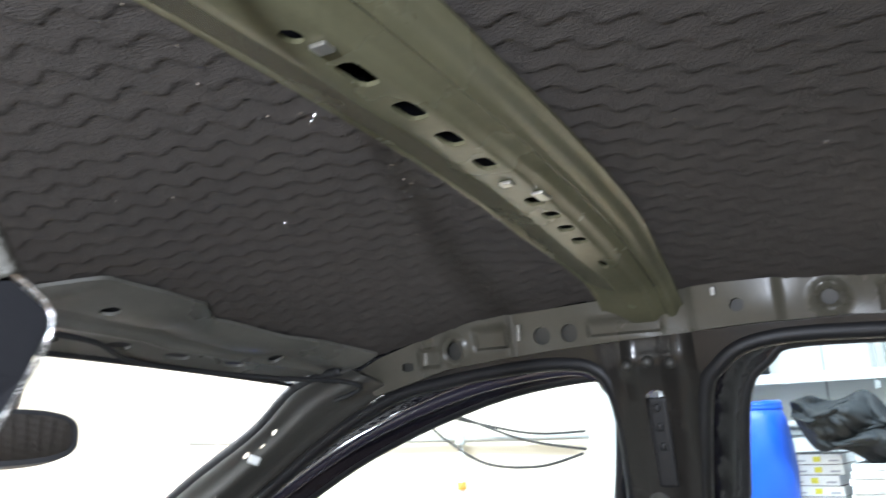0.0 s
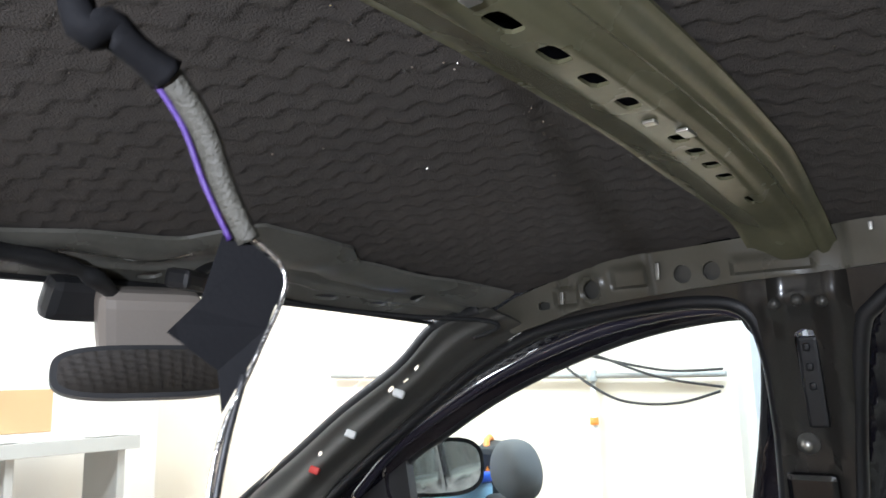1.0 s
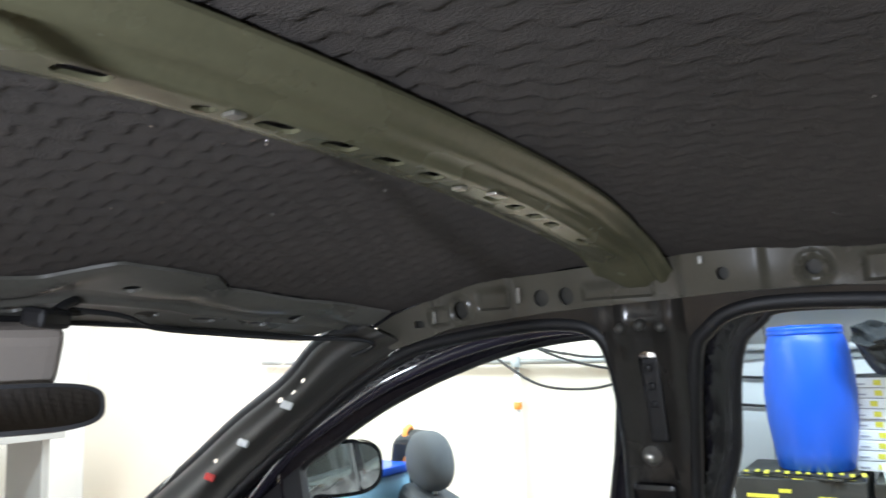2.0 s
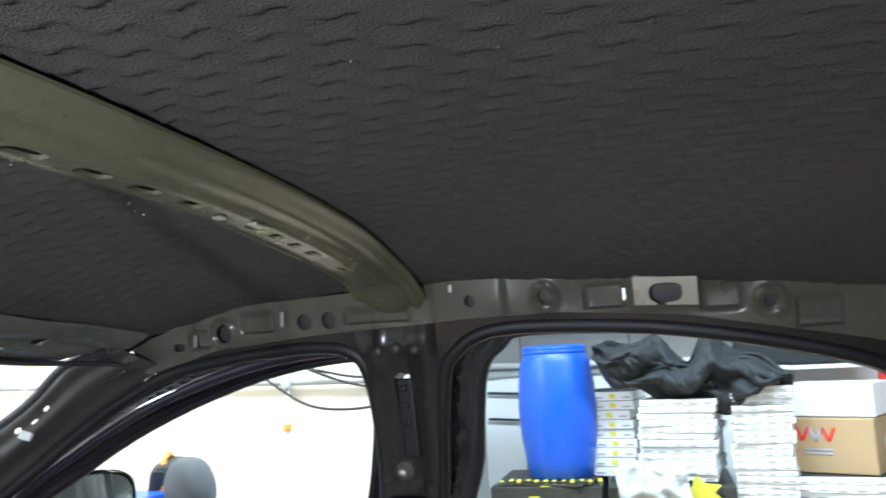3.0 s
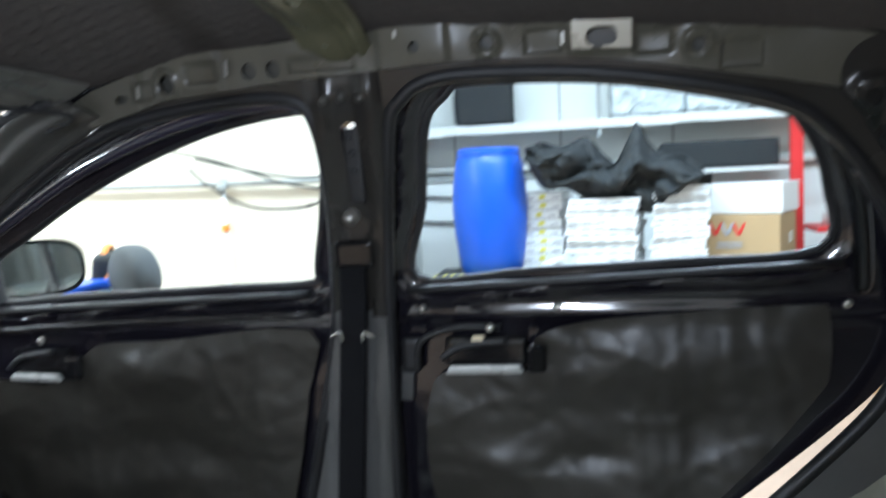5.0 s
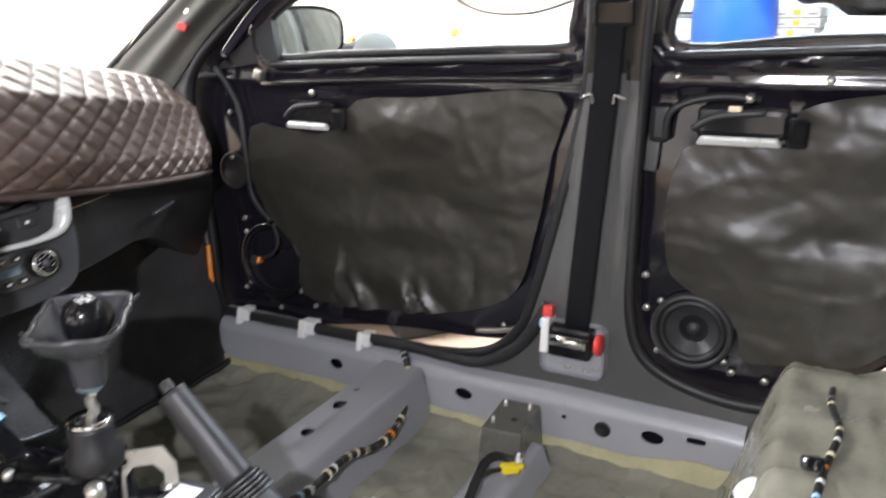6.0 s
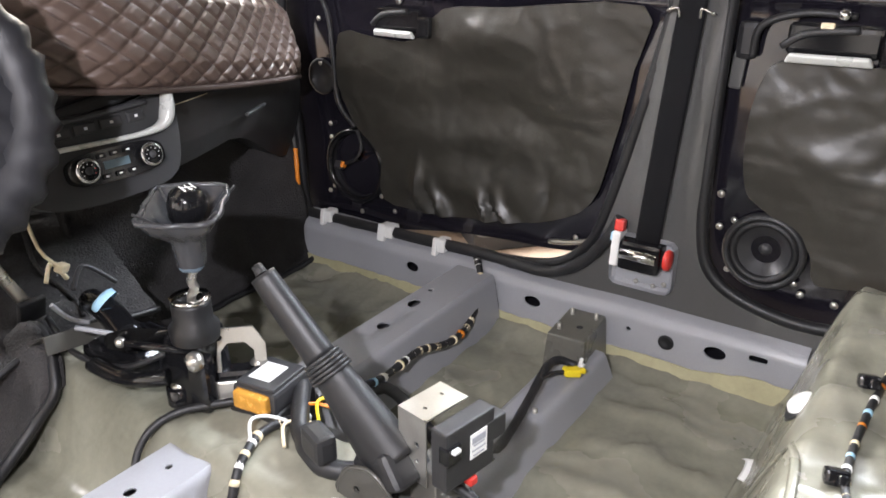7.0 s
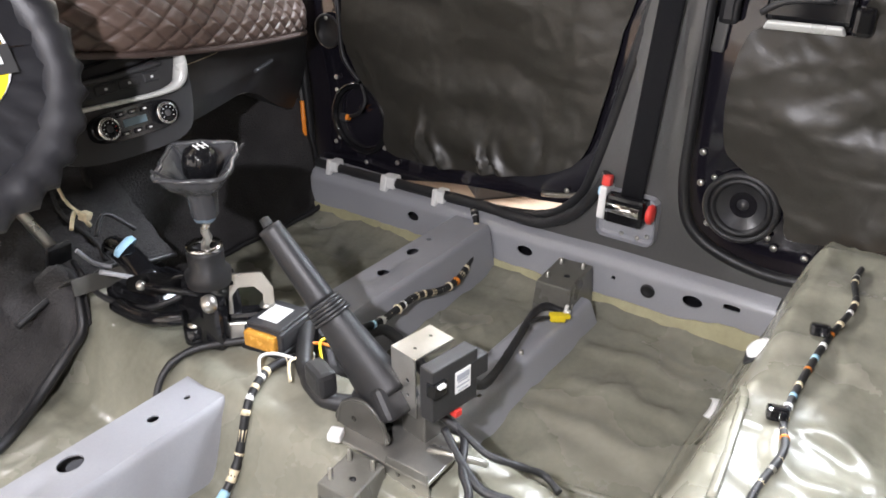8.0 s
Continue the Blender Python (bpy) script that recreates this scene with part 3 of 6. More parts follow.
for x, y, a in ((0.15, 0.002, 0.010), (0.19, -0.012, 0.022), (-0.10, -0.004, 0.010)):
    put("spring_clip", block((a, 0.010, 0.003), (x, y, roof_z(x, 0) - 0.031), bevel=0.001), STEEL, roof_bow)

# the header above the windscreen
def screen_top(x):
    return (x, 0.605 - 0.17 * x * x, 1.066 - 0.075 * x * x)


def header_shape(u, v, w):
    a = Vector((u, header_edge(u), 0))
    a.z = roof_z(u, a.y) - 0.007
    b = Vector(screen_top(u))
    p = a.lerp(b, v)
    r = 0.008 * math.sin(math.pi * min(v / 0.45, 1)) * (0.7 + 0.3 * math.cos(u * 22)) + 0.005 * bump(v, 0.60, 0.05) + 0.003 * math.sin(u * 37) * bump(v, 0.3, 0.2)
    return (p.x, p.y, p.z - r + w)


header_holes = [ring(x, v, rx, 0.075, 16) for x, v, rx in ((-0.30, 0.80, 0.020), (-0.16, 0.82, 0.016), (-0.02, 0.82, 0.024), (0.075, 0.80, 0.014), (0.15, 0.84, 0.022), (0.245, 0.80, 0.018),
                (0.335, 0.80, 0.020), (0.425, 0.78, 0.016), (0.46, 0.50, 0.010), (0.02, 0.35, 0.014), (0.17, 0.32, 0.010), (-0.1, 0.42, 0.03))]
header = put("trim_windscreen_header", sheet("windscreen_header", [(-0.555, 0), (0.555, 0), (0.555, 1), (-0.555, 1)], header_holes, 0.0075, header_shape, 0.004), HEADER_GREY)
# black sheet added behind the header to stand for the dark inside its holes
put("backing", grid("header_hole_shade", np.linspace(-0.55, 0.55, 40), np.linspace(0, 1, 6), lambda u, v: tuple(Vector(header_shape(u, v, 0)) + Vector((0, 0.003, 0.0075)))), RUBBER, header)
tagged(header, "olive grey steel windscreen header with holes", "header panel", kind="structure")
tagged(put("trim_windscreen_band", tube([(x, screen_top(x)[1] + 0.008, screen_top(x)[2] - 0.002) for x in np.linspace(-0.6, 0.575, 14)], 0.008, 8, 3, flat=0.5), RUBBER),
       "black rubber edge of the windscreen", "windscreen edge", kind="structure")

# windscreen pillars
PILLAR_IN = [(0.548, 0.44, 1.056), (0.562, 0.540, 1.036), (0.585, 0.640, 0.974), (0.624, 0.815, 0.896), (0.66, 0.985, 0.808), (0.69, 1.15, 0.725), (0.71, 1.27, 0.66)]
PILLAR_OUT = [(0.395, 1.024), (0.51, 0.976), (0.64, 0.907), (0.795, 0.815), (0.885, 0.758), (0.97, 0.69), (1.05, 0.62)]


def pillar_shape(mirror):
    inn = smooth_line(PILLAR_IN, 6)
    out = smooth_line([(side_x(z), y, z) for y, z in PILLAR_OUT], 6)

    def shape(u, v, w):
        i = min(u * (len(inn) - 1), len(inn) - 1.001)
        k, f = int(i), i - int(i)
        a, b = inn[k].lerp(inn[k + 1], f), out[k].lerp(out[k + 1], f)
        p = a.lerp(b, v)
        r = 0.018 * math.sin(math.pi * v) + 0.004 * math.sin(v * 14)
        return (mirror * (p.x - r * 0.9 + w), p.y - r * 0.5, p.z + w * 0.3)
    return shape


for mirror, name in ((1, "trim_pillar_right"), (-1, "trim_pillar_left")):
    holes = [ring(u, v, 0.010, 0.05, 10) for u, v in ((0.30, 0.30), (0.34, 0.35), (0.38, 0.28), (0.52, 0.42), (0.62, 0.35))]
    p = put(name, sheet(name, [(0, 0), (1, 0), (1, 1), (0, 1)], holes, 0.018, pillar_shape(mirror), 0.004), PRIMER_DARK)
    tagged(p, "bare grey steel windscreen pillar", "pillar", kind="structure")
    put("black_edge", tube([(mirror * (a + 0.008), b + 0.010, c - 0.002) for a, b, c in PILLAR_IN], 0.011, 8, 5), RUBBER, p, "black rubber windscreen edge")
    if mirror > 0:
        for u, v in ((0.36, 0.5), (0.50, 0.5), (0.66, 0.55)):
            c = pillar_shape(1)(u, v, -0.006)
            put("clip", block((0.012, 0.02, 0.014), c, (20, 10, 30), 0.003), WHITE_PLASTIC if u < 0.6 else RED_PLASTIC, p)


def screen_shape(u, v, w):
    a, b = Vector(screen_top(u)), Vector((u * 1.27, 1.36 - 0.16 * u * u, 0.60))
    p = a.lerp(b, v)
    return (p.x, p.y + 0.012 * math.sin(math.pi * v) + w, p.z + 0.02 * math.sin(math.pi * v))


windscreen = put("window_windscreen", sheet("windscreen", [(-0.56, 0), (0.56, 0), (0.56, 1), (-0.56, 1)], [], 0.05, screen_shape, 0.004), CLEAR)
windscreen.visible_shadow = False
tagged(windscreen, "clear laminated windscreen", "windscreen", kind="structure")
bonnet = put("bonnet", grid("bonnet", np.linspace(-0.8, 0.8, 30), np.linspace(1.32, 2.35, 24),
             lambda x, y: (x, y, 0.60 - 0.10 * ((y - 1.32) / 1.0) ** 1.5 - 0.10 * abs(x) ** 3 + 0.015 * math.cos(x * 9) * ease(y, 1.4, 1.7))), BLACK_PAINT)
tagged(bonnet, "glossy black bonnet beyond the windscreen", "bonnet")

# the far side of the shell, by which the camera stands: both doors are wide open
left = put("wall_left", sheet("wall_left", BODY_OUTLINE, [FRONT_OPENING, REAR_OPENING], 0.02, lambda u, v, w: (-side_x(v) - w, u, v), 0.022), PRIMER_DARK)
tagged(left, "bare steel body side with open door holes", "body side", kind="structure")
back = put("wall_rear", sheet("wall_rear", [(-0.62, 0.2), (0.62, 0.2), (0.55, 1.0), (-0.55, 1.0)], [[(-0.5, 0.66), (0.5, 0.66), (0.46, 0.95), (-0.46, 0.95)]], 0.04,
           lambda u, v, w: (u, -1.22 - 0.25 * (1 - v) - w, v), 0.02), PRIMER_DARK)
# unseen opaque pane, added to keep light from behind off the seat pan
put("rear_pane", sheet("rear_pane", [(-0.52, 0.64), (0.52, 0.64), (0.48, 0.97), (-0.48, 0.97)], [], 0.1, lambda u, v, w: (u, -1.244 - 0.25 * (1 - v) - w, v), 0.004), TINTED, back, "opaque dark pane added to block rear light")
tagged(back, "bare steel rear shelf panel and window hole", "rear panel", kind="structure")


# ---- the floor pan ----
def floor_z(x, y):
    z = 0.018
    # tunnel
    t = ease(0.140 - abs(x), 0.0, 0.085)
    top = lerp(y, [(-0.25, 0.085), (0.0, 0.115), (0.25, 0.135), (0.6, 0.145), (0.85, 0.16), (1.0, 0.23)])
    z += (top - z) * t
    # pressed swages of the rear footwells
    z += 0.010 * bump(y, -0.05, 0.035) * ease(abs(x), 0.17, 0.25) * ease(0.62 - abs(x), 0, 0.06)
    z += 0.009 * bump(y, 0.26, 0.03) * ease(abs(x), 0.2, 0.28) * ease(0.6 - abs(x), 0, 0.08)
    well = ease(-y, -0.10, -0.02) * ease(y, -0.20, -0.14) * ease(abs(x), 0.17, 0.22)
    z += 0.009 * well * (bump(abs(x), 0.29, 0.022) + bump(abs(x), 0.40, 0.022) + bump(abs(x), 0.51, 0.022))
    # step up to the rear seat pan
    r = ease(-y, 0.185, 0.285)
    z += (0.245 + 0.02 * bump(x, 0.55, 0.15) - z) * r
    z += 0.03 * ease(-y, 0.45, 0.9) - 0.03 * bump(math.hypot(x - 0.22, y + 0.52), 0, 0.10)
    # toe board
    z += max(0.0, y - 0.93) * 0.9 + 0.10 * ease(y, 1.0, 1.15)
    # up to the sill and the rear wheel house
    z += 0.012 * ease(abs(x), 0.62, 0.66)
    z += 0.06 * ease(abs(x), 0.56, 0.72) * ease(-y, 0.34, 0.6) + 0.25 * ease(abs(x), 0.60, 0.75) * ease(-y, 0.5, 0.9)
    # creases and dents of the stuck-on sheet
    z += 0.0055 * noise.noise(Vector((x * 7, y * 7, 0))) + 0.0055 * noise.noise(Vector((x * 16, y * 20, 3))) + 0.0004 * noise.noise(Vector((x * 45, y * 45, 9)))
    for k, (fx, fy) in enumerate(((5, 9), (8, 4), (3, 13))):
        q = noise.noise(Vector((x * fx + 3 * k, y * fy, 11 + k)))
        z += 0.0032 * max(0, 0.10 - abs(q)) / 0.10
    # round pressing in the seat pan
    z += 0.007 * bump(math.hypot(x - 0.15, y + 0.385), 0.05, 0.012)
    return z


floor = put("floor", grid("floor", np.arange(-0.70, 0.705, 0.0085), np.arange(-1.15, 1.22, 0.0085), lambda x, y: (x, y, floor_z(x, y))), FLOOR_SHEET)
tagged(floor, "steel floor pan covered with shiny olive-grey deadening sheet", "floor", kind="structure")
# overlapping edges of the sheets and strips of tape
for pts in (((0.64, -0.205, 0.05), (0.50, -0.20, 0.06), (0.36, -0.19, 0.06), (0.2, -0.195, 0.07)), ((0.20, -0.185, 0.03), (0.17, -0.1, 0.03), (0.16, 0.05, 0.03)),
            ((0.33, -0.21, 0.13), (0.25, -0.27, 0.23), (0.12, -0.29, 0.25), (0.02, -0.30, 0.25))):
    line = [Vector((p[0], p[1], floor_z(p[0], p[1]) + 0.001)) for p in smooth_line(pts, 5)]
    put("sheet_edge", tube(line, 0.006, 6, raw=True, flat=0.4), FLOOR_SHEET, floor)
floor_strip = put("paper_strip", tube([(p[0], p[1], floor_z(p[0], p[1]) + 0.004) for p in ((0.485, -0.190), (0.470, -0.198), (0.445, -0.200), (0.425, -0.197))], 0.008, 6, 4, flat=0.2), LABEL)
tagged(floor_strip, "short strip of white backing paper on the floor", "paper strip")
plug = thing("floor_plug", "white round plug in a square floor cut-out", "plug")
pz = floor_z(0.385, -0.258)
put("recess", block((0.050, 0.045, 0.004), (0.385, -0.258, pz + 0.001), (-40, 0, 8), 0.001), RUBBER, plug)
put("cap", turned([(0.0, 0.010), (0.012, 0.010), (0.018, 0.007), (0.021, 0.0)], (0.385, -0.258, pz + 0.003), (-40, 0, 8), 20), WHITE_PLASTIC, plug, "white domed cap")


# cross members under the missing seats
def hat(x0, x1, yc, half, top, foot, lean=0.0):
    """A closed top-hat rail from x0 to x1: (distance along y, height)."""
    prof = [(-half - 0.022, foot), (-half - 0.016, foot + 0.001), (-half + 0.004, top - 0.006), (-half + 0.010, top), (half - 0.010, top), (half - 0.004, top - 0.006), (half + 0.016, foot + 0.001), (half + 0.022, foot)]
    vs = [0.0]
    for a, b in zip(prof, prof[1:]):
        vs.append(vs[-1] + math.dist(a, b))

    def shape(u, v, w):
        d, z = (float(np.interp(v, vs, [p[i] for p in prof])) for i in (0, 1))
        z += 0.006 * bump(d, 0.012, 0.016) * ease(abs(u), 0.30, 0.33) * ease(0.47 - abs(u), 0, 0.03) * -1
        return (u, yc + d + lean * u, z - w * 0.9)
    return shape, vs, (vs[2] + vs[5]) / 2


for name, x0, x1, lab in (("seat_cross_member", 0.135, 0.662, "grey primed steel seat cross member beside the sill"), ("seat_cross_member", -0.662, -0.055, "grey primed steel seat cross member, driver's side")):
    shape, vs, mid = hat(x0, x1, 0.425, 0.052, 0.128, 0.012)
    s = 1 if x0 > 0 else -1
    holes = [ring(s * x, mid + d, a, b, 18) for x, d, a, b in ((0.17, -0.02, 0.006, 0.005), (0.37, 0.012, 0.014, 0.012), (0.468, 0.015, 0.015, 0.012), (0.53, 0.02, 0.007, 0.006), (0.12, 0.012, 0.007, 0.006))
             if x0 + 0.02 < s * x < x1 - 0.02]
    if s < 0:
        holes = [ring(x, mid + d, a, b, 18) for x, d, a, b in ((-0.105, 0.0, 0.006, 0.005), (-0.165, 0.0, 0.009, 0.008), (-0.285, 0.012, 0.018, 0.016))]
    member = put(name, sheet(name, [(x0, 0), (x1, 0), (x1, vs[-1]), (x0, vs[-1])], holes, 0.006, shape, 0.003), PRIMER)
    tagged(member, lab, "cross member", "cross members")
    put("end_plate", block((0.004, 0.115, 0.105), (x0 if s > 0 else x1, 0.425, 0.072), (0, 8 * s, 0), 0.002, taper=(1, 0.85)), PRIMER, member)
for x0, x1, lab in ((0.14, 0.60, "low grey primed rear seat rail on the floor"), (-0.60, -0.14, "low grey rear seat rail, driver's side")):
    shape, vs, mid = hat(x0, x1, 0.135, 0.042, 0.066, 0.010)
    holes = [ring(math.copysign(x, x0), mid + d, 0.006, 0.005, 12) for x, d in ((0.22, -0.02), (0.43, 0.02), (0.50, -0.02))]
    member = put("rear_seat_rail", sheet("rear_seat_rail", [(x0, 0), (x1, 0), (x1, vs[-1]), (x0, vs[-1])], holes, 0.006, shape, 0.003), PRIMER)
    tagged(member, lab, "cross member", "cross members")
    put("end_flange", block((0.004, 0.100, 0.050), (x0 if x0 > 0 else x1, 0.135, 0.036), (0, 8 if x0 > 0 else -8, 0), 0.002, 2, (1, 0.85)), PRIMER, member)
    for x in (0.26, 0.36, 0.55):
        put("weld_stud", turned([(0.0045, 0.0), (0.0045, 0.008), (0.0, 0.009)], (math.copysign(x, x0), 0.118, 0.065), steps=8), STEEL, member)


def seat_bracket(x, y, label):
    t = thing("seat_bracket", label, "bracket", "seat brackets", at=pose(x, y, 0.02))
    put("box", block((0.125, 0.085, 0.092), (0, 0, 0.044), (0, 0, 4), 0.004, 2, (0.92, 0.85)), HEADER_GREY, t)
    for dx, dy in ((-0.035, 0.02), (0.03, 0.024), (0.035, -0.022)):
        put("stud", turned([(0.004, 0), (0.004, 0.012), (0.0, 0.013)], (dx, dy, 0.09), steps=8), STEEL, t)
    put("hole", turned([(0.006, 0.0), (0.006, 0.0012), (0, 0.0012)], (-0.01, -0.01, 0.0895), steps=12), RUBBER, t)
    return t


seat_bracket(0.597, 0.158, "grey steel seat bracket box beside the sill")
seat_bracket(-0.092, 0.110, "grey steel seat bracket box beside the tunnel").scale = (0.62, 0.8, 1.35)


# ---- the two doors, standing ajar ----
def flat_line(points, steps=5):
    return [(p.x, p.y) for p in smooth_line([(a, b, 0) for a, b in points], steps, True)]


FRONT_DOOR = flat_line([(1.05, 0.22), (1.06, 0.40), (1.04, 0.66), (0.80, 0.842), (0.53, 0.995), (0.30, 1.062), (0.125, 1.070), (0.050, 1.055), (0.030, 1.00), (0.030, 0.80), (0.06, 0.52),
                        (0.12, 0.29), (0.20, 0.200), (0.29, 0.176), (0.50, 0.162), (0.68, 0.132), (0.86, 0.105), (1.0, 0.115)])
FRONT_WINDOW = flat_line([(0.755, 0.722), (0.60, 0.728), (0.30, 0.740), (0.128, 0.746), (0.118, 0.777), (0.077, 0.960), (0.088, 1.010), (0.116, 1.024), (0.271, 1.000), (0.490, 0.927), (0.657, 0.848), (0.755, 0.790)])
REAR_DOOR = flat_line([(0.005, 0.74), (-0.030, 0.985), (-0.055, 1.045), (-0.12, 1.072), (-0.224, 1.075), (-0.382, 1.060), (-0.585, 1.018), (-0.672, 0.968), (-0.735, 0.885), (-0.785, 0.78),
                       (-0.79, 0.68), (-0.76, 0.59), (-0.665, 0.492), (-0.53, 0.375), (-0.43, 0.280), (-0.35, 0.205), (-0.22, 0.150), (-0.10, 0.160), (-0.03, 0.21), (0.0, 0.30), (0.008, 0.45)])
REAR_WINDOW = flat_line([(-0.056, 0.752), (-0.075, 0.87), (-0.096, 0.991), (-0.129, 1.031), (-0.174, 1.049), (-0.381, 1.035), (-0.583, 0.990), (-0.632, 0.956), (-0.665, 0.879), (-0.660, 0.782), (-0.45, 0.768), (-0.25, 0.760)])


def frame_relief(win, low):
    w = np.array(win)

    def relief(y, z):
        q, d = nearest(np.array([[y, z]]), w)
        r = 0.010 * bump(float(d[0]), 0.030, 0.010)
        if z < low:
            r += 0.008 * bump(z, low - 0.05, 0.012) + 0.003 * noise.noise(Vector((y * 9, z * 9, 2)))
        return r
    return relief


def dents(seed, marks):
    def relief(y, z):
        r = 0.010 * noise.noise(Vector((y * 4.2, z * 6.5, seed))) + 0.004 * noise.noise(Vector((y * 11, z * 14, seed + 4)))
        r += 0.0015 * noise.noise(Vector((y * 40, z * 40, seed)))
        for cy, cz, wy, wz, h in marks:
            r += h * math.exp(-((y - cy) / wy) ** 2 - ((z - cz) / wz) ** 2)
        for k, (fy, fz) in enumerate(((6, 11), (13, 5), (9, 16))):
            q = noise.noise(Vector((y * fy + 5 * k, z * fz, seed + 9 + k)))
            r += 0.0016 * max(0, 0.10 - abs(q)) / 0.10 * (1 if k < 2 else -1)
        # crumpled lower hem
        r += 0.013 * math.sin(y * 85 + 9 * noise.noise(Vector((y * 8, z * 9, 1)))) * bump(z, 0.225, 0.042) * bump(y, 0.50, 0.14)
        return r + 0.004
    return relief


def ring_screw(parent, y, z, off, name="screw", mat=STEEL, r=0.006):
    put(name, turned([(0.0, 0.004), (r * 0.7, 0.0035), (r, 0.001), (r, 0.0)], (side_x(z) + off, y, z), (0, -90, 0), 12), mat, parent)


def wider(line, d):
    c = np.array(line).mean(0)
    return [tuple(np.array(p) + d * (np.array(p) - c) / np.linalg.norm(np.array(p) - c)) for p in line]


def flat_shaded(ob):
    ob.visible_shadow = False
    ob.data.polygons.foreach_set("use_smooth", [False] * len(ob.data.polygons))


def pull_handle(parent, y, z, off, length, flip):
    """An inside release: black cup with a bright lever."""
    cup = put("handle_cup", block((0.022, length * 1.15, 0.050), (side_x(z) + off, y, z + 0.016), (0, 0, 0), 0.012, 3), GLOSS_BLACK, parent)
    # flat lever, thick at one end, hanging below the cup
    put("lever", block((0.010, length * 1.08, 0.015), (side_x(z) + off - 0.022, y, z - 0.010), (0, -25, 4 if flip else -4), 0.005, 3, (1.0, 0.90)), SILVER, cup, "satin silver release lever")
    arm = [(side_x(z) + off - 0.008, y + length * 0.62, z + 0.004), (side_x(z) + off - 0.014, y + length * 0.30, z + 0.026), (side_x(z) + off - 0.014, y - length * 0.30, z + 0.034)]
    put("surround", tube(arm, 0.006, 8, 5), PLASTIC, cup)
    put("end_block", block((0.026, 0.030, 0.044), (side_x(z) + off - 0.012, y - length * 0.70, z + 0.006), (0, 0, 12), 0.007), GLOSS_BLACK, cup)
    bz = z + 0.055
    put("bracket_bolt", turned([(0.0, 0.018), (0.007, 0.016), (0.010, 0.010), (0.006, 0.006), (0.006, 0.0)], (side_x(bz) + off, y - 0.01, bz), (0, -90, 0), 14), CHROME, cup)


def loudspeaker(parent, y, z, off, r, fitted):
    x = side_x(z) + off
    ringed = put("speaker_ring", turned([(r * 1.16, 0.0), (r * 1.16, 0.010), (r * 1.06, 0.016), (r * 0.98, 0.014), (r * 0.95, 0.004)], (x, y, z), (0, -90, 0), 40), PLASTIC if fitted else GLOSS_BLACK, parent)
    if fitted:
        put("surround", turned([(r * 0.97, 0.008), (r * 0.90, 0.014), (r * 0.80, 0.013), (r * 0.74, 0.006)], (x, y, z), (0, -90, 0), 40), RUBBER, ringed)
        put("cone", turned([(r * 0.75, 0.006), (r * 0.45, -0.008), (r * 0.22, -0.016)], (x, y, z), (0, -90, 0), 40), GREY_PLASTIC, ringed, "dark grey paper cone")
        put("dust_cap", turned([(r * 0.24, -0.016), (r * 0.18, -0.008), (r * 0.08, -0.004), (0, -0.003)], (x, y, z), (0, -90, 0), 24), GREY_PLASTIC, ringed)
    else:
        put("well", turned([(r * 0.96, 0.004), (r * 0.90, -0.020), (r * 0.5, -0.024), (0, -0.024)], (x, y, z), (0, -90, 0), 36), RUBBER, ringed)
    for a in (40, 140, 220, 320):
        ring_screw(ringed, y + r * 1.22 * math.cos(radians(a)), z + r * 1.22 * math.sin(radians(a)), off - 0.004)


front_door = thing("front_door", "black front passenger door, ajar, stripped of its trim and covered with deadening sheet", "car door", "car doors")
put("panel", sheet("front_door_panel", FRONT_DOOR, [FRONT_WINDOW], 0.008, on_side(0.052, frame_relief(FRONT_WINDOW, 0.72)), 0.014), PURPLE_PAINT, front_door)
FRONT_MAT = flat_line([(0.825, 0.575), (0.73, 0.572), (0.62, 0.575), (0.55, 0.640), (0.40, 0.652), (0.138, 0.668), (0.145, 0.56), (0.170, 0.42), (0.205, 0.30), (0.28, 0.250), (0.38, 0.222), (0.50, 0.205),
                       (0.60, 0.196), (0.715, 0.208), (0.722, 0.30), (0.765, 0.345), (0.80, 0.375), (0.838, 0.46)], 3)
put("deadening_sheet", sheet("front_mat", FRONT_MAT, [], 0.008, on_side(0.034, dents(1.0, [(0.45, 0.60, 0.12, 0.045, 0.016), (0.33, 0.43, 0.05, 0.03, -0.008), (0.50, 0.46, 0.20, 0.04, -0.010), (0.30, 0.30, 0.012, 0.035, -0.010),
                             (0.55, 0.38, 0.16, 0.03, 0.009), (0.62, 0.27, 0.012, 0.04, 0.012), (0.42, 0.35, 0.10, 0.05, -0.010)])), 0.003), DOOR_SHEET_DIM, front_door, "dented olive deadening sheet, darkened for weak light")
pull_handle(front_door, 0.662, 0.597, 0.034, 0.105, False)
loudspeaker(front_door, 0.808, 0.268, 0.046, 0.078, False)
lead = [(side_x(0.36) + 0.03, 0.79, 0.36), (side_x(0.3) + 0.018, 0.77, 0.325), (side_x(0.3) + 0.01, 0.785, 0.295), (side_x(0.28) + 0.015, 0.825, 0.278)]
put("speaker_lead", tube(lead, 0.004, 6, 5), TAPE, front_door)
plug_end = put("speaker_plug", block((0.016, 0.022, 0.018), (side_x(0.27) + 0.014, 0.835, 0.274), (10, 20, 10), 0.003), GREY_PLASTIC, front_door)
put("seal_ring", block((0.018, 0.008, 0.014), (side_x(0.27) + 0.012, 0.822, 0.277), (10, 20, 10), 0.003), ORANGE_PLASTIC, plug_end)
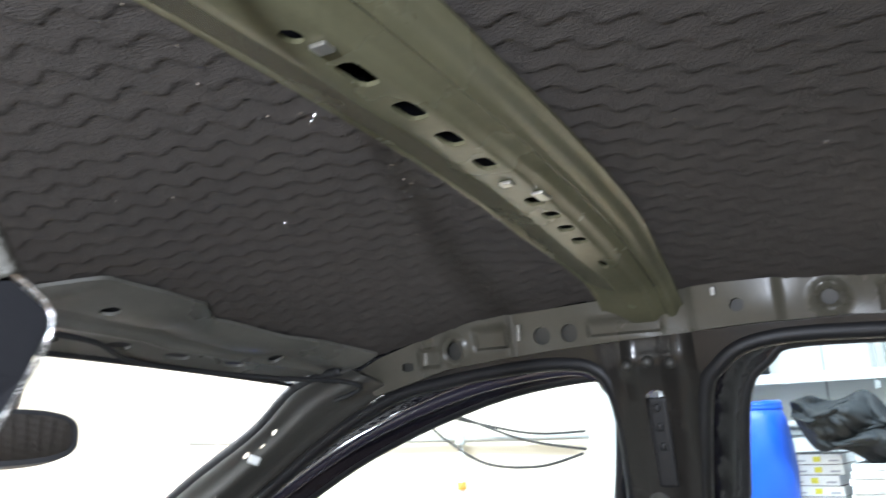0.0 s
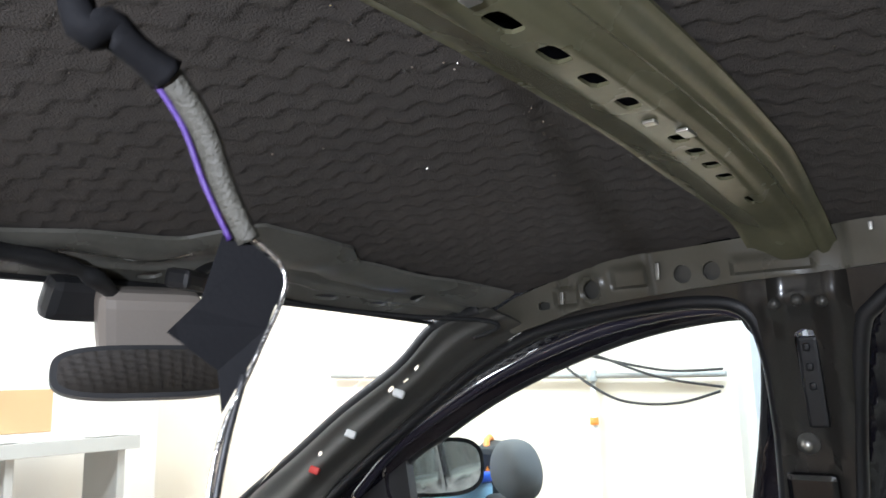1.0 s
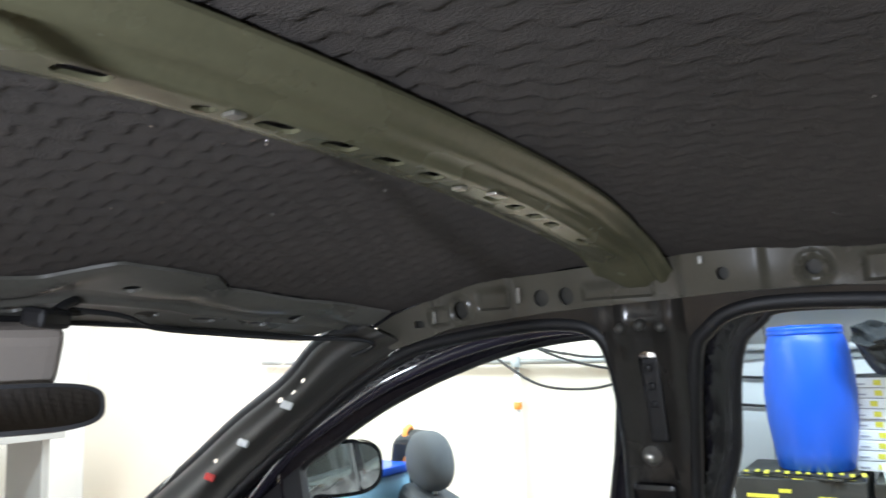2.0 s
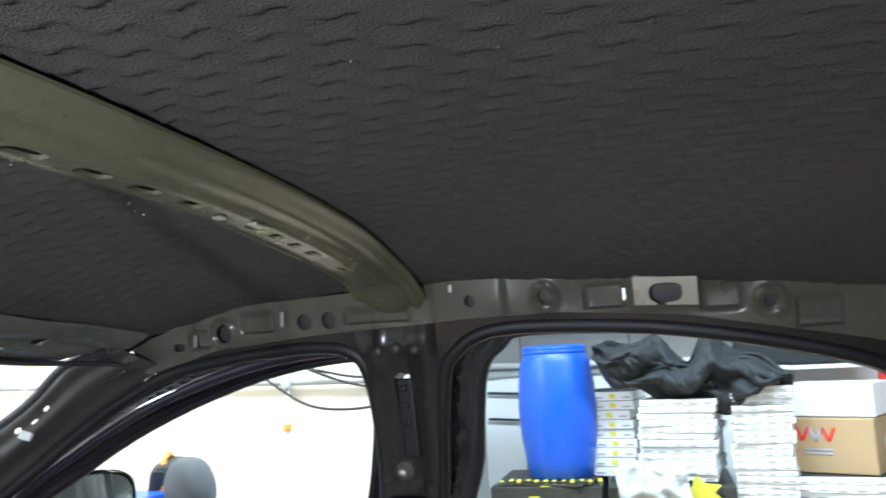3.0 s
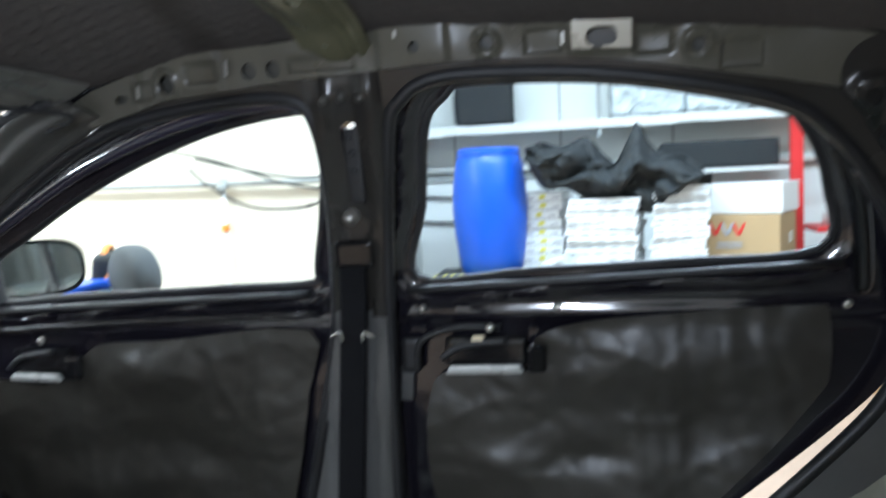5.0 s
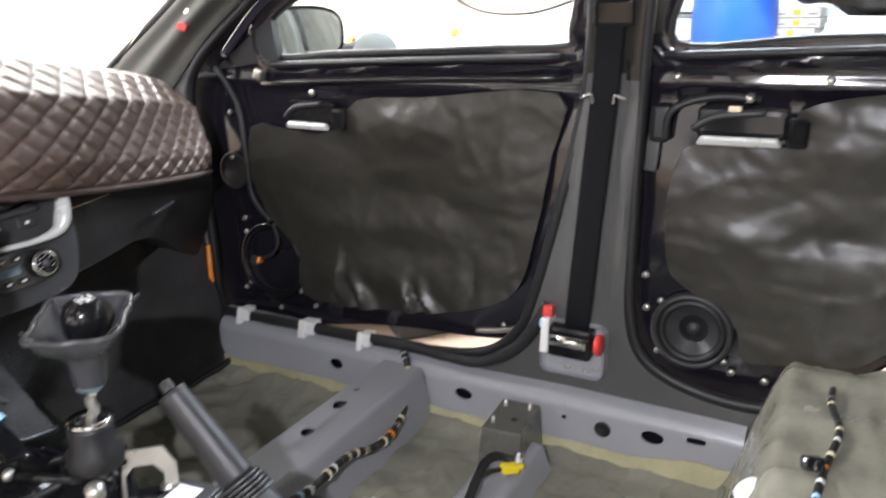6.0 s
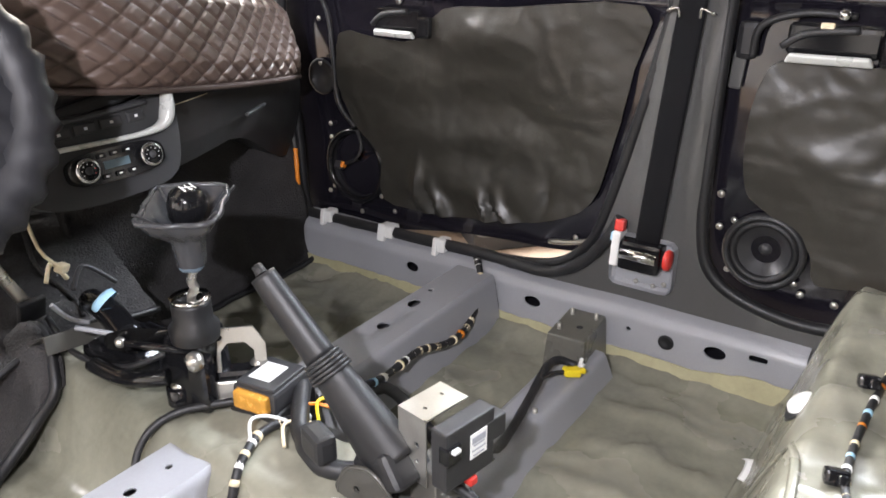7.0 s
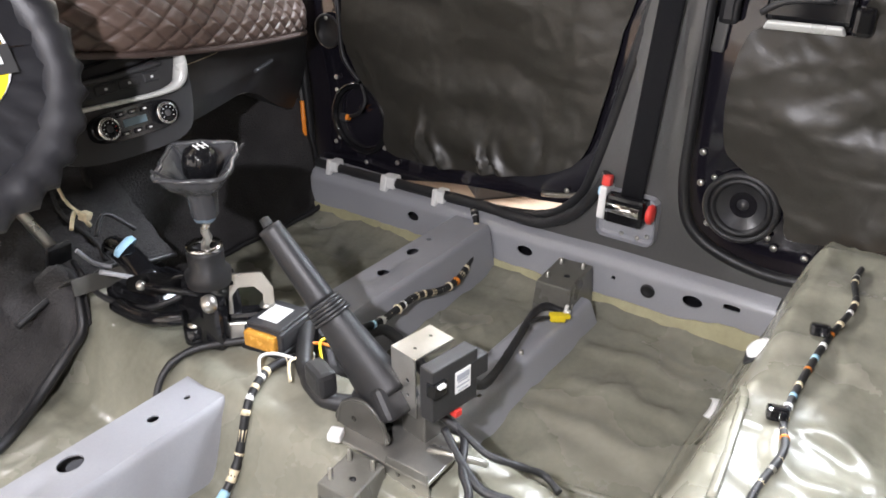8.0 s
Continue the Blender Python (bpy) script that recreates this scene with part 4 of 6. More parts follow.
put("door_loom", tube([(side_x(0.7) + 0.02, 0.90, 0.70), (side_x(0.6) + 0.035, 0.865, 0.62), (side_x(0.5) + 0.03, 0.85, 0.52), (side_x(0.4) + 0.032, 0.845, 0.42), (side_x(0.36) + 0.035, 0.80, 0.365)], 0.006, 8, 5, lumps=0.3), TAPE, front_door)
for y, z in ((0.90, 0.60), (0.905, 0.50), (0.90, 0.19), (0.80, 0.155), (0.70, 0.175), (0.885, 0.36), (0.24, 0.215), (0.16, 0.25)):
    ring_screw(front_door, y, z, 0.046)
put("check_hole", turned([(0.040, 0.0), (0.042, 0.004), (0.036, 0.006), (0.034, 0.001), (0, 0.0005)], (side_x(0.47) + 0.046, 0.90, 0.47), (0, -90, 0), 28), RUBBER, front_door)
put("waist_strip", tube([(side_x(z) + 0.040, y, z) for y, z in ((0.76, 0.705), (0.5, 0.715), (0.13, 0.728))], 0.010, 8, 4, flat=0.7), RUBBER, front_door, "black rubber waist strip")
put("lower_waist_bead", tube([(side_x(z) + 0.046, y, z) for y, z in ((0.80, 0.665), (0.5, 0.680), (0.12, 0.694))], 0.007, 8, 4), BLACK_PAINT, front_door)
put("glass_run", tube([(side_x(z) + 0.060, y, z) for y, z in wider(FRONT_WINDOW, 0.003)], 0.0085, 8, closed=True, raw=True), RUBBER, front_door, "black rubber glass run")
flat_shaded(put("pane", sheet("front_pane", wider(FRONT_WINDOW, 0.028), [], 0.05, on_side(0.070), 0.003), GLASS, front_door))
# bead added along the frame, lighter than its paint to carry the garage's reflection
bead = smooth_line([(side_x(z) + 0.036, y, z) for y, z in ((0.88, 0.725), (0.768, 0.815), (0.66, 0.876), (0.50, 0.950), (0.36, 0.998), (0.24, 1.026), (0.13, 1.037), (0.088, 1.027))], 8)
put("frame_sheen_bead", tube(bead, 0.0085, 10, raw=True, flat=1.3), BEAD_VIOLET, front_door, "glossy violet-black frame bead, lightened for sheen")
put("mirror_triangle", sheet("mirror_triangle", [(0.93, 0.69), (0.745, 0.715), (0.745, 0.80)], [], 0.02, on_side(0.045), 0.02), PLASTIC, front_door)
put("hinge_cover", block((0.02, 0.022, 0.024), (side_x(0.68) + 0.03, 0.79, 0.685), (20, 0, 0), 0.006), STEEL, front_door)
put("gap_lip", tube([(side_x(0.2) + 0.05, y, z) for y, z in ((0.30, 0.192), (0.25, 0.200), (0.20, 0.215))], 0.006, 6, 4), STEEL, front_door, "bright steel lip")
outside_mirror = thing("outside_mirror", "black wing mirror outside the front window", "wing mirror")
mirror_at = look((0.94, 0.835, 0.762), (-0.30, -1.10, 0.90))
put("housing", sheet("wing_shell", ring(0, 0, 0.098, 0.062, 48, 3.0), [], 0.006, lambda u, v, w: (u, v, (0.004 if w == 0 else -0.02 - 0.06 * max(0.0, 1 - (u / 0.098) ** 2 - (v / 0.062) ** 2) ** 0.5)), 0.02), GLOSS_BLACK, outside_mirror, at=mirror_at @ pose(0, 0, 0, 0, 180, 0))
put("mirror_pane", sheet("wing_pane", ring(0, 0, 0.088, 0.053, 48, 3.0), [], 0.008, lambda u, v, w: (u, v, 0.0075 - w), 0.002), MIRROR_GLASS, outside_mirror, at=mirror_at @ pose(0, 0, 0, 0, 180, 0))
put("foot", block((0.16, 0.05, 0.035), (0.84, 0.85, 0.715), (0, 0, 30), 0.012, 3), GLOSS_BLACK, outside_mirror)

rear_door = thing("rear_door", "black rear passenger door, ajar, with deadening sheet and loudspeaker", "car door", "car doors")
put("panel", sheet("rear_door_panel", REAR_DOOR, [REAR_WINDOW], 0.008, on_side(0.052, frame_relief(REAR_WINDOW, 0.74)), 0.014), PURPLE_PAINT, rear_door)
REAR_MAT = flat_line([(-0.245, 0.655), (-0.33, 0.680), (-0.45, 0.690), (-0.645, 0.702), (-0.672, 0.690), (-0.675, 0.60), (-0.655, 0.56), (-0.572, 0.458), (-0.412, 0.300), (-0.36, 0.260), (-0.28, 0.245), (-0.205, 0.236),
                      (-0.190, 0.285), (-0.150, 0.325), (-0.10, 0.352), (-0.070, 0.385), (-0.060, 0.48), (-0.078, 0.585), (-0.14, 0.598), (-0.235, 0.600)], 3)
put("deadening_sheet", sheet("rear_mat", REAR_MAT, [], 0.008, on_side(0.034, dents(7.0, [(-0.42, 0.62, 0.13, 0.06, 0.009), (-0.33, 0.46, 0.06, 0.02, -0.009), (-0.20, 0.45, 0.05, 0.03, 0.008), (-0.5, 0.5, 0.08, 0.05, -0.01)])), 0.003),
    DOOR_SHEET_DIM, rear_door, "dented olive deadening sheet, darkened for weak light")
pull_handle(rear_door, -0.165, 0.618, 0.028, 0.115, True)
loudspeaker(rear_door, -0.116, 0.272, 0.044, 0.060, True)
put("black_bracket", block((0.02, 0.034, 0.06), (side_x(0.6) + 0.034, -0.040, 0.625), (0, 0, 0), 0.01, 2), RUBBER, rear_door)
put("grey_tab", block((0.006, 0.022, 0.060), (side_x(0.55) + 0.042, -0.028, 0.575), (4, 0, 0), 0.004, 2), PRIMER_MID, rear_door, "grey unpainted steel tab")
put("latch_rod", tube([(side_x(0.66) + 0.03, -0.05, 0.60), (side_x(0.66) + 0.022, -0.06, 0.65), (side_x(0.66) + 0.025, -0.12, 0.672), (side_x(0.66) + 0.03, -0.19, 0.67)], 0.006, 8, 6), TAPE, rear_door)
put("white_clip", block((0.012, 0.020, 0.010), (side_x(0.65) + 0.016, -0.155, 0.655), (0, 20, 0), 0.003), CREAM_WIRE, rear_door)
for y, z in ((-0.035, 0.30), (-0.24, 0.200), (-0.185, 0.205), (-0.03, 0.36), (-0.30, 0.225), (-0.28, 0.70), (-0.06, 0.70), (-0.70, 0.70)):
    ring_screw(rear_door, y, z, 0.046, r=0.007)
put("waist_strip", tube([(side_x(z) + 0.040, y, z) for y, z in ((-0.04, 0.733), (-0.3, 0.744), (-0.69, 0.762))], 0.010, 8, 4, flat=0.7), RUBBER, rear_door, "black rubber waist strip")
put("quarter_upright", tube([(side_x(z) + 0.045, y, z) for y, z in ((-0.72, 0.72), (-0.715, 0.80), (-0.70, 0.88), (-0.67, 0.935))], 0.014, 8, 4), GLOSS_BLACK, rear_door)
put("edge_bead", tube([(side_x(z) + 0.018, y, z) for y, z in ((-0.69, 0.90), (-0.735, 0.82), (-0.76, 0.74), (-0.768, 0.69))], 0.008, 8, 4), PURPLE_PAINT, rear_door)
put("glass_run", tube([(side_x(z) + 0.060, y, z) for y, z in wider(REAR_WINDOW, 0.003)], 0.0085, 8, closed=True, raw=True), RUBBER, rear_door, "black rubber glass run")
flat_shaded(put("pane", sheet("rear_pane", wider(REAR_WINDOW, 0.028), [], 0.05, on_side(0.070), 0.003), GLASS, rear_door))

# ---- seat belt on the centre pillar ----
belt = thing("seat_belt", "black seat belt running down the centre pillar into its reel", "seat belt")
BELT = [(side_x(0.80) - 0.010, 0.030, 0.80), (side_x(0.70) - 0.018, 0.036, 0.70), (side_x(0.5) - 0.022, 0.052, 0.50), (side_x(0.3) - 0.026, 0.066, 0.30), (side_x(0.26) - 0.020, 0.070, 0.262)]
bm = bmesh.new()
line = smooth_line(BELT, 10)
cols = [[bm.verts.new(p + Vector((d * 0.0 - (0.001 if k in (0, 3) else 0.002 if k else 0), o, 0))) for k, o in enumerate((-0.0225, -0.018, 0.018, 0.0225))] for p in line for d in (0,)]
for a, b in zip(cols, cols[1:]):
    for k in range(3):
        bm.faces.new((a[k], a[k + 1], b[k + 1], b[k])).smooth = True
webbing = put("webbing", bm, WEBBING, belt)
webbing.modifiers.new("thick", "SOLIDIFY").thickness = 0.0025
for dy in (-0.034, 0.032):
    put("guide_hook", tube([(side_x(0.67) - 0.004, 0.040 + dy * 1.2, 0.665), (side_x(0.67) - 0.028, 0.040 + dy * 1.1, 0.668), (side_x(0.67) - 0.030, 0.040 + dy * 0.6, 0.675), (side_x(0.67) - 0.026, 0.040 + dy * 0.5, 0.660)], 0.0028, 8, 5), CHROME, belt, "bright wire guide hook")
reel = put("reel", block((0.045, 0.078, 0.058), (side_x(0.25) - 0.018, 0.078, 0.240), (0, 0, 0), 0.008, 2), GLOSS_BLACK, belt)
put("spool", tube([(side_x(0.25) - 0.036, 0.045, 0.243), (side_x(0.25) - 0.036, 0.112, 0.243)], 0.012, 14, 2), CHROME, reel)
put("end_cap", block((0.040, 0.016, 0.066), (side_x(0.25) - 0.020, 0.124, 0.246), (0, 6, 0), 0.005), WHITE_PLASTIC, reel)
put("red_plug", block((0.018, 0.018, 0.022), (side_x(0.28) - 0.022, 0.122, 0.290), (0, 10, 0), 0.004), RED_PLASTIC, reel)
put("blue_plug", block((0.016, 0.014, 0.020), (side_x(0.28) - 0.024, 0.130, 0.268), (0, 10, 0), 0.004), BLUE_PLASTIC, reel)
put("end_ring", turned([(0.016, 0.0), (0.020, 0.004), (0.018, 0.010), (0.010, 0.012), (0, 0.012)], (side_x(0.25) - 0.03, 0.032, 0.245), (90, 0, 0), 20), RED_PLASTIC, reel)
put("mount_plate", block((0.006, 0.12, 0.10), (side_x(0.23) - 0.004, 0.078, 0.220), (0, 0, 0), 0.02, 3), PRIMER, belt)
for y, z in ((0.088, 0.180), (0.055, 0.178), (0.035, 0.186)):
    ring_screw(belt, y, z, -0.008, "bolt", r=0.005)
adjuster = thing("belt_height_adjuster", "dark slotted belt height adjuster in the centre pillar", "belt adjuster")
put("rail", block((0.012, 0.024, 0.115), (side_x(0.94) + 0.004, 0.008, 0.935), (0, -12, 0), 0.004), RUBBER, adjuster)
for k in range(4):
    put("slot", block((0.004, 0.008, 0.010), (side_x(0.905 + 0.024 * k) - 0.005, 0.008, 0.905 + 0.024 * k), (0, -12, 0), 0.003), RUBBER, adjuster)
put("bolt", turned([(0.0, 0.014), (0.006, 0.013), (0.008, 0.010), (0.008, 0.005), (0.013, 0.004), (0.014, 0.0)], (side_x(0.858) - 0.002, 0.026, 0.858), (0, -100, 0), 16), STEEL, adjuster)
put("anchor_plate", block((0.016, 0.062, 0.045), (side_x(0.81) - 0.006, 0.026, 0.800), (0, -8, 0), 0.008), GLOSS_BLACK, adjuster)

# ---- dashboard ----
def dash_y(x):
    return 0.632 + 0.27 * abs(x - 0.02) ** 1.5 / 0.64 ** 1.5


dashboard = thing("dashboard", "black plastic dashboard with a centre console", "dashboard")


def dash_face(u, v):
    # v from the lower edge over the face to the top and on to the windscreen
    z = lerp(v, [(0, 0.42), (0.35, 0.50), (0.6, 0.60), (0.75, 0.68), (0.85, 0.71), (1.0, 0.655)])
    dy = lerp(v, [(0, 0.055), (0.2, 0.025), (0.45, 0.0), (0.6, 0.015), (0.75, 0.07), (0.85, 0.16), (1.0, 0.60)])
    y = min(dash_y(u) + dy, 1.36 - 0.16 * u * u - 0.02)
    return (u, y, z - 0.10 * ease(abs(u), 0.35, 0.68) * (1 - v) - 0.03 * ease(abs(u), 0.35, 0.68))


put("shell", grid("dash_shell", np.linspace(-0.69, 0.69, 70), np.linspace(0, 1, 40), dash_face), PLASTIC, dashboard)
put("underside", grid("dash_underside", np.linspace(-0.69, 0.69, 30), np.linspace(0, 1, 8), lambda u, v: (u, dash_face(u, 0)[1] + 0.30 * v, dash_face(u, 0)[2] + 0.01 * v)), PLASTIC, dashboard)
put("glovebox_line", tube([(x, dash_y(x) + 0.004, 0.540 - 0.10 * ease(x, 0.3, 0.68)) for x in np.linspace(0.13, 0.24, 5)], 0.003, 6, 3), CREAM_WIRE, dashboard, "thin beige trim line")
put("glovebox_grip", tube([(x, dash_y(x) - 0.002, 0.475) for x in (0.36, 0.40, 0.44)], 0.004, 6, 3), GREY_PLASTIC, dashboard)

# the climate panel, tilted back
C = Matrix.Translation((0.008, 0.612, 0.489)) @ Euler((radians(-14), radians(-2), radians(-6))).to_matrix().to_4x4() @ Matrix.Diagonal((0.74, 0.74, 0.74, 1))
panel_shape = flat_line([(-0.19, 0.090), (0.03, 0.100), (0.140, 0.125), (0.152, 0.08), (0.140, 0.0), (0.116, -0.046), (0.06, -0.062), (-0.06, -0.064), (-0.14, -0.050), (-0.19, 0.0)], 4)
console = put("climate_console", sheet("climate_console", panel_shape, [], 0.008, lambda u, v, w: (u, w - 0.006 * math.cos(u * 9), v), 0.05), PLASTIC, dashboard, at=C)
trim_line = [(-0.19, -0.012, 0.052), (-0.10, -0.014, 0.048), (0.0, -0.015, 0.044), (0.07, -0.014, 0.043), (0.112, -0.013, 0.052), (0.130, -0.012, 0.078), (0.140, -0.010, 0.118)]
put("silver_trim", tube(trim_line, lambda t: 0.0070 + 0.013 * bump(t, 0.80, 0.22), 10, 6, flat=0.7), SILVER, console, "satin silver trim bar", at=None)
put("display_bezel", sheet("display_bezel", ring(0.0, 0.002, 0.098, 0.031, 32, 3.2), [], 0.006, lambda u, v, w: (u, w - 0.0125, v), 0.006), GLOSS_BLACK, console)
put("display", block((0.050, 0.002, 0.015), (0.0, -0.0135, 0.003), bevel=0.0005), LCD, console, "blue-grey display strip")
for x in (-0.063, 0.063):
    knob = put("knob", turned([(0.0, 0.021), (0.016, 0.021), (0.0185, 0.019), (0.020, 0.0), (0.0, 0.0)], (x, -0.012, 0.002), (90, 0, 0), 32), GLOSS_BLACK, console)
    put("chrome_ring", turned([(0.0175, 0.0215), (0.0205, 0.022), (0.0225, 0.019), (0.0225, 0.012), (0.0205, 0.010)], (x, -0.012, 0.002), (90, 0, 0), 32), CHROME, knob, "chrome knob ring")
    put("centre", turned([(0.0, 0.0235), (0.006, 0.023), (0.007, 0.021)], (x, -0.012, 0.002), (90, 0, 0), 16), GREY_PLASTIC, knob)
    for k in range(7):
        a = radians(-30 + 40 * k)
        put("tick", block((0.0016, 0.001, 0.0016), (x + 0.0125 * math.cos(a), -0.0335, 0.002 + 0.0125 * math.sin(a)), bevel=0), MARK if k > 1 or x > 0 else RED_PLASTIC, knob)
for k, x in enumerate((-0.026, 0.0, 0.026)):
    for z in (0.022, -0.017):
        put("button", block((0.018, 0.006, 0.009), (x, -0.013, z), bevel=0.002), GLOSS_BLACK, console)
        put("button_mark", block((0.006, 0.001, 0.003), (x, -0.0165, z), bevel=0), MARK, console)
for k, x in enumerate((-0.085, -0.035, 0.015, 0.065)):
    z = 0.074 + 0.004 * k / 3
    put("switch", block((0.044 if k < 3 else 0.036, 0.012, 0.020), (x, -0.004, z), (0, 0, 0), 0.004), PLASTIC, console)
    put("switch_mark", block((0.006, 0.001, 0.005), (x, -0.0108, z), (0, 0, 0), 0), MARK, console)
put("tray", block((0.25, 0.030, 0.030), (-0.03, 0.012, 0.112), (0, -8, 0), 0.010, 3), PLASTIC, console)
put("tray_lip", tube([(-0.15, -0.008, 0.098), (-0.03, -0.012, 0.096), (0.09, -0.010, 0.100)], 0.006, 8, 5), GREY_PLASTIC, console)

# quilted cover over the dash: separate padded diamonds between sunken seams
def quilt_surface(u, v):
    z0 = 0.597 - 0.155 * u
    z = lerp(v, [(0, 0.0), (0.5, 0.125), (0.70, 0.170), (0.85, 0.180), (1.0, 0.172)])
    dy = lerp(v, [(0, -0.042), (0.15, -0.050), (0.5, -0.018), (0.7, 0.06), (0.85, 0.14), (1.0, 0.26)])
    # rounded end at the door
    e = ease(u, 0.54, 0.66)
    return (u, dash_y(u) + dy + 0.10 * e ** 2, z0 + z * (1 - 0.10 * e))


def quilt(u, v):
    x, y, z = quilt_surface(u, v)
    a, b = (u * 1.0 + v * 0.40) / 0.052, (u * 1.0 - v * 0.40) / 0.052
    f, g = abs(a - round(a)) * 2, abs(b - round(b)) * 2
    puff = (1 - (1 - min(1, f)) ** 5) * (1 - (1 - min(1, g)) ** 5)
    puff *= min(1, v / 0.03)
    return (x, y - 0.007 * puff * (1 - 0.6 * v), z + 0.006 * puff * v)


dash_cover = thing("dash_cover", "brown quilted leatherette cover over the dashboard top", "dash cover")
put("quilting", grid("quilting", np.linspace(-0.30, 0.665, 330), np.linspace(0, 1, 150), quilt), LEATHER, dash_cover)
put("piping", tube([(p[0], p[1] - 0.004, p[2] - 0.003) for p in (quilt_surface(u, 0) for u in np.linspace(-0.30, 0.655, 40))], 0.005, 8, 2), STITCH, dash_cover, "rolled brown leather edge")

# ---- steering wheel in a cloth cover ----
wheel = thing("steering_wheel", "steering wheel in a black cloth cover with a yellow patch", "steering wheel", at=Matrix.Translation((-0.340, 0.450, 0.662)) @ Euler((radians(62), 0, radians(-6))).to_matrix().to_4x4() @ Matrix.Diagonal((0.86, 0.86, 0.86, 1)))
bm = bmesh.new()
n, mseg = 110, 16
rings = []
for i in range(n):
    a = 2 * math.pi * i / n
    rr = []
    for k in range(mseg):
        b = 2 * math.pi * k / mseg
        r = 0.028 * (1 + 0.16 * math.sin(a * 31 + 2.5 * noise.noise(Vector((a * 3, 1, 0)))) * max(0, math.cos(b) + 0.2) + 0.08 * noise.noise(Vector((a * 9, b * 2, 0))))
        rr.append(bm.verts.new(((0.182 + r * math.cos(b)) * math.cos(a), (0.182 + r * math.cos(b)) * math.sin(a), r * 0.9 * math.sin(b))))
    rings.append(rr)
for i in range(n):
    for k in range(mseg):
        bm.faces.new((rings[i][k], rings[(i + 1) % n][k], rings[(i + 1) % n][(k + 1) % mseg], rings[i][(k + 1) % mseg])).smooth = True
bmesh.ops.recalc_face_normals(bm, faces=bm.faces)
put("rim_cover", bm, CLOTH_BLACK, wheel, "gathered black cloth rim cover")
face = put("face_cover", grid("face_cover", np.linspace(0.0, 0.172, 22), np.linspace(0, 2 * math.pi, 73),
           lambda r, a: (r * math.cos(a), r * math.sin(a), 0.010 + 0.016 * (1 - (r / 0.172) ** 2) + 0.006 * math.sin(a * 26 + 3 * noise.noise(Vector((a, r * 20, 1)))) * (r / 0.172) ** 3)), CLOTH_BLACK, wheel, "stretched black cloth over the hub")
put("patch", sheet("patch", ring(0.0, 0.0, 0.118, 0.085, 40, 2.4), [], 0.008, lambda u, v, w: (u, v, 0.030 - 0.014 * ((u * u + v * v) / 0.172 ** 2) * 1.1 + 0.001 + w), 0.001), YELLOW_PLASTIC, face, "yellow printed patch with a black bar")
put("patch_bar", sheet("patch_bar", [(-0.124, -0.034), (0.124, -0.034), (0.124, 0.002), (-0.124, 0.002)], [], 0.008, lambda u, v, w: (u, v, 0.033 - 0.014 * ((u * u + v * v) / 0.172 ** 2) * 1.1 + 0.001 + w), 0.001), INK, face)
put("patch_rim", tube([(0.123 * math.cos(a), 0.090 * math.sin(a), 0.030 - 0.014 * 1.1 * (0.0145 / 0.0296)) for a in np.linspace(0, 2 * math.pi, 41)[:-1]], 0.0022, 6, closed=True, raw=True), MARK, face)
put("print_mark", block((0.020, 0.012, 0.0015), (0.100, -0.016, 0.0285), bevel=0), MARK, face)
column = put("column", tube([(0, 0, -0.02), (0, 0.0, -0.20)], 0.05, 16, 2), PLASTIC, wheel)


# ---- gear lever ----
gear = thing("gear_lever", "gear lever with a turned-up black leather boot", "gear lever")
K = Vector((0.0, 0.452, 0.463))
put("knob", turned([(0.0, -0.030), (0.014, -0.028), (0.022, -0.018), (0.026, 0.0), (0.024, 0.014), (0.015, 0.023), (0.0, 0.026)], K, (12, 8, 0), 28), GLOSS_BLACK, gear, "glossy black ball knob")
for dx in (-0.008, 0.0, 0.008):
    put("shift_mark", block((0.0014, 0.014, 0.001), (K.x + dx, K.y - 0.006, K.z + 0.0255), (14, 8, 0), 0), MARK, gear)
put("shift_mark", block((0.018, 0.0014, 0.001), (K.x, K.y - 0.006, K.z + 0.0257), (14, 8, 0), 0), MARK, gear)
bm = bmesh.new()
rings = []
for z, r, sq in ((-0.105, 0.022, 2.6), (-0.085, 0.024, 2.8), (-0.060, 0.026, 3.0), (-0.048, 0.032, 4.0), (-0.022, 0.048, 7), (0.0, 0.060, 9), (0.005, 0.0615, 9), (0.004, 0.056, 9), (-0.018, 0.042, 7), (-0.036, 0.030, 3.5)):
    pts = []
    r, z = r * 0.88, z * 0.76
    for i in range(48):
        a = 2 * math.pi * i / 48
        c, s = math.cos(a), math.sin(a)
        q = (abs(c) ** sq + abs(s) ** sq) ** (-1 / sq)
        w = 1 + 0.03 * math.sin(a * 9 + z * 60)
        p = Matrix.Rotation(radians(38), 4, "Z") @ Vector((r * q * c * w, r * q * s * w * 0.92, z + 0.012 * (c * 0.8) * (1 if z > -0.03 else 0)))
        pts.append(bm.verts.new(p + K + Vector((0.0, 0.006, -0.004))))
    rings.append(pts)
for a, b in zip(rings, rings[1:]):
    for i in range(48):
        bm.faces.new((a[i], a[(i + 1) % 48], b[(i + 1) % 48], b[i])).smooth = True
bmesh.ops.recalc_face_normals(bm, faces=bm.faces)
rim_line = [v.co.copy() for v in rings[6]]
boot = put("boot", bm, BOOT, gear, "black leather boot folded up like a bowl")
put("boot_rim", tube(rim_line, 0.0038, 8, closed=True, raw=True), BOOT, boot, "rolled grey leather rim")
for a in range(4):
    t = radians(38 + 45 + 90 * a)
    put("seam", tube([K + Vector((r * 1.12 * math.cos(t), r * 1.05 * math.sin(t), z + 0.002)) for r, z in ((0.030, -0.026), (0.047, -0.010), (0.066, 0.006))], 0.0022, 6, 4), GREY_PLASTIC, boot)
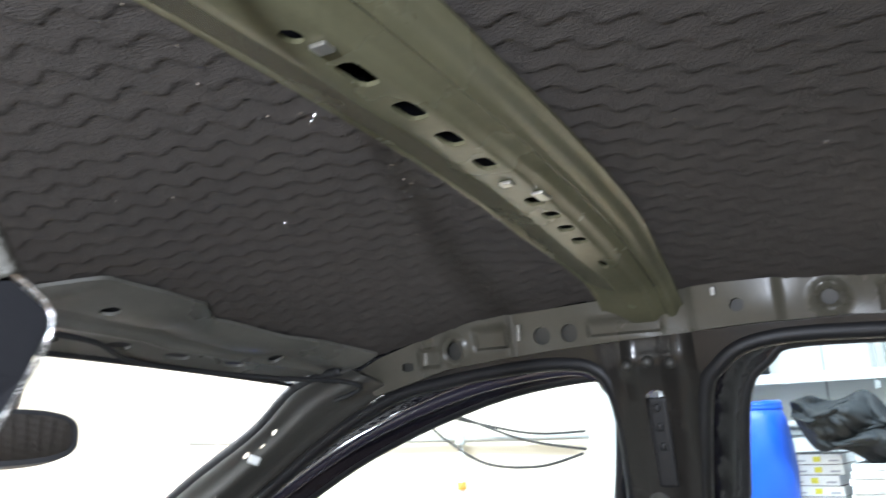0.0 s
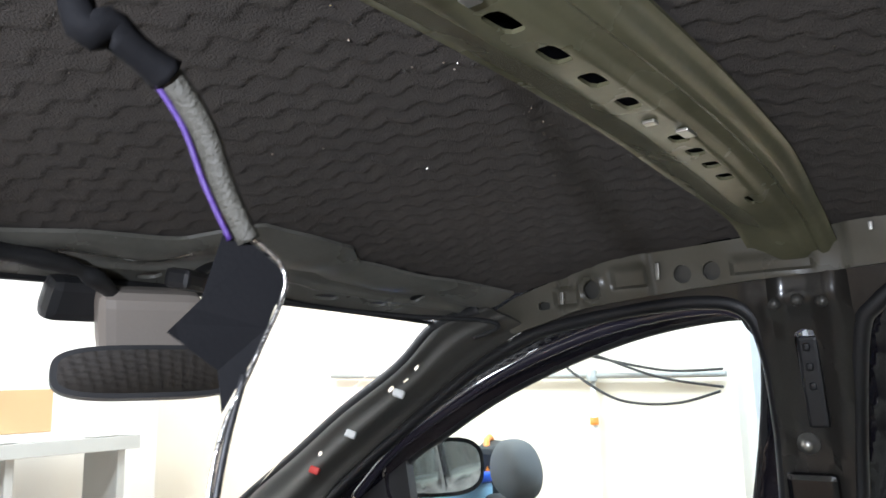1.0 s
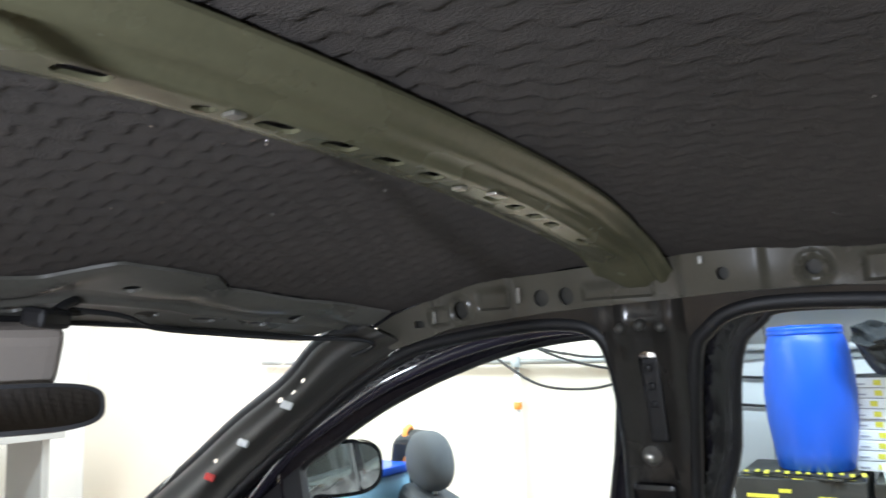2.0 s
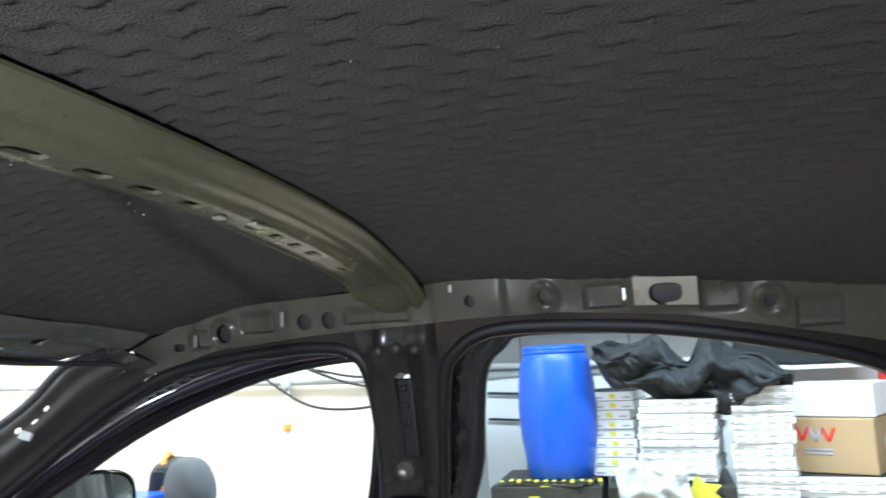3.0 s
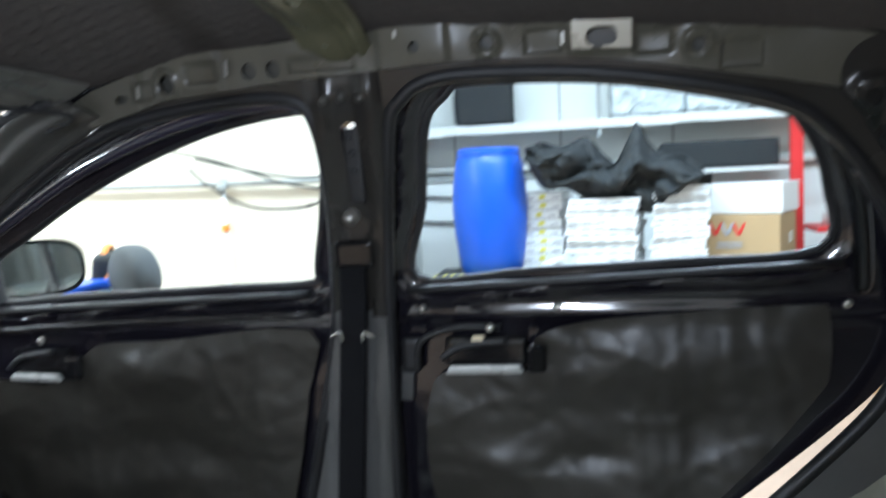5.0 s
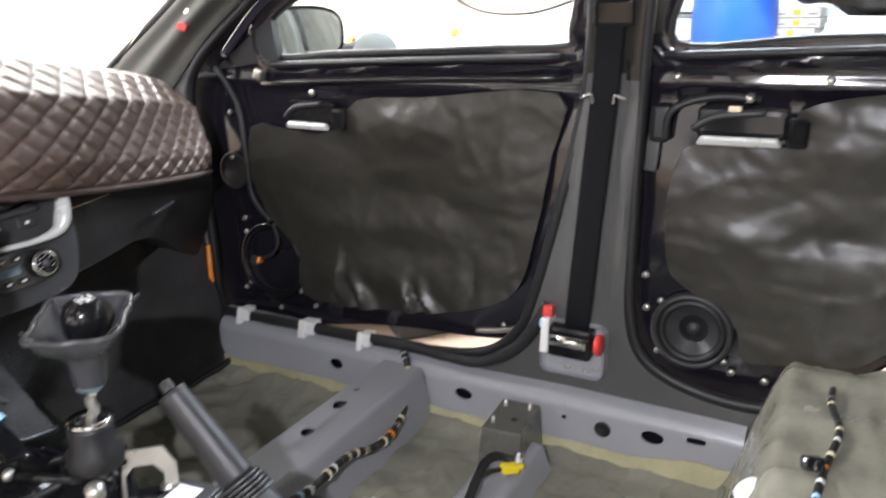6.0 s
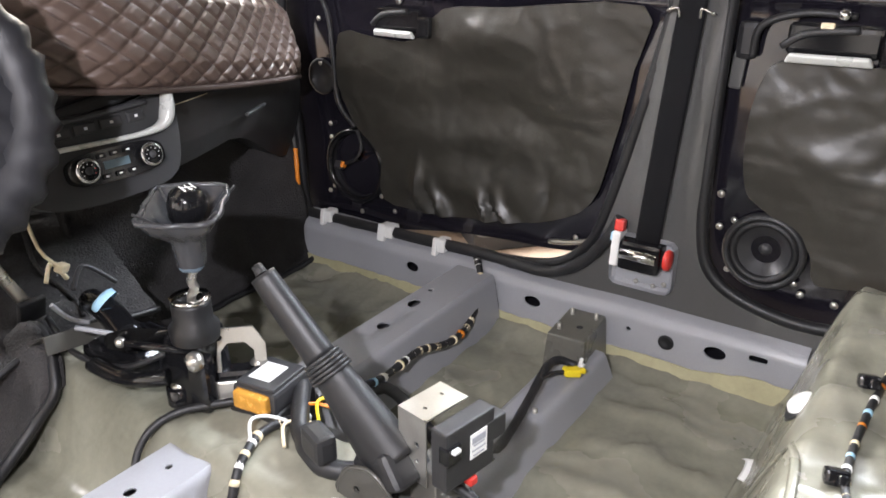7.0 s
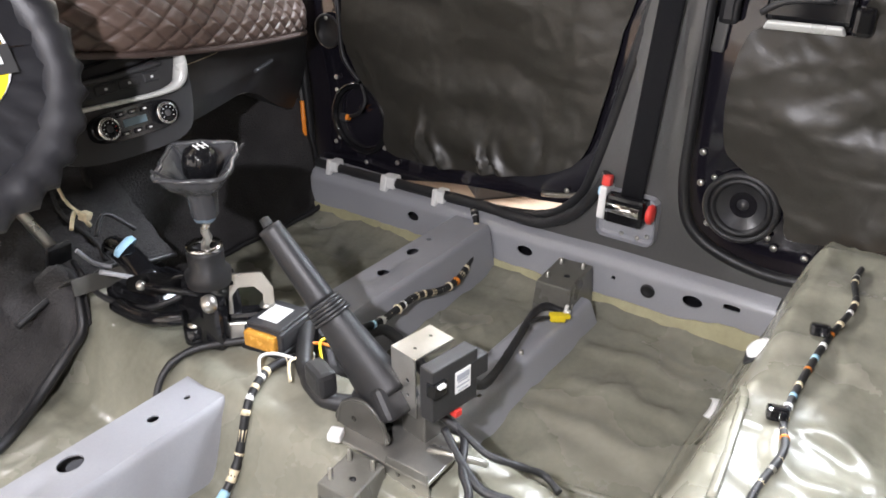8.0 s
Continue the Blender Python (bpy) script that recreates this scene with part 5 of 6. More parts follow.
put("boot_lining", block((0.036, 0.032, 0.046), K + Vector((0, 0.006, -0.070)), (0, 0, 38), 0.012, 3), BOOT_LINING, gear, "blue-grey back of the leather")
put("rod", tube([K + Vector((0, 0.004, -0.09)), (0.000, 0.466, 0.352), (0.008, 0.472, 0.335), (0.008, 0.482, 0.318), (0.010, 0.486, 0.28)], 0.0065, 10, 5), STEEL, gear, "bare steel rod")
base = put("socket", turned([(0.034, 0.0), (0.036, 0.020), (0.028, 0.030), (0.028, 0.055), (0.026, 0.062), (0.020, 0.060), (0.017, 0.045), (0.0, 0.045)], (0.010, 0.488, 0.252), (0, 0, 0), 28), RUBBER, gear)
put("socket_rim", turned([(0.017, 0.0), (0.028, 0.0), (0.028, 0.005), (0.017, 0.004)], (0.010, 0.488, 0.313), (0, 0, 0), 28), CHROME, base, "bright metal socket rim")
mech = thing("shift_mechanism", "black gear shift mechanism bolted to the tunnel", "shift mechanism")
put("housing", block((0.082, 0.075, 0.145), (0.022, 0.508, 0.185), (0, 0, 12), 0.012, 3, (0.85, 0.8)), GLOSS_BLACK, mech)
put("side_arm", tube([(-0.035, 0.50, 0.205), (-0.055, 0.53, 0.200), (-0.062, 0.585, 0.190), (-0.055, 0.66, 0.180)], 0.013, 10, 5), GLOSS_BLACK, mech)
put("pivot", turned([(0.0, 0.020), (0.011, 0.018), (0.013, 0.0)], (-0.014, 0.466, 0.235), (90, 0, -30), 16), STEEL, mech)
put("pivot_rod", tube([(-0.055, 0.56, 0.250), (-0.006, 0.475, 0.240)], 0.006, 8, 2), GLOSS_BLACK, mech)
put("foot", block((0.028, 0.036, 0.090), (-0.004, 0.470, 0.190), (0, 0, 20), 0.008), GLOSS_BLACK, mech)
put("selector_housing", block((0.10, 0.13, 0.055), (0.02, 0.665, 0.165), (0, 0, 10), 0.015, 3), GLOSS_BLACK, mech)
put("blue_cap", turned([(0.022, 0.0), (0.022, 0.010), (0.016, 0.014), (0.0, 0.015)], (0.002, 0.690, 0.252), (-50, 0, 25), 22), BLUE_PLASTIC, mech, "pale blue cable end cap")
put("cable_barrel", tube([(-0.02, 0.60, 0.225), (0.0, 0.685, 0.238), (0.01, 0.75, 0.235)], 0.021, 12, 4), GLOSS_BLACK, mech)
put("shift_cable", tube([(0.0, 0.55, 0.21), (-0.045, 0.60, 0.19), (-0.06, 0.70, 0.19), (-0.03, 0.82, 0.2)], 0.005, 8, 5), TAPE, mech)
put("floor_bracket", sheet("floor_bracket", [(-0.05, -0.03), (0.05, -0.03), (0.05, 0.02), (0.03, 0.03), (-0.05, 0.03)], [ring(-0.02, 0.0, 0.007), ring(0.02, 0.01, 0.005)], 0.005,
    lambda u, v, w: (-0.045 + u, 0.740 + v * 0.8, 0.205 - 0.5 * v - 0.15 * u - w), 0.003), PRIMER_DARK, mech)
put("bracket_lip", block((0.10, 0.003, 0.028), (-0.045, 0.712, 0.205), (-20, 8, 0), 0.001), PRIMER_DARK, mech)
for k in range(5):
    put("rib", block((0.006, 0.060, 0.030), (-0.015 + 0.018 * k, 0.640, 0.198 - 0.003 * k), (8, 0, 14), 0.002), GLOSS_BLACK, mech)
put("link", tube([(-0.035, 0.62, 0.222), (0.0, 0.555, 0.245), (0.012, 0.51, 0.262)], 0.006, 8, 4), GLOSS_BLACK, mech)
put("lever_plate", sheet("lever_plate", flat_line([(-0.05, -0.012), (-0.05, 0.012), (0.0, 0.020), (0.05, 0.014), (0.055, -0.010), (0.0, -0.018)], 3), [ring(-0.035, 0, 0.006), ring(0.035, 0, 0.006)], 0.004,
    lambda u, v, w: (-0.02 + u * 0.6, 0.575 - u * 0.8, 0.232 + v + w * 0.2), 0.005), GLOSS_BLACK, mech)
put("link_pin", turned([(0.0, 0.016), (0.006, 0.015), (0.008, 0.010), (0.008, 0.0)], (-0.040, 0.600, 0.232), (70, 0, -30), 14), STEEL, mech)
put("side_cable", tube([(-0.07, 0.66, 0.25), (-0.03, 0.60, 0.236), (0.02, 0.57, 0.20), (0.06, 0.55, 0.15)], 0.004, 8, 5), PRIMER, mech)
for x, y in ((0.015, 0.618), (0.075, 0.66), (-0.01, 0.515), (0.065, 0.575)):
    put("bolt", turned([(0.0, 0.012), (0.007, 0.011), (0.009, 0.006), (0.013, 0.005), (0.013, 0.0)], (x, y, floor_z(x, y) + 0.028), (0, 0, 0), 12), STEEL, mech)
    put("bolt_pad", turned([(0.020, 0.0), (0.020, 0.026), (0.013, 0.029), (0, 0.029)], (x, y, floor_z(x, y)), (0, 0, 0), 16), GLOSS_BLACK, mech)
clamp = thing("shift_bracket", "zinc plated horseshoe bracket on a black base", "bracket")
Bm = Matrix.Translation((0.048, 0.452, 0.182)) @ Euler((radians(-14), 0, radians(-46))).to_matrix().to_4x4()
horseshoe = [(-0.050, 0.0), (-0.050, 0.045), (-0.030, 0.080), (0.030, 0.080), (0.050, 0.050), (0.050, 0.020), (0.030, 0.020), (0.030, 0.040), (0.015, 0.055), (-0.015, 0.055), (-0.028, 0.040), (-0.028, 0.0)]
put("plate", sheet("horseshoe", [(u * 0.84, v * 0.9) for u, v in horseshoe], [ring(-0.024, 0.058, 0.005)], 0.004, lambda u, v, w: (u, w, v), 0.007), STEEL, clamp, at=Bm)
put("base_block", block((0.12, 0.045, 0.075), (0, 0.02, -0.030), (0, 0, 0), 0.008), GLOSS_BLACK, clamp, at=Bm)
put("base_bolt", turned([(0.0, 0.012), (0.008, 0.010), (0.013, 0.004), (0.013, 0.0)], (0.03, 0.01, 0.012), steps=12), STEEL, clamp, at=Bm)
put("base_lip", block((0.07, 0.005, 0.030), (-0.015, -0.006, -0.022), (0, 0, 0), 0.002), STEEL, clamp, at=Bm)

# ---- handbrake ----
BRAKE_PLASTIC = material("black_textured_plastic", (0.013, 0.013, 0.014), 0.50, 0.0, 0.15, 700, 0.35, 10.0, depth=0.0008)
brake = thing("handbrake", "black plastic handbrake lever, pulled up", "handbrake")
T0, T1 = Vector((-0.003, 0.318, 0.400)), Vector((0.012, 0.155, 0.215))
put("grip", tube([T0.lerp(T1, k) for k in (0.0, 0.15, 0.35, 0.5)], lambda t: 0.0155 + 0.004 * t, 16, 4, flat=1.15), BRAKE_PLASTIC, brake)
put("push_button", turned([(0.0, 0.014), (0.007, 0.012), (0.008, 0.0)], T0 - (T1 - T0).normalized() * 0.002, (-42, 0, 0), 14), BRAKE_PLASTIC, brake)
for k in range(5):
    c = T0.lerp(T1, 0.50 + 0.022 * k)
    put("bellow", tube([c, c + (T1 - T0).normalized() * 0.0042], 0.0235 + 0.0008 * k, 18, 2, flat=1.15), PLASTIC, brake)
put("sleeve", tube([T0.lerp(T1, k) for k in (0.58, 0.75, 0.95, 1.12)], lambda t: 0.020 + 0.013 * t, 16, 4, flat=1.25), BRAKE_PLASTIC, brake)
put("skirt", block((0.070, 0.095, 0.050), T1 + Vector((0.0, -0.015, -0.030)), (-30, 0, -8), 0.012, 3, (0.8, 0.7)), BRAKE_PLASTIC, brake)
put("sector_plate", sheet("sector_plate", flat_line([(-0.07, 0.0), (-0.06, 0.05), (-0.01, 0.085), (0.05, 0.06), (0.07, 0.0)], 4), [ring(0.02, 0.03, 0.008)], 0.006, lambda u, v, w: (-0.026 + w, 0.150 + u * 0.62, 0.142 + v * 0.62), 0.004), PRIMER_DARK, brake)
put("sector_edge", tube([(-0.024, 0.150 + u * 0.62, 0.143 + v * 0.62) for u, v in ((-0.07, 0.0), (-0.06, 0.05), (-0.01, 0.086), (0.05, 0.06), (0.07, 0.0))], 0.003, 8, 5), PRIMER_DARK, brake)
put("side_lug", block((0.030, 0.050, 0.040), (-0.012, 0.235, 0.190), (0, 0, -20), 0.008), PLASTIC, brake)
put("base_plate", block((0.10, 0.16, 0.006), (0.0, 0.10, 0.136), bevel=0.002), STEEL, brake)
put("equaliser_plate", sheet("equaliser_plate", [(-0.06, 0), (0.06, 0), (0.05, 0.05), (-0.05, 0.05)], [ring(-0.02, 0.025, 0.006), ring(0.02, 0.015, 0.005)], 0.005, lambda u, v, w: (-0.050 + w + 0.02 * v, 0.055 - u * 0.65, 0.112 + v * 0.8), 0.003), STEEL, brake)
put("adjuster_rod", tube([(0.005, 0.06, 0.140), (0.03, -0.02, 0.135)], 0.005, 8, 2), STEEL, brake)
put("white_nut", block((0.020, 0.020, 0.014), (-0.055, 0.170, 0.150), (0, 0, 20), 0.004), WHITE_PLASTIC, brake)

# ---- control boxes on the tunnel ----
airbag = thing("airbag_control_unit", "dark control unit with a white label and amber connector", "control unit")
Am = Matrix.Translation((0.068, 0.404, 0.180)) @ Euler((0, 0, radians(8))).to_matrix().to_4x4() @ Matrix.Diagonal((0.80, 1.05, 1, 1))
put("case", block((0.105, 0.072, 0.034), (0, 0, -0.010), bevel=0.006), GREY_PLASTIC, airbag, at=Am)
put("lid", block((0.096, 0.064, 0.006), (0, 0, 0.009), bevel=0.003), GREY_PLASTIC, airbag, at=Am)
put("label", block((0.056, 0.036, 0.001), (0, 0.004, 0.0127), bevel=0), LABEL, airbag, "white paper label", at=Am)
put("connector", block((0.020, 0.056, 0.028), (-0.056, 0, -0.010), bevel=0.004), AMBER, airbag, "amber wire connector", at=Am)
put("mount_foot", block((0.12, 0.08, 0.05), (0, 0, -0.050), bevel=0.004), RUBBER, airbag, at=Am)
unit = thing("body_control_box", "tall black control box on a zinc plated bracket", "control unit")
Um = Matrix.Translation((0.048, 0.062, 0.270)) @ Euler((0, 0, radians(-10))).to_matrix().to_4x4() @ Matrix.Diagonal((0.58, 0.78, 0.78, 1))
br = put("bracket", sheet("box_bracket", [(-0.062, -0.030), (0.062, -0.030), (0.062, 0.030), (-0.062, 0.030)], [ring(-0.03, -0.005, 0.004), ring(0.03, 0.004, 0.004)], 0.004, lambda u, v, w: (u, v, 0.004 - w), 0.003), STEEL, unit, "punched zinc plated bracket", at=Um @ pose(-0.012, 0.045, 0))
put("bracket_leg", sheet("bracket_leg", [(-0.030, -0.12), (0.030, -0.12), (0.030, 0.0), (-0.030, 0.0)], [ring(-0.01, -0.05, 0.005), ring(-0.01, -0.08, 0.004)], 0.004, lambda u, v, w: (-0.074 + w, 0.045 + u, v + 0.002), 0.003), STEEL, unit, at=Um)
case = put("case", block((0.145, 0.032, 0.105), (0.0, -0.010, -0.055), bevel=0.004), PLASTIC, unit, at=Um)
put("case_step", block((0.060, 0.030, 0.040), (0.078, -0.012, -0.045), bevel=0.003), PLASTIC, unit, at=Um)
put("label", block((0.050, 0.0012, 0.044), (0.022, -0.0268, -0.050), bevel=0), LABEL, case, "white printed label")
for k in range(4):
    put("print_bar", block((0.040 - 0.008 * (k % 2), 0.0006, 0.003 if k else 0.012), (0.022, -0.0277, -0.040 - 0.009 * k), bevel=0), GREY_INK, case)
put("socket", block((0.040, 0.020, 0.030), (-0.055, -0.022, -0.040), bevel=0.003), GLOSS_BLACK, unit, at=Um)
put("socket_pin", block((0.020, 0.010, 0.006), (-0.056, -0.034, -0.030), bevel=0.002), WHITE_PLASTIC, unit, at=Um)
put("red_plug", block((0.022, 0.016, 0.014), (0.010, -0.020, -0.118), bevel=0.003), RED_PLASTIC, unit, at=Um)
put("mount_foot", block((0.09, 0.06, 0.14), (-0.02, 0.03, -0.165), bevel=0.004), PRIMER_DARK, unit, at=Um)


# ---- wiring looms ----
def loom(label, pts, r, mat=TAPE, lumps=0.25, stripes=None, group="wiring looms", lift=None):
    """A cable along the points; stripes: (from, to) share of it where the wires show between black wraps."""
    if lift is not None:
        pts = [(x, y, floor_z(x, y) + lift) for x, y, *_ in pts]
    t = thing("wiring_loom", label, "cable", group)
    put("cord", tube(pts, r, 8, 7, lumps=lumps), mat, t)
    if stripes:
        line = smooth_line(pts, 14)
        a, b = int(stripes[0] * len(line)), int(stripes[1] * len(line))
        pick = random.Random(int(r * 1e5) + len(pts))
        unit = max(1e-4, (line[a] - line[a + 1]).length)
        i = a
        while i < b - 3:
            n = max(2, int(pick.uniform(0.005, 0.011) / unit))
            put("wire_band", tube(line[i:min(i + n, b)], r * pick.uniform(0.96, 1.08), 8, raw=True, lumps=0.5), pick.choice((CREAM_WIRE, CREAM_WIRE, CREAM_WIRE, LABEL, BLUE_PLASTIC, STEEL) if pick.random() < 0.95 else (ORANGE_PLASTIC,)), t)
            i += n + max(2, int(pick.uniform(0.003, 0.0065 if r > 0.006 else 0.018) / unit))
    return t


loom("striped wiring loom across the passenger floor", [(0.676, 0.430, 0.148), (0.652, 0.405, 0.123), (0.612, 0.385, 0.090), (0.535, 0.362, 0.068), (0.453, 0.352, 0.074), (0.363, 0.350, 0.103), (0.293, 0.346, 0.107), (0.228, 0.342, 0.113), (0.10, 0.335, 0.155)], 0.0072, stripes=(0.02, 0.97))
loom("black loom along the sill, held by white clips", [(0.700, 0.955, 0.140), (0.698, 0.85, 0.142), (0.696, 0.70, 0.146), (0.696, 0.55, 0.150), (0.694, 0.43, 0.154), (0.690, 0.34, 0.152), (0.688, 0.26, 0.156), (0.684, 0.19, 0.20), (0.680, 0.145, 0.26), (0.684, 0.125, 0.30)], 0.012, lumps=0.15)
for y, s in ((0.86, 0.026), (0.68, 0.038), (0.53, 0.026)):
    t = thing("loom_clip", "white plastic clip round the sill loom", "clip", "loom clips")
    put("band", block((0.034, s, 0.030), (0.697, y, 0.148), (0, 0, 5), 0.006), WHITE_PLASTIC, t)
    put("tab", block((0.016, s * 0.5, 0.040), (0.684, y + 0.01, 0.145), (0, 12, 0), 0.004), WHITE_PLASTIC, t)
loom("striped loom along the driver's cross member", [(0.07, 0.335), (0.03, 0.345), (-0.01, 0.350), (-0.045, 0.340), (-0.075, 0.328), (-0.11, 0.318), (-0.16, 0.308), (-0.24, 0.290), (-0.34, 0.28)], 0.0068, stripes=(0.0, 1.0), lift=0.011)
loom("thick taped loom behind the handbrake", [(0.10, 0.375, 0.165), (0.05, 0.33, 0.165), (0.02, 0.30, 0.160), (-0.01, 0.24, 0.155), (0.01, 0.19, 0.150), (0.045, 0.14, 0.165), (0.05, 0.09, 0.17)], 0.014, lumps=0.12)
loom("black cable bent over the tunnel", [(-0.145, 0.475, 0.04), (-0.10, 0.50, 0.12), (-0.05, 0.485, 0.155), (0.02, 0.435, 0.158), (0.07, 0.395, 0.160), (0.13, 0.375, 0.150)], 0.006)
loom("black hose looped between the cross members", [(0.20, 0.345, 0.10), (0.24, 0.33, 0.10), (0.245, 0.28, 0.075), (0.22, 0.22, 0.06), (0.15, 0.16, 0.12)], 0.011, lumps=0.1)
loom("black loom over the rear seat rail", [(0.10, 0.06, 0.20), (0.18, 0.085, 0.125), (0.28, 0.115, 0.085), (0.38, 0.135, 0.085), (0.46, 0.150, 0.088), (0.50, 0.145, 0.085), (0.515, 0.120, 0.075)], 0.0075, lumps=0.2)
loom("thin lead to a yellow plug", [(0.42, 0.140, 0.09), (0.455, 0.135, 0.085), (0.475, 0.120, 0.082)], 0.004)
yellow_plug = thing("yellow_plug", "small yellow wiring plug on the seat rail", "plug")
put("body", block((0.030, 0.018, 0.014), (0.482, 0.112, 0.082), (0, 10, -40), 0.003), YELLOW_PLASTIC, yellow_plug)
put("tip", block((0.012, 0.010, 0.008), (0.498, 0.100, 0.080), (0, 10, -40), 0.002), YELLOW_PLASTIC, yellow_plug)
white_plug = thing("white_plug", "small white wiring plug below the seat bracket", "plug")
put("body", block((0.012, 0.012, 0.026), (0.516, 0.110, 0.068), (8, 0, 0), 0.003), WHITE_PLASTIC, white_plug)
put("tip", block((0.007, 0.007, 0.012), (0.516, 0.110, 0.086), (8, 0, 0), 0.002), WHITE_PLASTIC, white_plug)
loom("black leads running down behind the control box", [(0.04, 0.07, 0.17), (0.045, 0.03, 0.150), (0.0, 0.0, 0.142), (-0.03, -0.03, 0.132), (-0.06, -0.03, 0.118)], 0.006)
loom("black lead curling over the rear floor", [(0.05, 0.05, 0.16), (0.04, -0.01, 0.142), (0.06, -0.05, 0.126), (0.085, -0.075, 0.105), (0.075, -0.105, 0.098)], 0.005)
loom("black lead lying on the tunnel", [(0.03, 0.05, 0.16), (-0.01, -0.03, 0.134), (0.0, -0.08, 0.126), (-0.01, -0.14, 0.118)], 0.006)
loom("coiled black lead on the driver's floor", [(-0.22, 0.245, 0), (-0.18, 0.25, 0), (-0.15, 0.22, 0), (-0.17, 0.18, 0), (-0.21, 0.175, 0)], 0.008, lift=0.01)
loom("striped loom over the rear seat pan", [(0.62, -0.34, 0), (0.56, -0.34, 0), (0.49, -0.352, 0), (0.39, -0.338, 0), (0.28, -0.330, 0), (0.19, -0.331, 0), (0.13, -0.345, 0), (0.05, -0.335, 0), (-0.05, -0.34, 0)], 0.0046, stripes=(0.05, 0.95), lift=0.006)
for x, y in ((0.40, -0.325), (0.195, -0.322)):
    t = thing("floor_clip", "black plastic clip on the rear loom", "clip", "floor clips")
    put("body", block((0.020, 0.026, 0.018), (x, y, floor_z(x, y) + 0.010), (0, 20, 15), 0.005), GLOSS_BLACK, t)
    put("pin", turned([(0.007, 0.0), (0.006, 0.012), (0, 0.013)], (x - 0.012, y - 0.008, floor_z(x, y) + 0.008), (0, 30, 0), 10), GLOSS_BLACK, t)
for k, (x, y) in enumerate(((-0.012, 0.30), (0.03, 0.31), (-0.03, 0.345), (0.055, 0.30))):
    loom("loose coloured wires by the handbrake", [(x, y, 0.155), (x + 0.02, y + 0.02, 0.17), (x + 0.045, y + 0.015, 0.165), (x + 0.06, y - 0.01, 0.158)], 0.0025, (CREAM_WIRE, ORANGE_PLASTIC, WHITE_PLASTIC, YELLOW_PLASTIC)[k], 0, group="loose wires")
loom("orange and brown wires at the foot of the pillar", [(0.690, 0.955, 0.30), (0.680, 0.945, 0.24), (0.685, 0.950, 0.20), (0.690, 0.955, 0.15)], 0.006, ORANGE_PLASTIC, 0.3, group="loose wires")

# ---- front footwells ----
toe = put("felt_toe_board", grid("felt_toe_board", np.linspace(0.10, 0.69, 50), np.linspace(0, 1, 30),
          lambda u, v: (u, 0.905 + 0.09 * v + 0.015 * noise.noise(Vector((u * 8, v * 4, 0))), floor_z(u, 0.90) + 0.006 + 0.40 * v ** 1.1)), CARPET)
toe.modifiers.new("thick", "SOLIDIFY").thickness = 0.01
tagged(toe, "dark felt insulation on the passenger toe board", "felt insulation")
put("hem", tube([(u, 0.898, floor_z(u, 0.90) + 0.008) for u in np.linspace(0.10, 0.67, 14)], 0.007, 8, 2), RUBBER, toe)
tunnel_felt = put("felt_tunnel_cover", grid("felt_tunnel_cover", np.linspace(-0.16, 0.16, 26), np.linspace(0, 1, 20), lambda u, v: (u, 0.80 + 0.20 * v, 0.14 + 0.16 * v + 0.03 * math.cos(u * 10) + 0.012 * noise.noise(Vector((u * 14, v * 9, 0))))), CARPET)
put("felt_edge", tube([(u, 0.798, 0.142 + 0.03 * math.cos(u * 10) + 0.012 * noise.noise(Vector((u * 14, 0, 0)))) for u in np.linspace(-0.16, 0.16, 12)], 0.006, 8, 2), RUBBER, tunnel_felt)
put("felt_seam", tube([(0.02 + 0.01 * math.sin(9 * v), 0.80 + 0.20 * v, 0.1745 + 0.16 * v) for v in np.linspace(0.05, 0.95, 8)], 0.004, 6, 2), CARPET, tunnel_felt)
tagged(tunnel_felt, "dark felt behind the gear mechanism", "felt insulation")


def rug(u, v):
    x = -0.62 + 0.54 * u + 0.03 * math.sin(v * 7)
    y = 0.70 + 0.28 * v + 0.03 * math.sin(u * 9)
    edge = 0.05 * ease(u, 0.75, 0.92) * (1 - ease(u, 0.94, 1.0))
    return (x, y, floor_z(x, y) + 0.012 + edge + 0.10 * v * ease(u, 0.6, 0.9) + 0.010 * noise.noise(Vector((u * 7, v * 7, 3))))


carpet = put("folded_carpet", grid("folded_carpet", np.linspace(0, 1, 60), np.linspace(0, 1, 40), rug), CARPET)
carpet.modifiers.new("thick", "SOLIDIFY").thickness = 0.014
tagged(carpet, "dark felt carpet pushed up under the pedals", "carpet")
put("edge_binding", tube([Vector(rug(u, 0.0)) + Vector((0, -0.004, 0.0)) for u in np.linspace(0.0, 0.97, 20)] + [Vector(rug(0.98, v)) for v in np.linspace(0.05, 1, 8)], 0.009, 8, 3), RUBBER, carpet)
pedal = thing("pedal", "worn steel pedal arm", "pedal")
put("arm", tube([(-0.105, 0.88, 0.40), (-0.085, 0.86, 0.32), (-0.050, 0.84, 0.23)], 0.007, 8, 5, flat=1.6), STEEL, pedal)
put("pad", block((0.045, 0.012, 0.05), (-0.046, 0.835, 0.215), (20, 0, 0), 0.004), RUBBER, pedal)
for pts, m in ((((-0.03, 0.80, 0.27), (-0.005, 0.82, 0.29), (0.02, 0.83, 0.25)), CREAM_WIRE), (((0.00, 0.78, 0.25), (0.03, 0.79, 0.28), (0.07, 0.77, 0.24)), GREY_PLASTIC), (((-0.04, 0.78, 0.24), (-0.02, 0.77, 0.21), (0.0, 0.75, 0.20)), PRIMER)):
    loom("loose lead below the dashboard", pts, 0.004, m, 0.1, group="loose wires")
cream = thing("cream_plug", "cream plastic plug hanging below the dashboard", "plug")
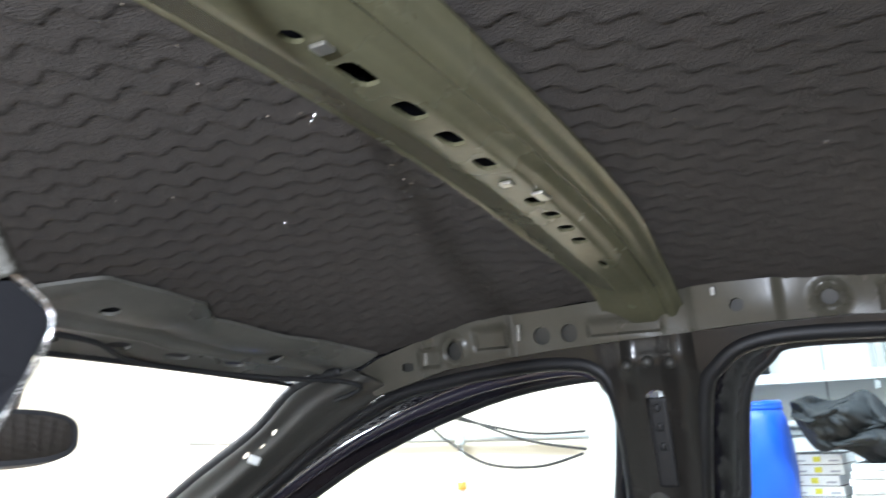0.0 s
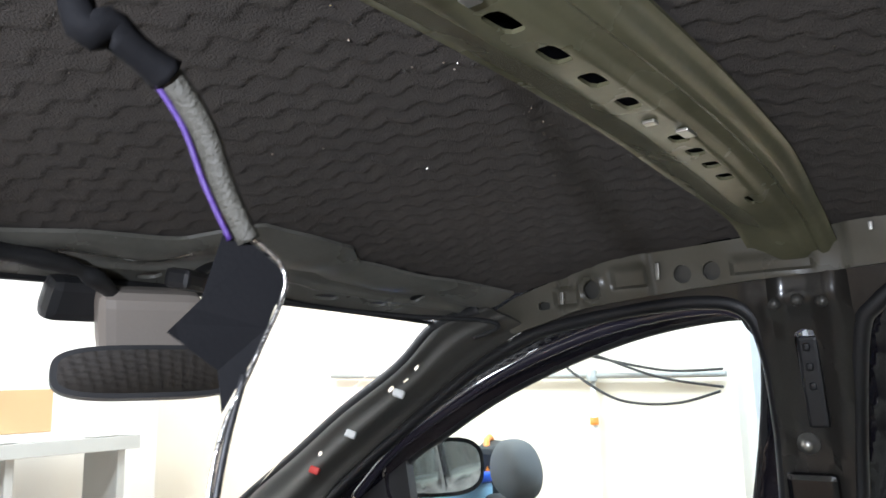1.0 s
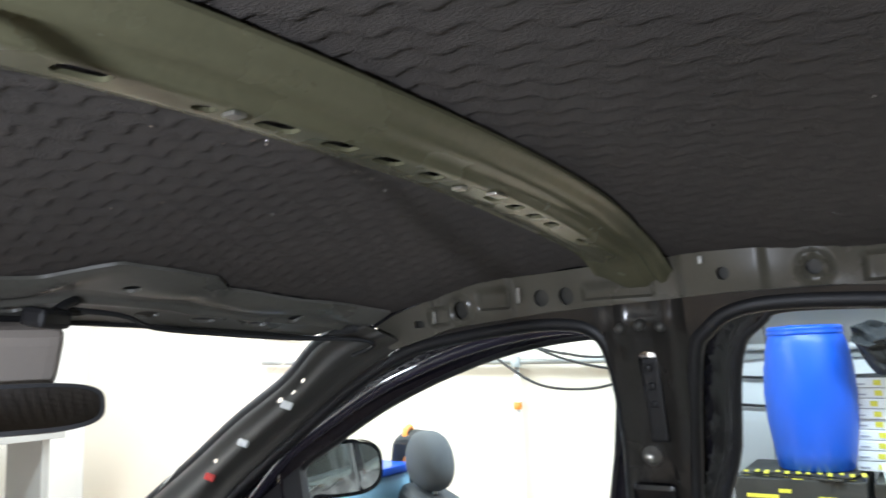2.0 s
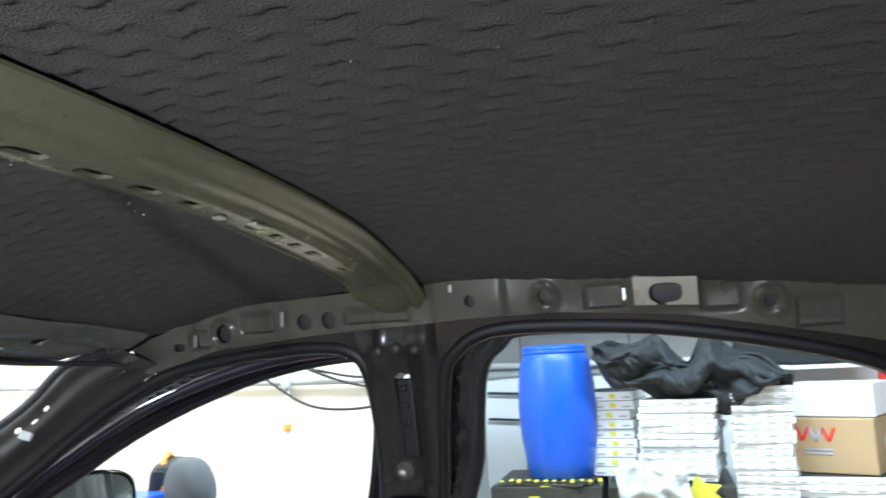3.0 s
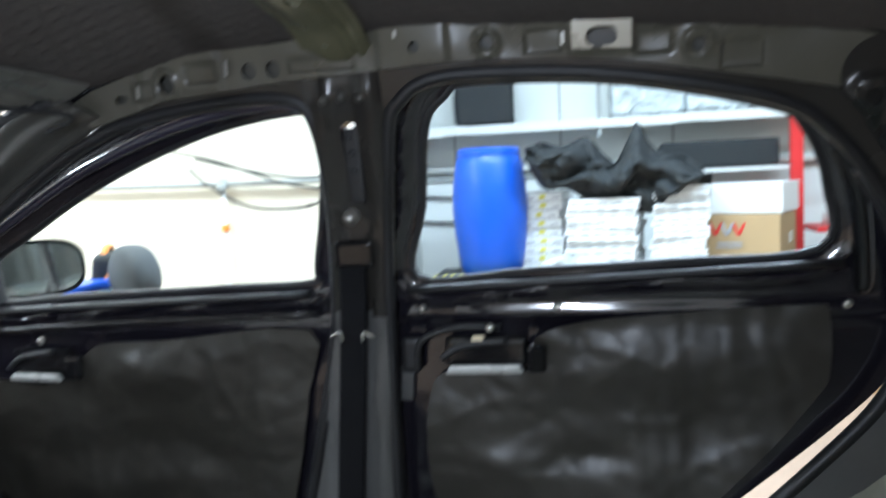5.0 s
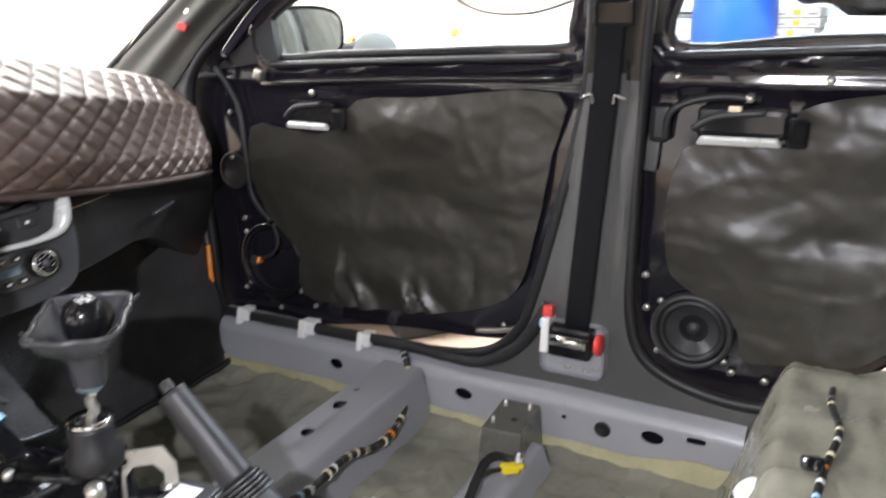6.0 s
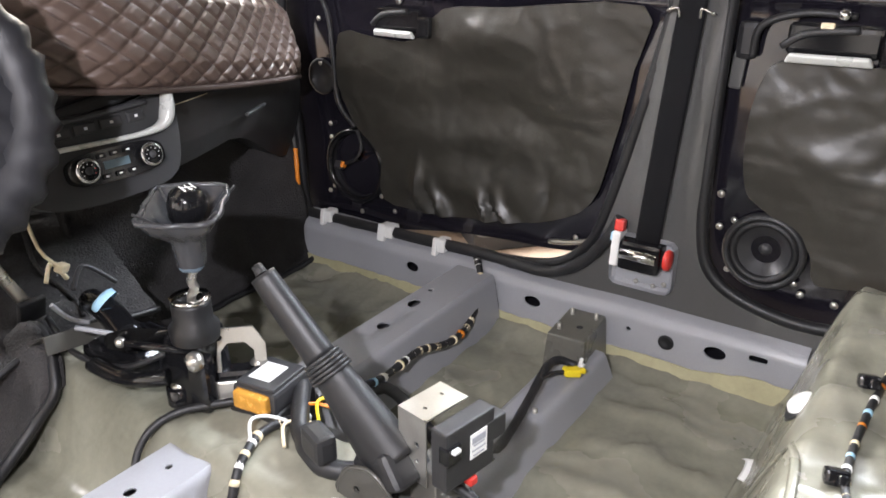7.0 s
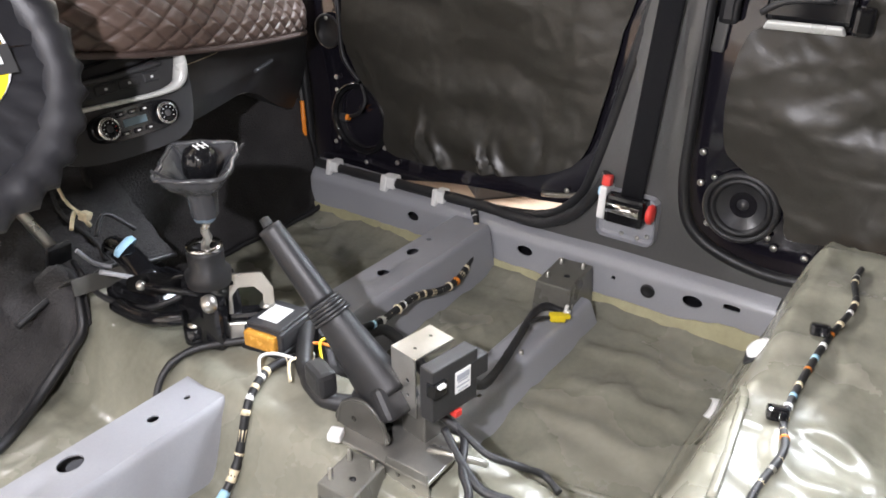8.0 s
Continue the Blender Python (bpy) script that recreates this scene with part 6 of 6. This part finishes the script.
put("body", block((0.022, 0.016, 0.016), (0.0, 0.80, 0.285), (20, 15, 30), 0.004), CREAM_WIRE, cream)
put("lead", tube([(0.0, 0.80, 0.285), (-0.02, 0.82, 0.32), (-0.02, 0.85, 0.40)], 0.003, 6, 4), CREAM_WIRE, cream)

# ---- overhead: mirror, header cable, dangling strip ----
inside_mirror = thing("inside_mirror", "black inside mirror on a beige foot", "mirror")
Mm = look((0.036, 0.50, 0.962), (-0.36, -0.40, 1.06)) @ Matrix.Diagonal((0.84, 0.88, 1, 1))
shell = sheet("mirror_shell", ring(0, 0, 0.112, 0.030, 48, 3.4), [], 0.006, lambda u, v, w: (u, v, -0.012 + w - 0.010 * (1 - (abs(u) / 0.112) ** 4) * (1 if w == 0 else 0)), 0.024)
put("housing", shell, GREY_PLASTIC, inside_mirror, at=Mm @ pose(0, 0, 0, 0, 180, 0))
put("mirror_pane", sheet("mirror_pane", ring(0, 0, 0.105, 0.0245, 48, 3.4), [], 0.008, lambda u, v, w: (u, v, 0.0125 + w), 0.001), MIRROR_GLASS, inside_mirror, at=Mm @ pose(0, 0, 0, 0, 180, 0))
put("foot", block((0.10, 0.05, 0.075), (0.070, 0.57, 1.020), (20, 0, -20), 0.018, 3, (1.15, 1.0)), BEIGE, inside_mirror, "beige plastic mirror foot")
put("foot_base", block((0.16, 0.03, 0.05), (0.050, 0.605, 1.045), (30, 0, 0), 0.012, 2), PLASTIC, inside_mirror)
loom("black cable clipped along the windscreen header", [(0.10, 0.52, 1.072), (0.18, 0.52, 1.066), (0.24, 0.535, 1.052), (0.33, 0.52, 1.044), (0.42, 0.47, 1.036), (0.50, 0.415, 1.032), (0.525, 0.40, 1.022), (0.535, 0.45, 1.008)], 0.0035, lumps=0.1)
loom("thick black loom hanging from the header", [(-0.25, 0.52, 1.083), (-0.12, 0.53, 1.076), (-0.04, 0.54, 1.070), (0.0, 0.55, 1.058), (0.04, 0.575, 1.040), (0.075, 0.60, 1.02)], 0.009, lumps=0.35)
put("clip", block((0.02, 0.02, 0.012), (-0.2, 0.515, 1.078), (0, 0, 10), 0.003), ORANGE_PLASTIC, header)
dome = thing("dome_light_plug", "black wiring plug hanging from the header", "plug")
put("body", block((0.05, 0.03, 0.022), (0.075, 0.50, 1.060), (10, 0, 25), 0.006), RUBBER, dome)
put("lead", tube([(0.075, 0.50, 1.06), (0.10, 0.51, 1.075), (0.12, 0.52, 1.082)], 0.006, 8, 4), TAPE, dome)
strip = thing("hanging_strip", "frayed dark strip with violet wire and foil tape", "cable strip")
S0 = [(-0.342, -0.060, roof_z(-0.34, -0.06) - 0.012), (-0.340, -0.075, 1.030), (-0.333, -0.080, 1.018), (-0.322, -0.081, 1.012), (-0.314, -0.082, 1.002), (-0.308, -0.082, 0.990), (-0.302, -0.083, 0.979)]
put("upper_end", tube(S0[:4], 0.0055, 8, 6, lumps=0.5, flat=0.7), WEBBING, strip)
put("ribbon", tube(S0[3:], 0.0042, 8, 6, flat=0.6, lumps=0.2), material("grey_braid", (0.050, 0.047, 0.037), 0.6, 0, 0.4, 900, 0.8, 60.0, depth=0.001), strip, "grey braided ribbon")
put("violet_wire", tube([(x - 0.0038, y + 0.001, z) for x, y, z in S0[3:]], 0.0007, 6, 6), VIOLET, strip)
flag = bmesh.new()
corner = [flag.verts.new(p) for p in ((-0.306, -0.081, 0.983), (-0.294, -0.087, 0.972), (-0.299, -0.084, 0.956), (-0.3055, -0.080, 0.942), (-0.306, -0.079, 0.951), (-0.3165, -0.076, 0.959), (-0.310, -0.078, 0.966))]
flag.faces.new(corner)
bmesh.ops.subdivide_edges(flag, edges=flag.edges, cuts=3, use_grid_fill=True)
tape = put("tape_flag", flag, WEBBING, strip, "black tape flag with a foil edge")
tape.modifiers.new("thick", "SOLIDIFY").thickness = 0.0006
put("foil_edge", tube([(-0.306, -0.082, 0.983), (-0.2945, -0.087, 0.9722), (-0.2995, -0.0845, 0.955), (-0.306, -0.081, 0.938), (-0.3085, -0.080, 0.922), (-0.311, -0.080, 0.905)], 0.0006, 6, 5), FOIL, strip, "bright foil edge")
put("lower_wire", tube([(-0.302, -0.083, 0.95), (-0.305, -0.081, 0.935), (-0.308, -0.080, 0.915), (-0.311, -0.080, 0.895)], 0.0009, 6, 5), TAPE, strip)


# ---- the garage round the car ----
G = -0.34


def slab(name, x0, x1, y0, y1, z0, z1, mat, label, category):
    return tagged(put(name, block((x1 - x0, y1 - y0, z1 - z0), ((x0 + x1) / 2, (y0 + y1) / 2, (z0 + z1) / 2), bevel=0), mat), label, category, kind="structure")


slab("ground", -4.2, 5.2, -5.2, 6.4, G - 0.1, G, CONCRETE, "tan painted garage floor", "floor")
slab("ceiling_garage", -4.2, 5.2, -5.2, 6.4, 2.70, 2.8, CEILING_PAINT, "white garage ceiling", "ceiling")
slab("wall_east", 4.95, 5.1, -5.2, 0.98, G, 2.7, WALL_WHITE, "white panelled garage wall", "wall")
slab("wall_east_front", 3.62, 3.78, 1.02, 6.4, G, 2.7, WALL_WARM, "cream plastered garage wall", "wall")
slab("wall_return", 3.78, 5.0, 0.98, 1.10, G, 2.7, WALL_WHITE, "white return of the garage wall", "wall")
slab("wall_north", -4.2, 3.62, 6.2, 6.35, G, 2.7, WALL_WHITE, "white garage wall ahead of the car", "wall")
slab("wall_west", -4.2, -4.05, -5.2, 6.2, G, 2.7, WALL_WHITE, "white garage wall", "wall")
slab("wall_south", -4.05, 4.95, -5.2, -5.05, G, 2.7, WALL_WHITE, "white garage wall", "wall")

# pipe, posts and slack cables on the cream wall
service_pipe = thing("service_pipe", "thin pipe with a tee on the cream wall", "pipe")
put("upright", tube([(3.58, 1.80, G), (3.58, 1.80, 0.95)], 0.014, 8, 2), WHITE_PLASTIC, service_pipe)
put("rail", tube([(3.58, 1.05, 0.945), (3.58, 1.80, 0.95), (3.58, 3.9, 0.99)], 0.016, 8, 3), PIPE_GREY, service_pipe)
put("tee", turned([(0.03, -0.03), (0.03, 0.03), (0, 0.035)], (3.57, 1.80, 0.95), steps=12), PIPE_GREY, service_pipe)
put("clamp", turned([(0.024, -0.02), (0.024, 0.02), (0, 0.02)], (3.575, 1.80, 0.70), steps=12), ORANGE_PLASTIC, service_pipe)
for pts in (((3.50, 1.06, 0.86), (3.48, 1.3, 0.80), (3.48, 1.6, 0.82), (3.50, 1.85, 0.95), (3.54, 1.98, 1.04)), ((3.52, 1.05, 0.88), (3.52, 1.4, 0.94), (3.54, 1.8, 1.08), (3.56, 2.1, 1.15)),
            ((3.53, 1.05, 0.97), (3.53, 1.35, 0.97), (3.54, 1.7, 1.04), (3.56, 1.95, 1.10))):
    tagged(put("slack_cable", tube(pts, 0.008, 6, 7), TAPE), "dark cable hanging slackly across the wall", "cable", "slack cables")

# car seat standing outside, and a blue thing before it
loose_seat = thing("loose_car_seat", "grey car seat standing on the garage floor", "car seat", at=pose(1.85, 1.23, G, 0, 0, 48))
loose_seat.scale = (1.3, 1.3, 1.0)
bm = bmesh.new()
bmesh.ops.create_uvsphere(bm, u_segments=28, v_segments=18, radius=1)
for v in bm.verts:
    c = v.co
    v.co = Vector((0.128 * math.copysign(abs(c.x) ** 0.75, c.x) * (1 - 0.18 * c.z), 0.055 * math.copysign(abs(c.y) ** 0.7, c.y), 0.985 + 0.098 * c.z))
for f in bm.faces:
    f.smooth = True
put("headrest", bm, SEAT_GREY, loose_seat)
put("backrest", block((0.48, 0.15, 0.66), (0, 0.02, 0.55), (6, 0, 0), 0.05, 4, (0.8, 0.9)), SEAT_GREY, loose_seat)
put("cushion", block((0.50, 0.50, 0.16), (0, -0.22, 0.16), (-5, 0, 0), 0.05, 4), SEAT_GREY, loose_seat)
put("base", block((0.42, 0.44, 0.08), (0, -0.2, 0.04), (0, 0, 0), 0.01), PLASTIC, loose_seat)
for dx in (-0.05, 0.05):
    put("post", tube([(dx, 0.0, 0.82), (dx, 0.0, 0.95)], 0.006, 8, 2), STEEL, loose_seat)
other = thing("spare_car_seat", "black car seat back with orange piping", "car seat", at=pose(2.15, 1.56, G, 0, 0, 30))
put("backrest", block((0.50, 0.16, 1.04), (0, 0, 0.52), (4, 0, 0), 0.05, 4, (0.7, 0.8)), CLOTH_GREY, other)
put("piping", tube([(-0.2, -0.03, 0.60), (-0.16, -0.02, 1.0), (0.0, -0.01, 1.05), (0.16, -0.02, 1.0), (0.2, -0.03, 0.6)], 0.012, 8, 5), ORANGE_PLASTIC, other)
put("base", block((0.5, 0.3, 0.06), (0, 0, 0.03), bevel=0.01), PLASTIC, other)
tote = thing("blue_crate", "bright blue plastic crate outside the front door", "crate", at=pose(1.75, 1.62, G))
put("body", block((0.5, 0.4, 0.92), (0, 0, 0.46), bevel=0.02), BLUE_PLASTIC, tote)
put("lid", block((0.53, 0.43, 0.03), (0, 0, 0.935), bevel=0.01), BARREL_BLUE, tote)

# printed cartons stacked as a base
def carton(name, x, y, z, sx, sy, sz, mat, label, group, turn=0, bands=(), lid=None):
    t = thing(name, label, "box", group, at=pose(x, y, z, 0, 0, turn))
    put("carton_body", block((sx, sy, sz), (0, 0, sz / 2), bevel=0.006), mat, t)
    for k, (bz, bh, bl, off, bmat) in enumerate(bands):
        put("print_bar", block((0.004, bl, bh), (-sx / 2 - 0.001, off, bz), bevel=0), bmat, t)
    if lid:
        put("tape", block((sx * 1.002, 0.05, 0.002), (0, 0, sz + 0.001), bevel=0), lid, t)
    return t


rb = random.Random(11)


def yellow_bars(sy, sz, n):
    return [(rb.uniform(0.15, 0.9) * sz, rb.uniform(0.012, 0.03), rb.uniform(0.05, 0.16), rb.uniform(-0.4, 0.4) * sy, YELLOW_INK) for _ in range(n)]


for y, z, w in ((0.42, G, 0.62), (0.42, G + 0.33, 0.62), (-0.26, G, 0.66), (-0.26, G + 0.33, 0.66), (-1.0, G, 0.7), (-1.65, G, 0.55)):
    carton("printed_carton", 4.28, y, z, 0.70, w, 0.325, DARK_CARD if z > G else CARDBOARD, "black and yellow printed carton in a stack", "printed cartons", rb.uniform(-3, 3), yellow_bars(w, 0.3, 7), YELLOW_INK)
for k in range(2):
    tagged(put("printed_sleeve", block((0.5, 0.5 - 0.02 * k, 0.012), (4.2 + 0.01 * k, 0.40 - 0.03 * k, G + 0.662 + 0.013 * k), (0, 0, 4 * k - 10), 0.003), DARK_CARD), "flat black and yellow printed sleeve", "sleeve", "printed sleeves")
tagged(put("yellow_splash_carton", sheet("yellow_splash", [(-0.12, 0), (-0.06, 0.05), (-0.10, 0.09), (-0.02, 0.10), (0.03, 0.14), (0.05, 0.08), (0.13, 0.07), (0.08, 0.02), (0.12, -0.03), (0, -0.02), (-0.08, -0.05)], [], 0.01,
           lambda u, v, w: (3.90 + w, -0.42 + u, 0.24 + v), 0.003), YELLOW_INK), "yellow splash printed on a carton", "print")

for k in range(12):
    y = 0.66 - 0.05 * k
    tagged(put("print_band", block((0.05 + 0.03 * (k % 3), 0.022, 0.003), (3.965 + 0.03 * (k % 2), y, G + 0.6835), (0, 0, 8), 0), YELLOW_INK), "yellow band printed on the black sleeve", "print", "yellow printed bands")
# the blue barrel
barrel = thing("barrel", "blue plastic barrel standing on cartons", "barrel", at=pose(4.17, 0.345, G + 0.676))
prof = [(0.0, 0.0), (0.165, 0.0), (0.185, 0.015), (0.20, 0.10), (0.222, 0.25), (0.230, 0.40), (0.222, 0.54), (0.204, 0.66), (0.190, 0.705), (0.182, 0.715)]
put("body", turned(prof, steps=48), BARREL_BLUE, barrel)
put("hoop", turned([(0.182, 0.706), (0.192, 0.712), (0.194, 0.722), (0.187, 0.730), (0.191, 0.738), (0.190, 0.748), (0.180, 0.752)], steps=48), BARREL_BLUE, barrel, "ribbed blue rim")
put("lid", turned([(0.186, 0.750), (0.180, 0.758), (0.165, 0.757), (0.160, 0.748), (0, 0.748)], steps=48), BARREL_BLUE, barrel)

# flat white packets in leaning stacks
def packets(x, y, z, n, sy, h, lean, group, colour_bars):
    for k in range(n):
        t = thing("packet", "flat white packet with grey print, in a stack", "packet", group, at=pose(x + rb.uniform(-0.012, 0.012), y + lean * k + rb.uniform(-0.008, 0.008), z + h * k, 0, 0, rb.uniform(-3, 3) - 9))
        put("carton_body", block((0.42, sy, h * 0.94), (0, 0, h / 2), bevel=0.004), WHITE_CARD, t)
        m = int(sy / 0.075)
        for q in range(m):
            if colour_bars and q % 3 == 1:
                put("print_bar", block((0.003, 0.035, h * 0.5), (-0.211, -sy / 2 + (q + 0.5) * sy / m, h * 0.5), bevel=0), YELLOW_INK, t)
            else:
                put("print_bar", block((0.003, 0.045, h * 0.16), (-0.211, -sy / 2 + (q + 0.5) * sy / m, h * (0.3 if q % 2 else 0.36)), bevel=0), GREY_INK, t)
        put("shadow_gap", block((0.40, sy * 0.97, h * 0.07), (0, 0, h * 0.97), bevel=0), INK, t)


packets(4.36, 0.0, G + 0.676, 9, 0.24, 0.053, 0.0, "packet stack by the barrel", True)
packets(4.18, -0.33, G + 0.676, 12, 0.40, 0.036, -0.003, "leaning packet stack", False)
packets(4.18, -0.765, G + 0.338, 25, 0.30, 0.033, -0.001, "tall packet stack", False)
packets(4.16, -1.16, G + 0.338, 9, 0.52, 0.040, 0.0, "low packet stack", False)
packets(4.16, -1.62, G + 0.338, 8, 0.36, 0.040, 0.0, "low packet stack at the end", False)

# cardboard box with a plain mark and its white lid
brown_box = thing("cardboard_box", "brown cardboard box with a red and blue zigzag mark", "box", at=pose(4.24, -1.14, G + 0.702, 0, 0, -24))
put("carton_body", block((0.40, 0.46, 0.28), (0, 0, 0.14), bevel=0.006), CARDBOARD, brown_box)
put("flap", block((0.30, 0.46, 0.010), (-0.02, 0.0, 0.33), (0, -28, 0), 0.003), WHITE_CARD, brown_box, "raised white flap")
put("lid", block((0.42, 0.47, 0.17), (0.05, 0.0, 0.37), bevel=0.006), WHITE_CARD, brown_box, "white lid")
for k in range(6):
    y = 0.13 - 0.032 * k
    put("mark_stroke", block((0.004, 0.016, 0.075), (-0.202, y, 0.20), (-24 if k % 2 == 0 else 24, 0, 0), 0), RED_PLASTIC if k not in (2, 3) else GREY_INK, brown_box)
for z in (0.12, 0.10):
    put("print_bar", block((0.003, 0.14, 0.010), (-0.202, 0.04, z), bevel=0), GREY_INK, brown_box)
put("label", block((0.06, 0.003, 0.06), (0.05, -0.231, 0.14), bevel=0), LABEL, brown_box)

# dark cloth thrown over the stacks
def cloth(u, v):
    y = 0.10 - 1.02 * u
    top = lerp(u, [(0, 1.06), (0.1, 1.09), (0.35, 1.10), (0.5, 0.98), (0.62, 1.17), (0.68, 1.07), (0.85, 0.98), (1.0, 0.87)])
    low = lerp(u, [(0, 1.0), (0.08, 0.86), (0.3, 0.79), (0.5, 0.74), (0.7, 0.68), (0.85, 0.74), (1.0, 0.84)])
    z = top + (low - top) * v
    f = 0.055 * math.sin(u * 17 + v * 5 + 2 * noise.noise(Vector((u * 3, v * 3, 0)))) * math.sin(math.pi * min(1, v * 1.1)) + 0.05 * noise.noise(Vector((u * 5, v * 4, 2)))
    f += 0.10 * (0.35 - abs(noise.noise(Vector((u * 7 + v * 2, v * 4 - u * 3, 6))))) + 0.05 * (0.3 - abs(noise.noise(Vector((u * 15, v * 9, 9)))))
    return (4.02 - 0.10 * math.sin(math.pi * v) + f, y, z + 0.02 * math.sin(u * 23 + v * 9))


throw = put("dark_cloth", grid("dark_cloth", np.linspace(0, 1, 90), np.linspace(0, 1, 40), cloth), CLOTH_GREY)
throw.modifiers.new("thick", "SOLIDIFY").thickness = 0.006
tagged(throw, "dark grey cloth thrown in folds over the packets", "cloth")
bag = put("grey_bag", grid("grey_bag", np.linspace(0, 1, 30), np.linspace(0, 1, 24), lambda u, v: (3.86 + 0.06 * noise.noise(Vector((u * 5, v * 5, 8))) - 0.05 * math.sin(math.pi * v), 0.02 - 0.36 * u - 0.06 * v, 0.42 - 0.30 * v + 0.05 * math.sin(u * 3))), GREY_BAG)
tagged(bag, "pale grey crumpled bag leaning on the cartons", "bag")

# wall fittings beyond
shelf = thing("wall_shelf", "white wall shelf loaded with film-wrapped goods", "shelf")
put("board", block((0.30, 3.4, 0.03), (4.80, -0.6, 1.235), bevel=0.004), PIPE_GREY, shelf)
put("lip", block((0.02, 3.4, 0.06), (4.64, -0.6, 1.235), bevel=0.004), WHITE_PLASTIC, shelf)
for y in (0.9, -0.32, -1.9):
    put("support", block((0.03, 0.03, 0.9), (4.66, y, 1.6), bevel=0.003), PIPE_GREY, shelf)
for y, s in ((0.45, 0.40), (-0.62, 0.46), (-1.05, 0.40), (-1.45, 0.42)):
    t = put("wrapped_bundle", block((0.26, s, 0.34), (4.80, y, 1.43), (0, 0, 6), 0.05, 4), FILM if y < 0 else CLOTH_GREY)
    tagged(t, "bundle wrapped in crumpled clear film" if y < 0 else "dark rounded bundle on the shelf", "bundle", "wrapped bundles")
dark_case = thing("dark_case", "long dark case on a wall bracket", "case")
put("body", block((0.20, 0.72, 0.17), (4.78, -1.06, 1.00), bevel=0.02), CLOTH_GREY, dark_case)
put("rail", block((0.04, 0.9, 0.025), (4.68, -1.06, 0.895), bevel=0.004), WHITE_PLASTIC, dark_case)
put("bracket", block((0.25, 0.03, 0.03), (4.82, -1.06, 0.895), bevel=0.003), PIPE_GREY, dark_case)
dado = thing("wall_pipe", "pale horizontal pipe along the white wall", "pipe")
put("pipe", tube([(4.90, 0.95, 0.985), (4.90, -2.6, 0.93)], 0.022, 10, 2), WHITE_PLASTIC, dado)
put("shadow_strip", block((0.02, 3.5, 0.05), (4.935, -0.8, 0.93), bevel=0.003), PIPE_GREY, dado)
for z in (0.80, 0.62):
    tagged(put("wall_cable", tube([(4.92, 0.95, z), (4.92, 0.6, z - 0.015), (4.92, 0.0, z)], 0.010, 6, 5), TAPE), "black cable along the white wall", "cable", "wall cables")
for k in range(6):
    tagged(put("trim_wall_joint", block((0.006, 0.012, 2.6), (4.947, 0.7 - 0.75 * k, 1.0), bevel=0), PIPE_GREY), "joint between wall panels", "joint", kind="structure")
red_rack = thing("red_rack", "red painted steel rack with a shelf", "rack")
put("post", block((0.06, 0.07, 1.55), (4.62, -1.50, G + 0.775), bevel=0.005), RED_PAINT, red_rack)
put("shelf_board", block((0.4, 0.6, 0.03), (4.55, -1.85, 0.52), bevel=0.004), RED_PAINT, red_rack)
put("far_post", block((0.06, 0.07, 1.55), (4.62, -2.18, G + 0.775), bevel=0.005), RED_PAINT, red_rack)
for k in range(4):
    tagged(put("jar", turned([(0, 0), (0.04, 0), (0.04, 0.12), (0.025, 0.14), (0.025, 0.16), (0, 0.16)], (4.5, -1.66 - 0.1 * k, 0.536), steps=14), (WHITE_PLASTIC, CARDBOARD, PIPE_GREY, WHITE_PLASTIC)[k]), "small jar on the red rack", "jar", "jars on the rack")

# what shows ahead through the windscreen: a bench with goods along the wall
bench = thing("work_bench", "long pale work bench with a rail ahead of the car", "bench")
put("top", block((5.0, 0.6, 0.05), (0.4, 5.6, 0.62), bevel=0.005), WHITE_PLASTIC, bench)
put("front_rail", block((5.0, 0.03, 0.10), (0.4, 5.28, 0.54), bevel=0.005), PIPE_GREY, bench)
for x in (-1.9, -0.6, 0.7, 2.0, 2.8):
    put("leg", block((0.06, 0.5, 0.94), (x, 5.6, G + 0.47), bevel=0.005), PIPE_GREY, bench)
for k, (x, w, h, m) in enumerate(((-0.6, 0.4, 0.26, CARDBOARD), (0.05, 0.45, 0.30, WHITE_CARD), (0.62, 0.32, 0.34, RED_PLASTIC), (1.0, 0.3, 0.25, YELLOW_PLASTIC), (1.5, 0.5, 0.28, BLUE_PLASTIC), (2.1, 0.4, 0.3, CARDBOARD))):
    carton("bench_box", x, 5.6, 0.647, 0.35, w, h, m, "small box standing on the work bench", "boxes on the bench", 90)
for y in (3.4, 3.9, 4.5, 5.2):
    tagged(put("trim_ceiling_rail", block((7.6, 0.05, 0.06), (-0.2, y, 2.66), bevel=0.005), PIPE_GREY), "grey rail under the ceiling", "rail", kind="structure")
# lamp housings
for x, y, a, b in ((2.6, -0.6, 0.34, 3.1), (2.4, 3.4, 0.54, 3.3), (-0.6, 3.8, 3.1, 0.54), (-2.2, 0.1, 0.54, 3.1), (-0.4, -3.2, 3.1, 0.54)):
    tagged(put("lamp_housing", block((a, b, 0.05), (x, y, 2.66), bevel=0.005), WHITE_PLASTIC), "white lamp housing under the garage ceiling", "ceiling lamp", "ceiling lamps")
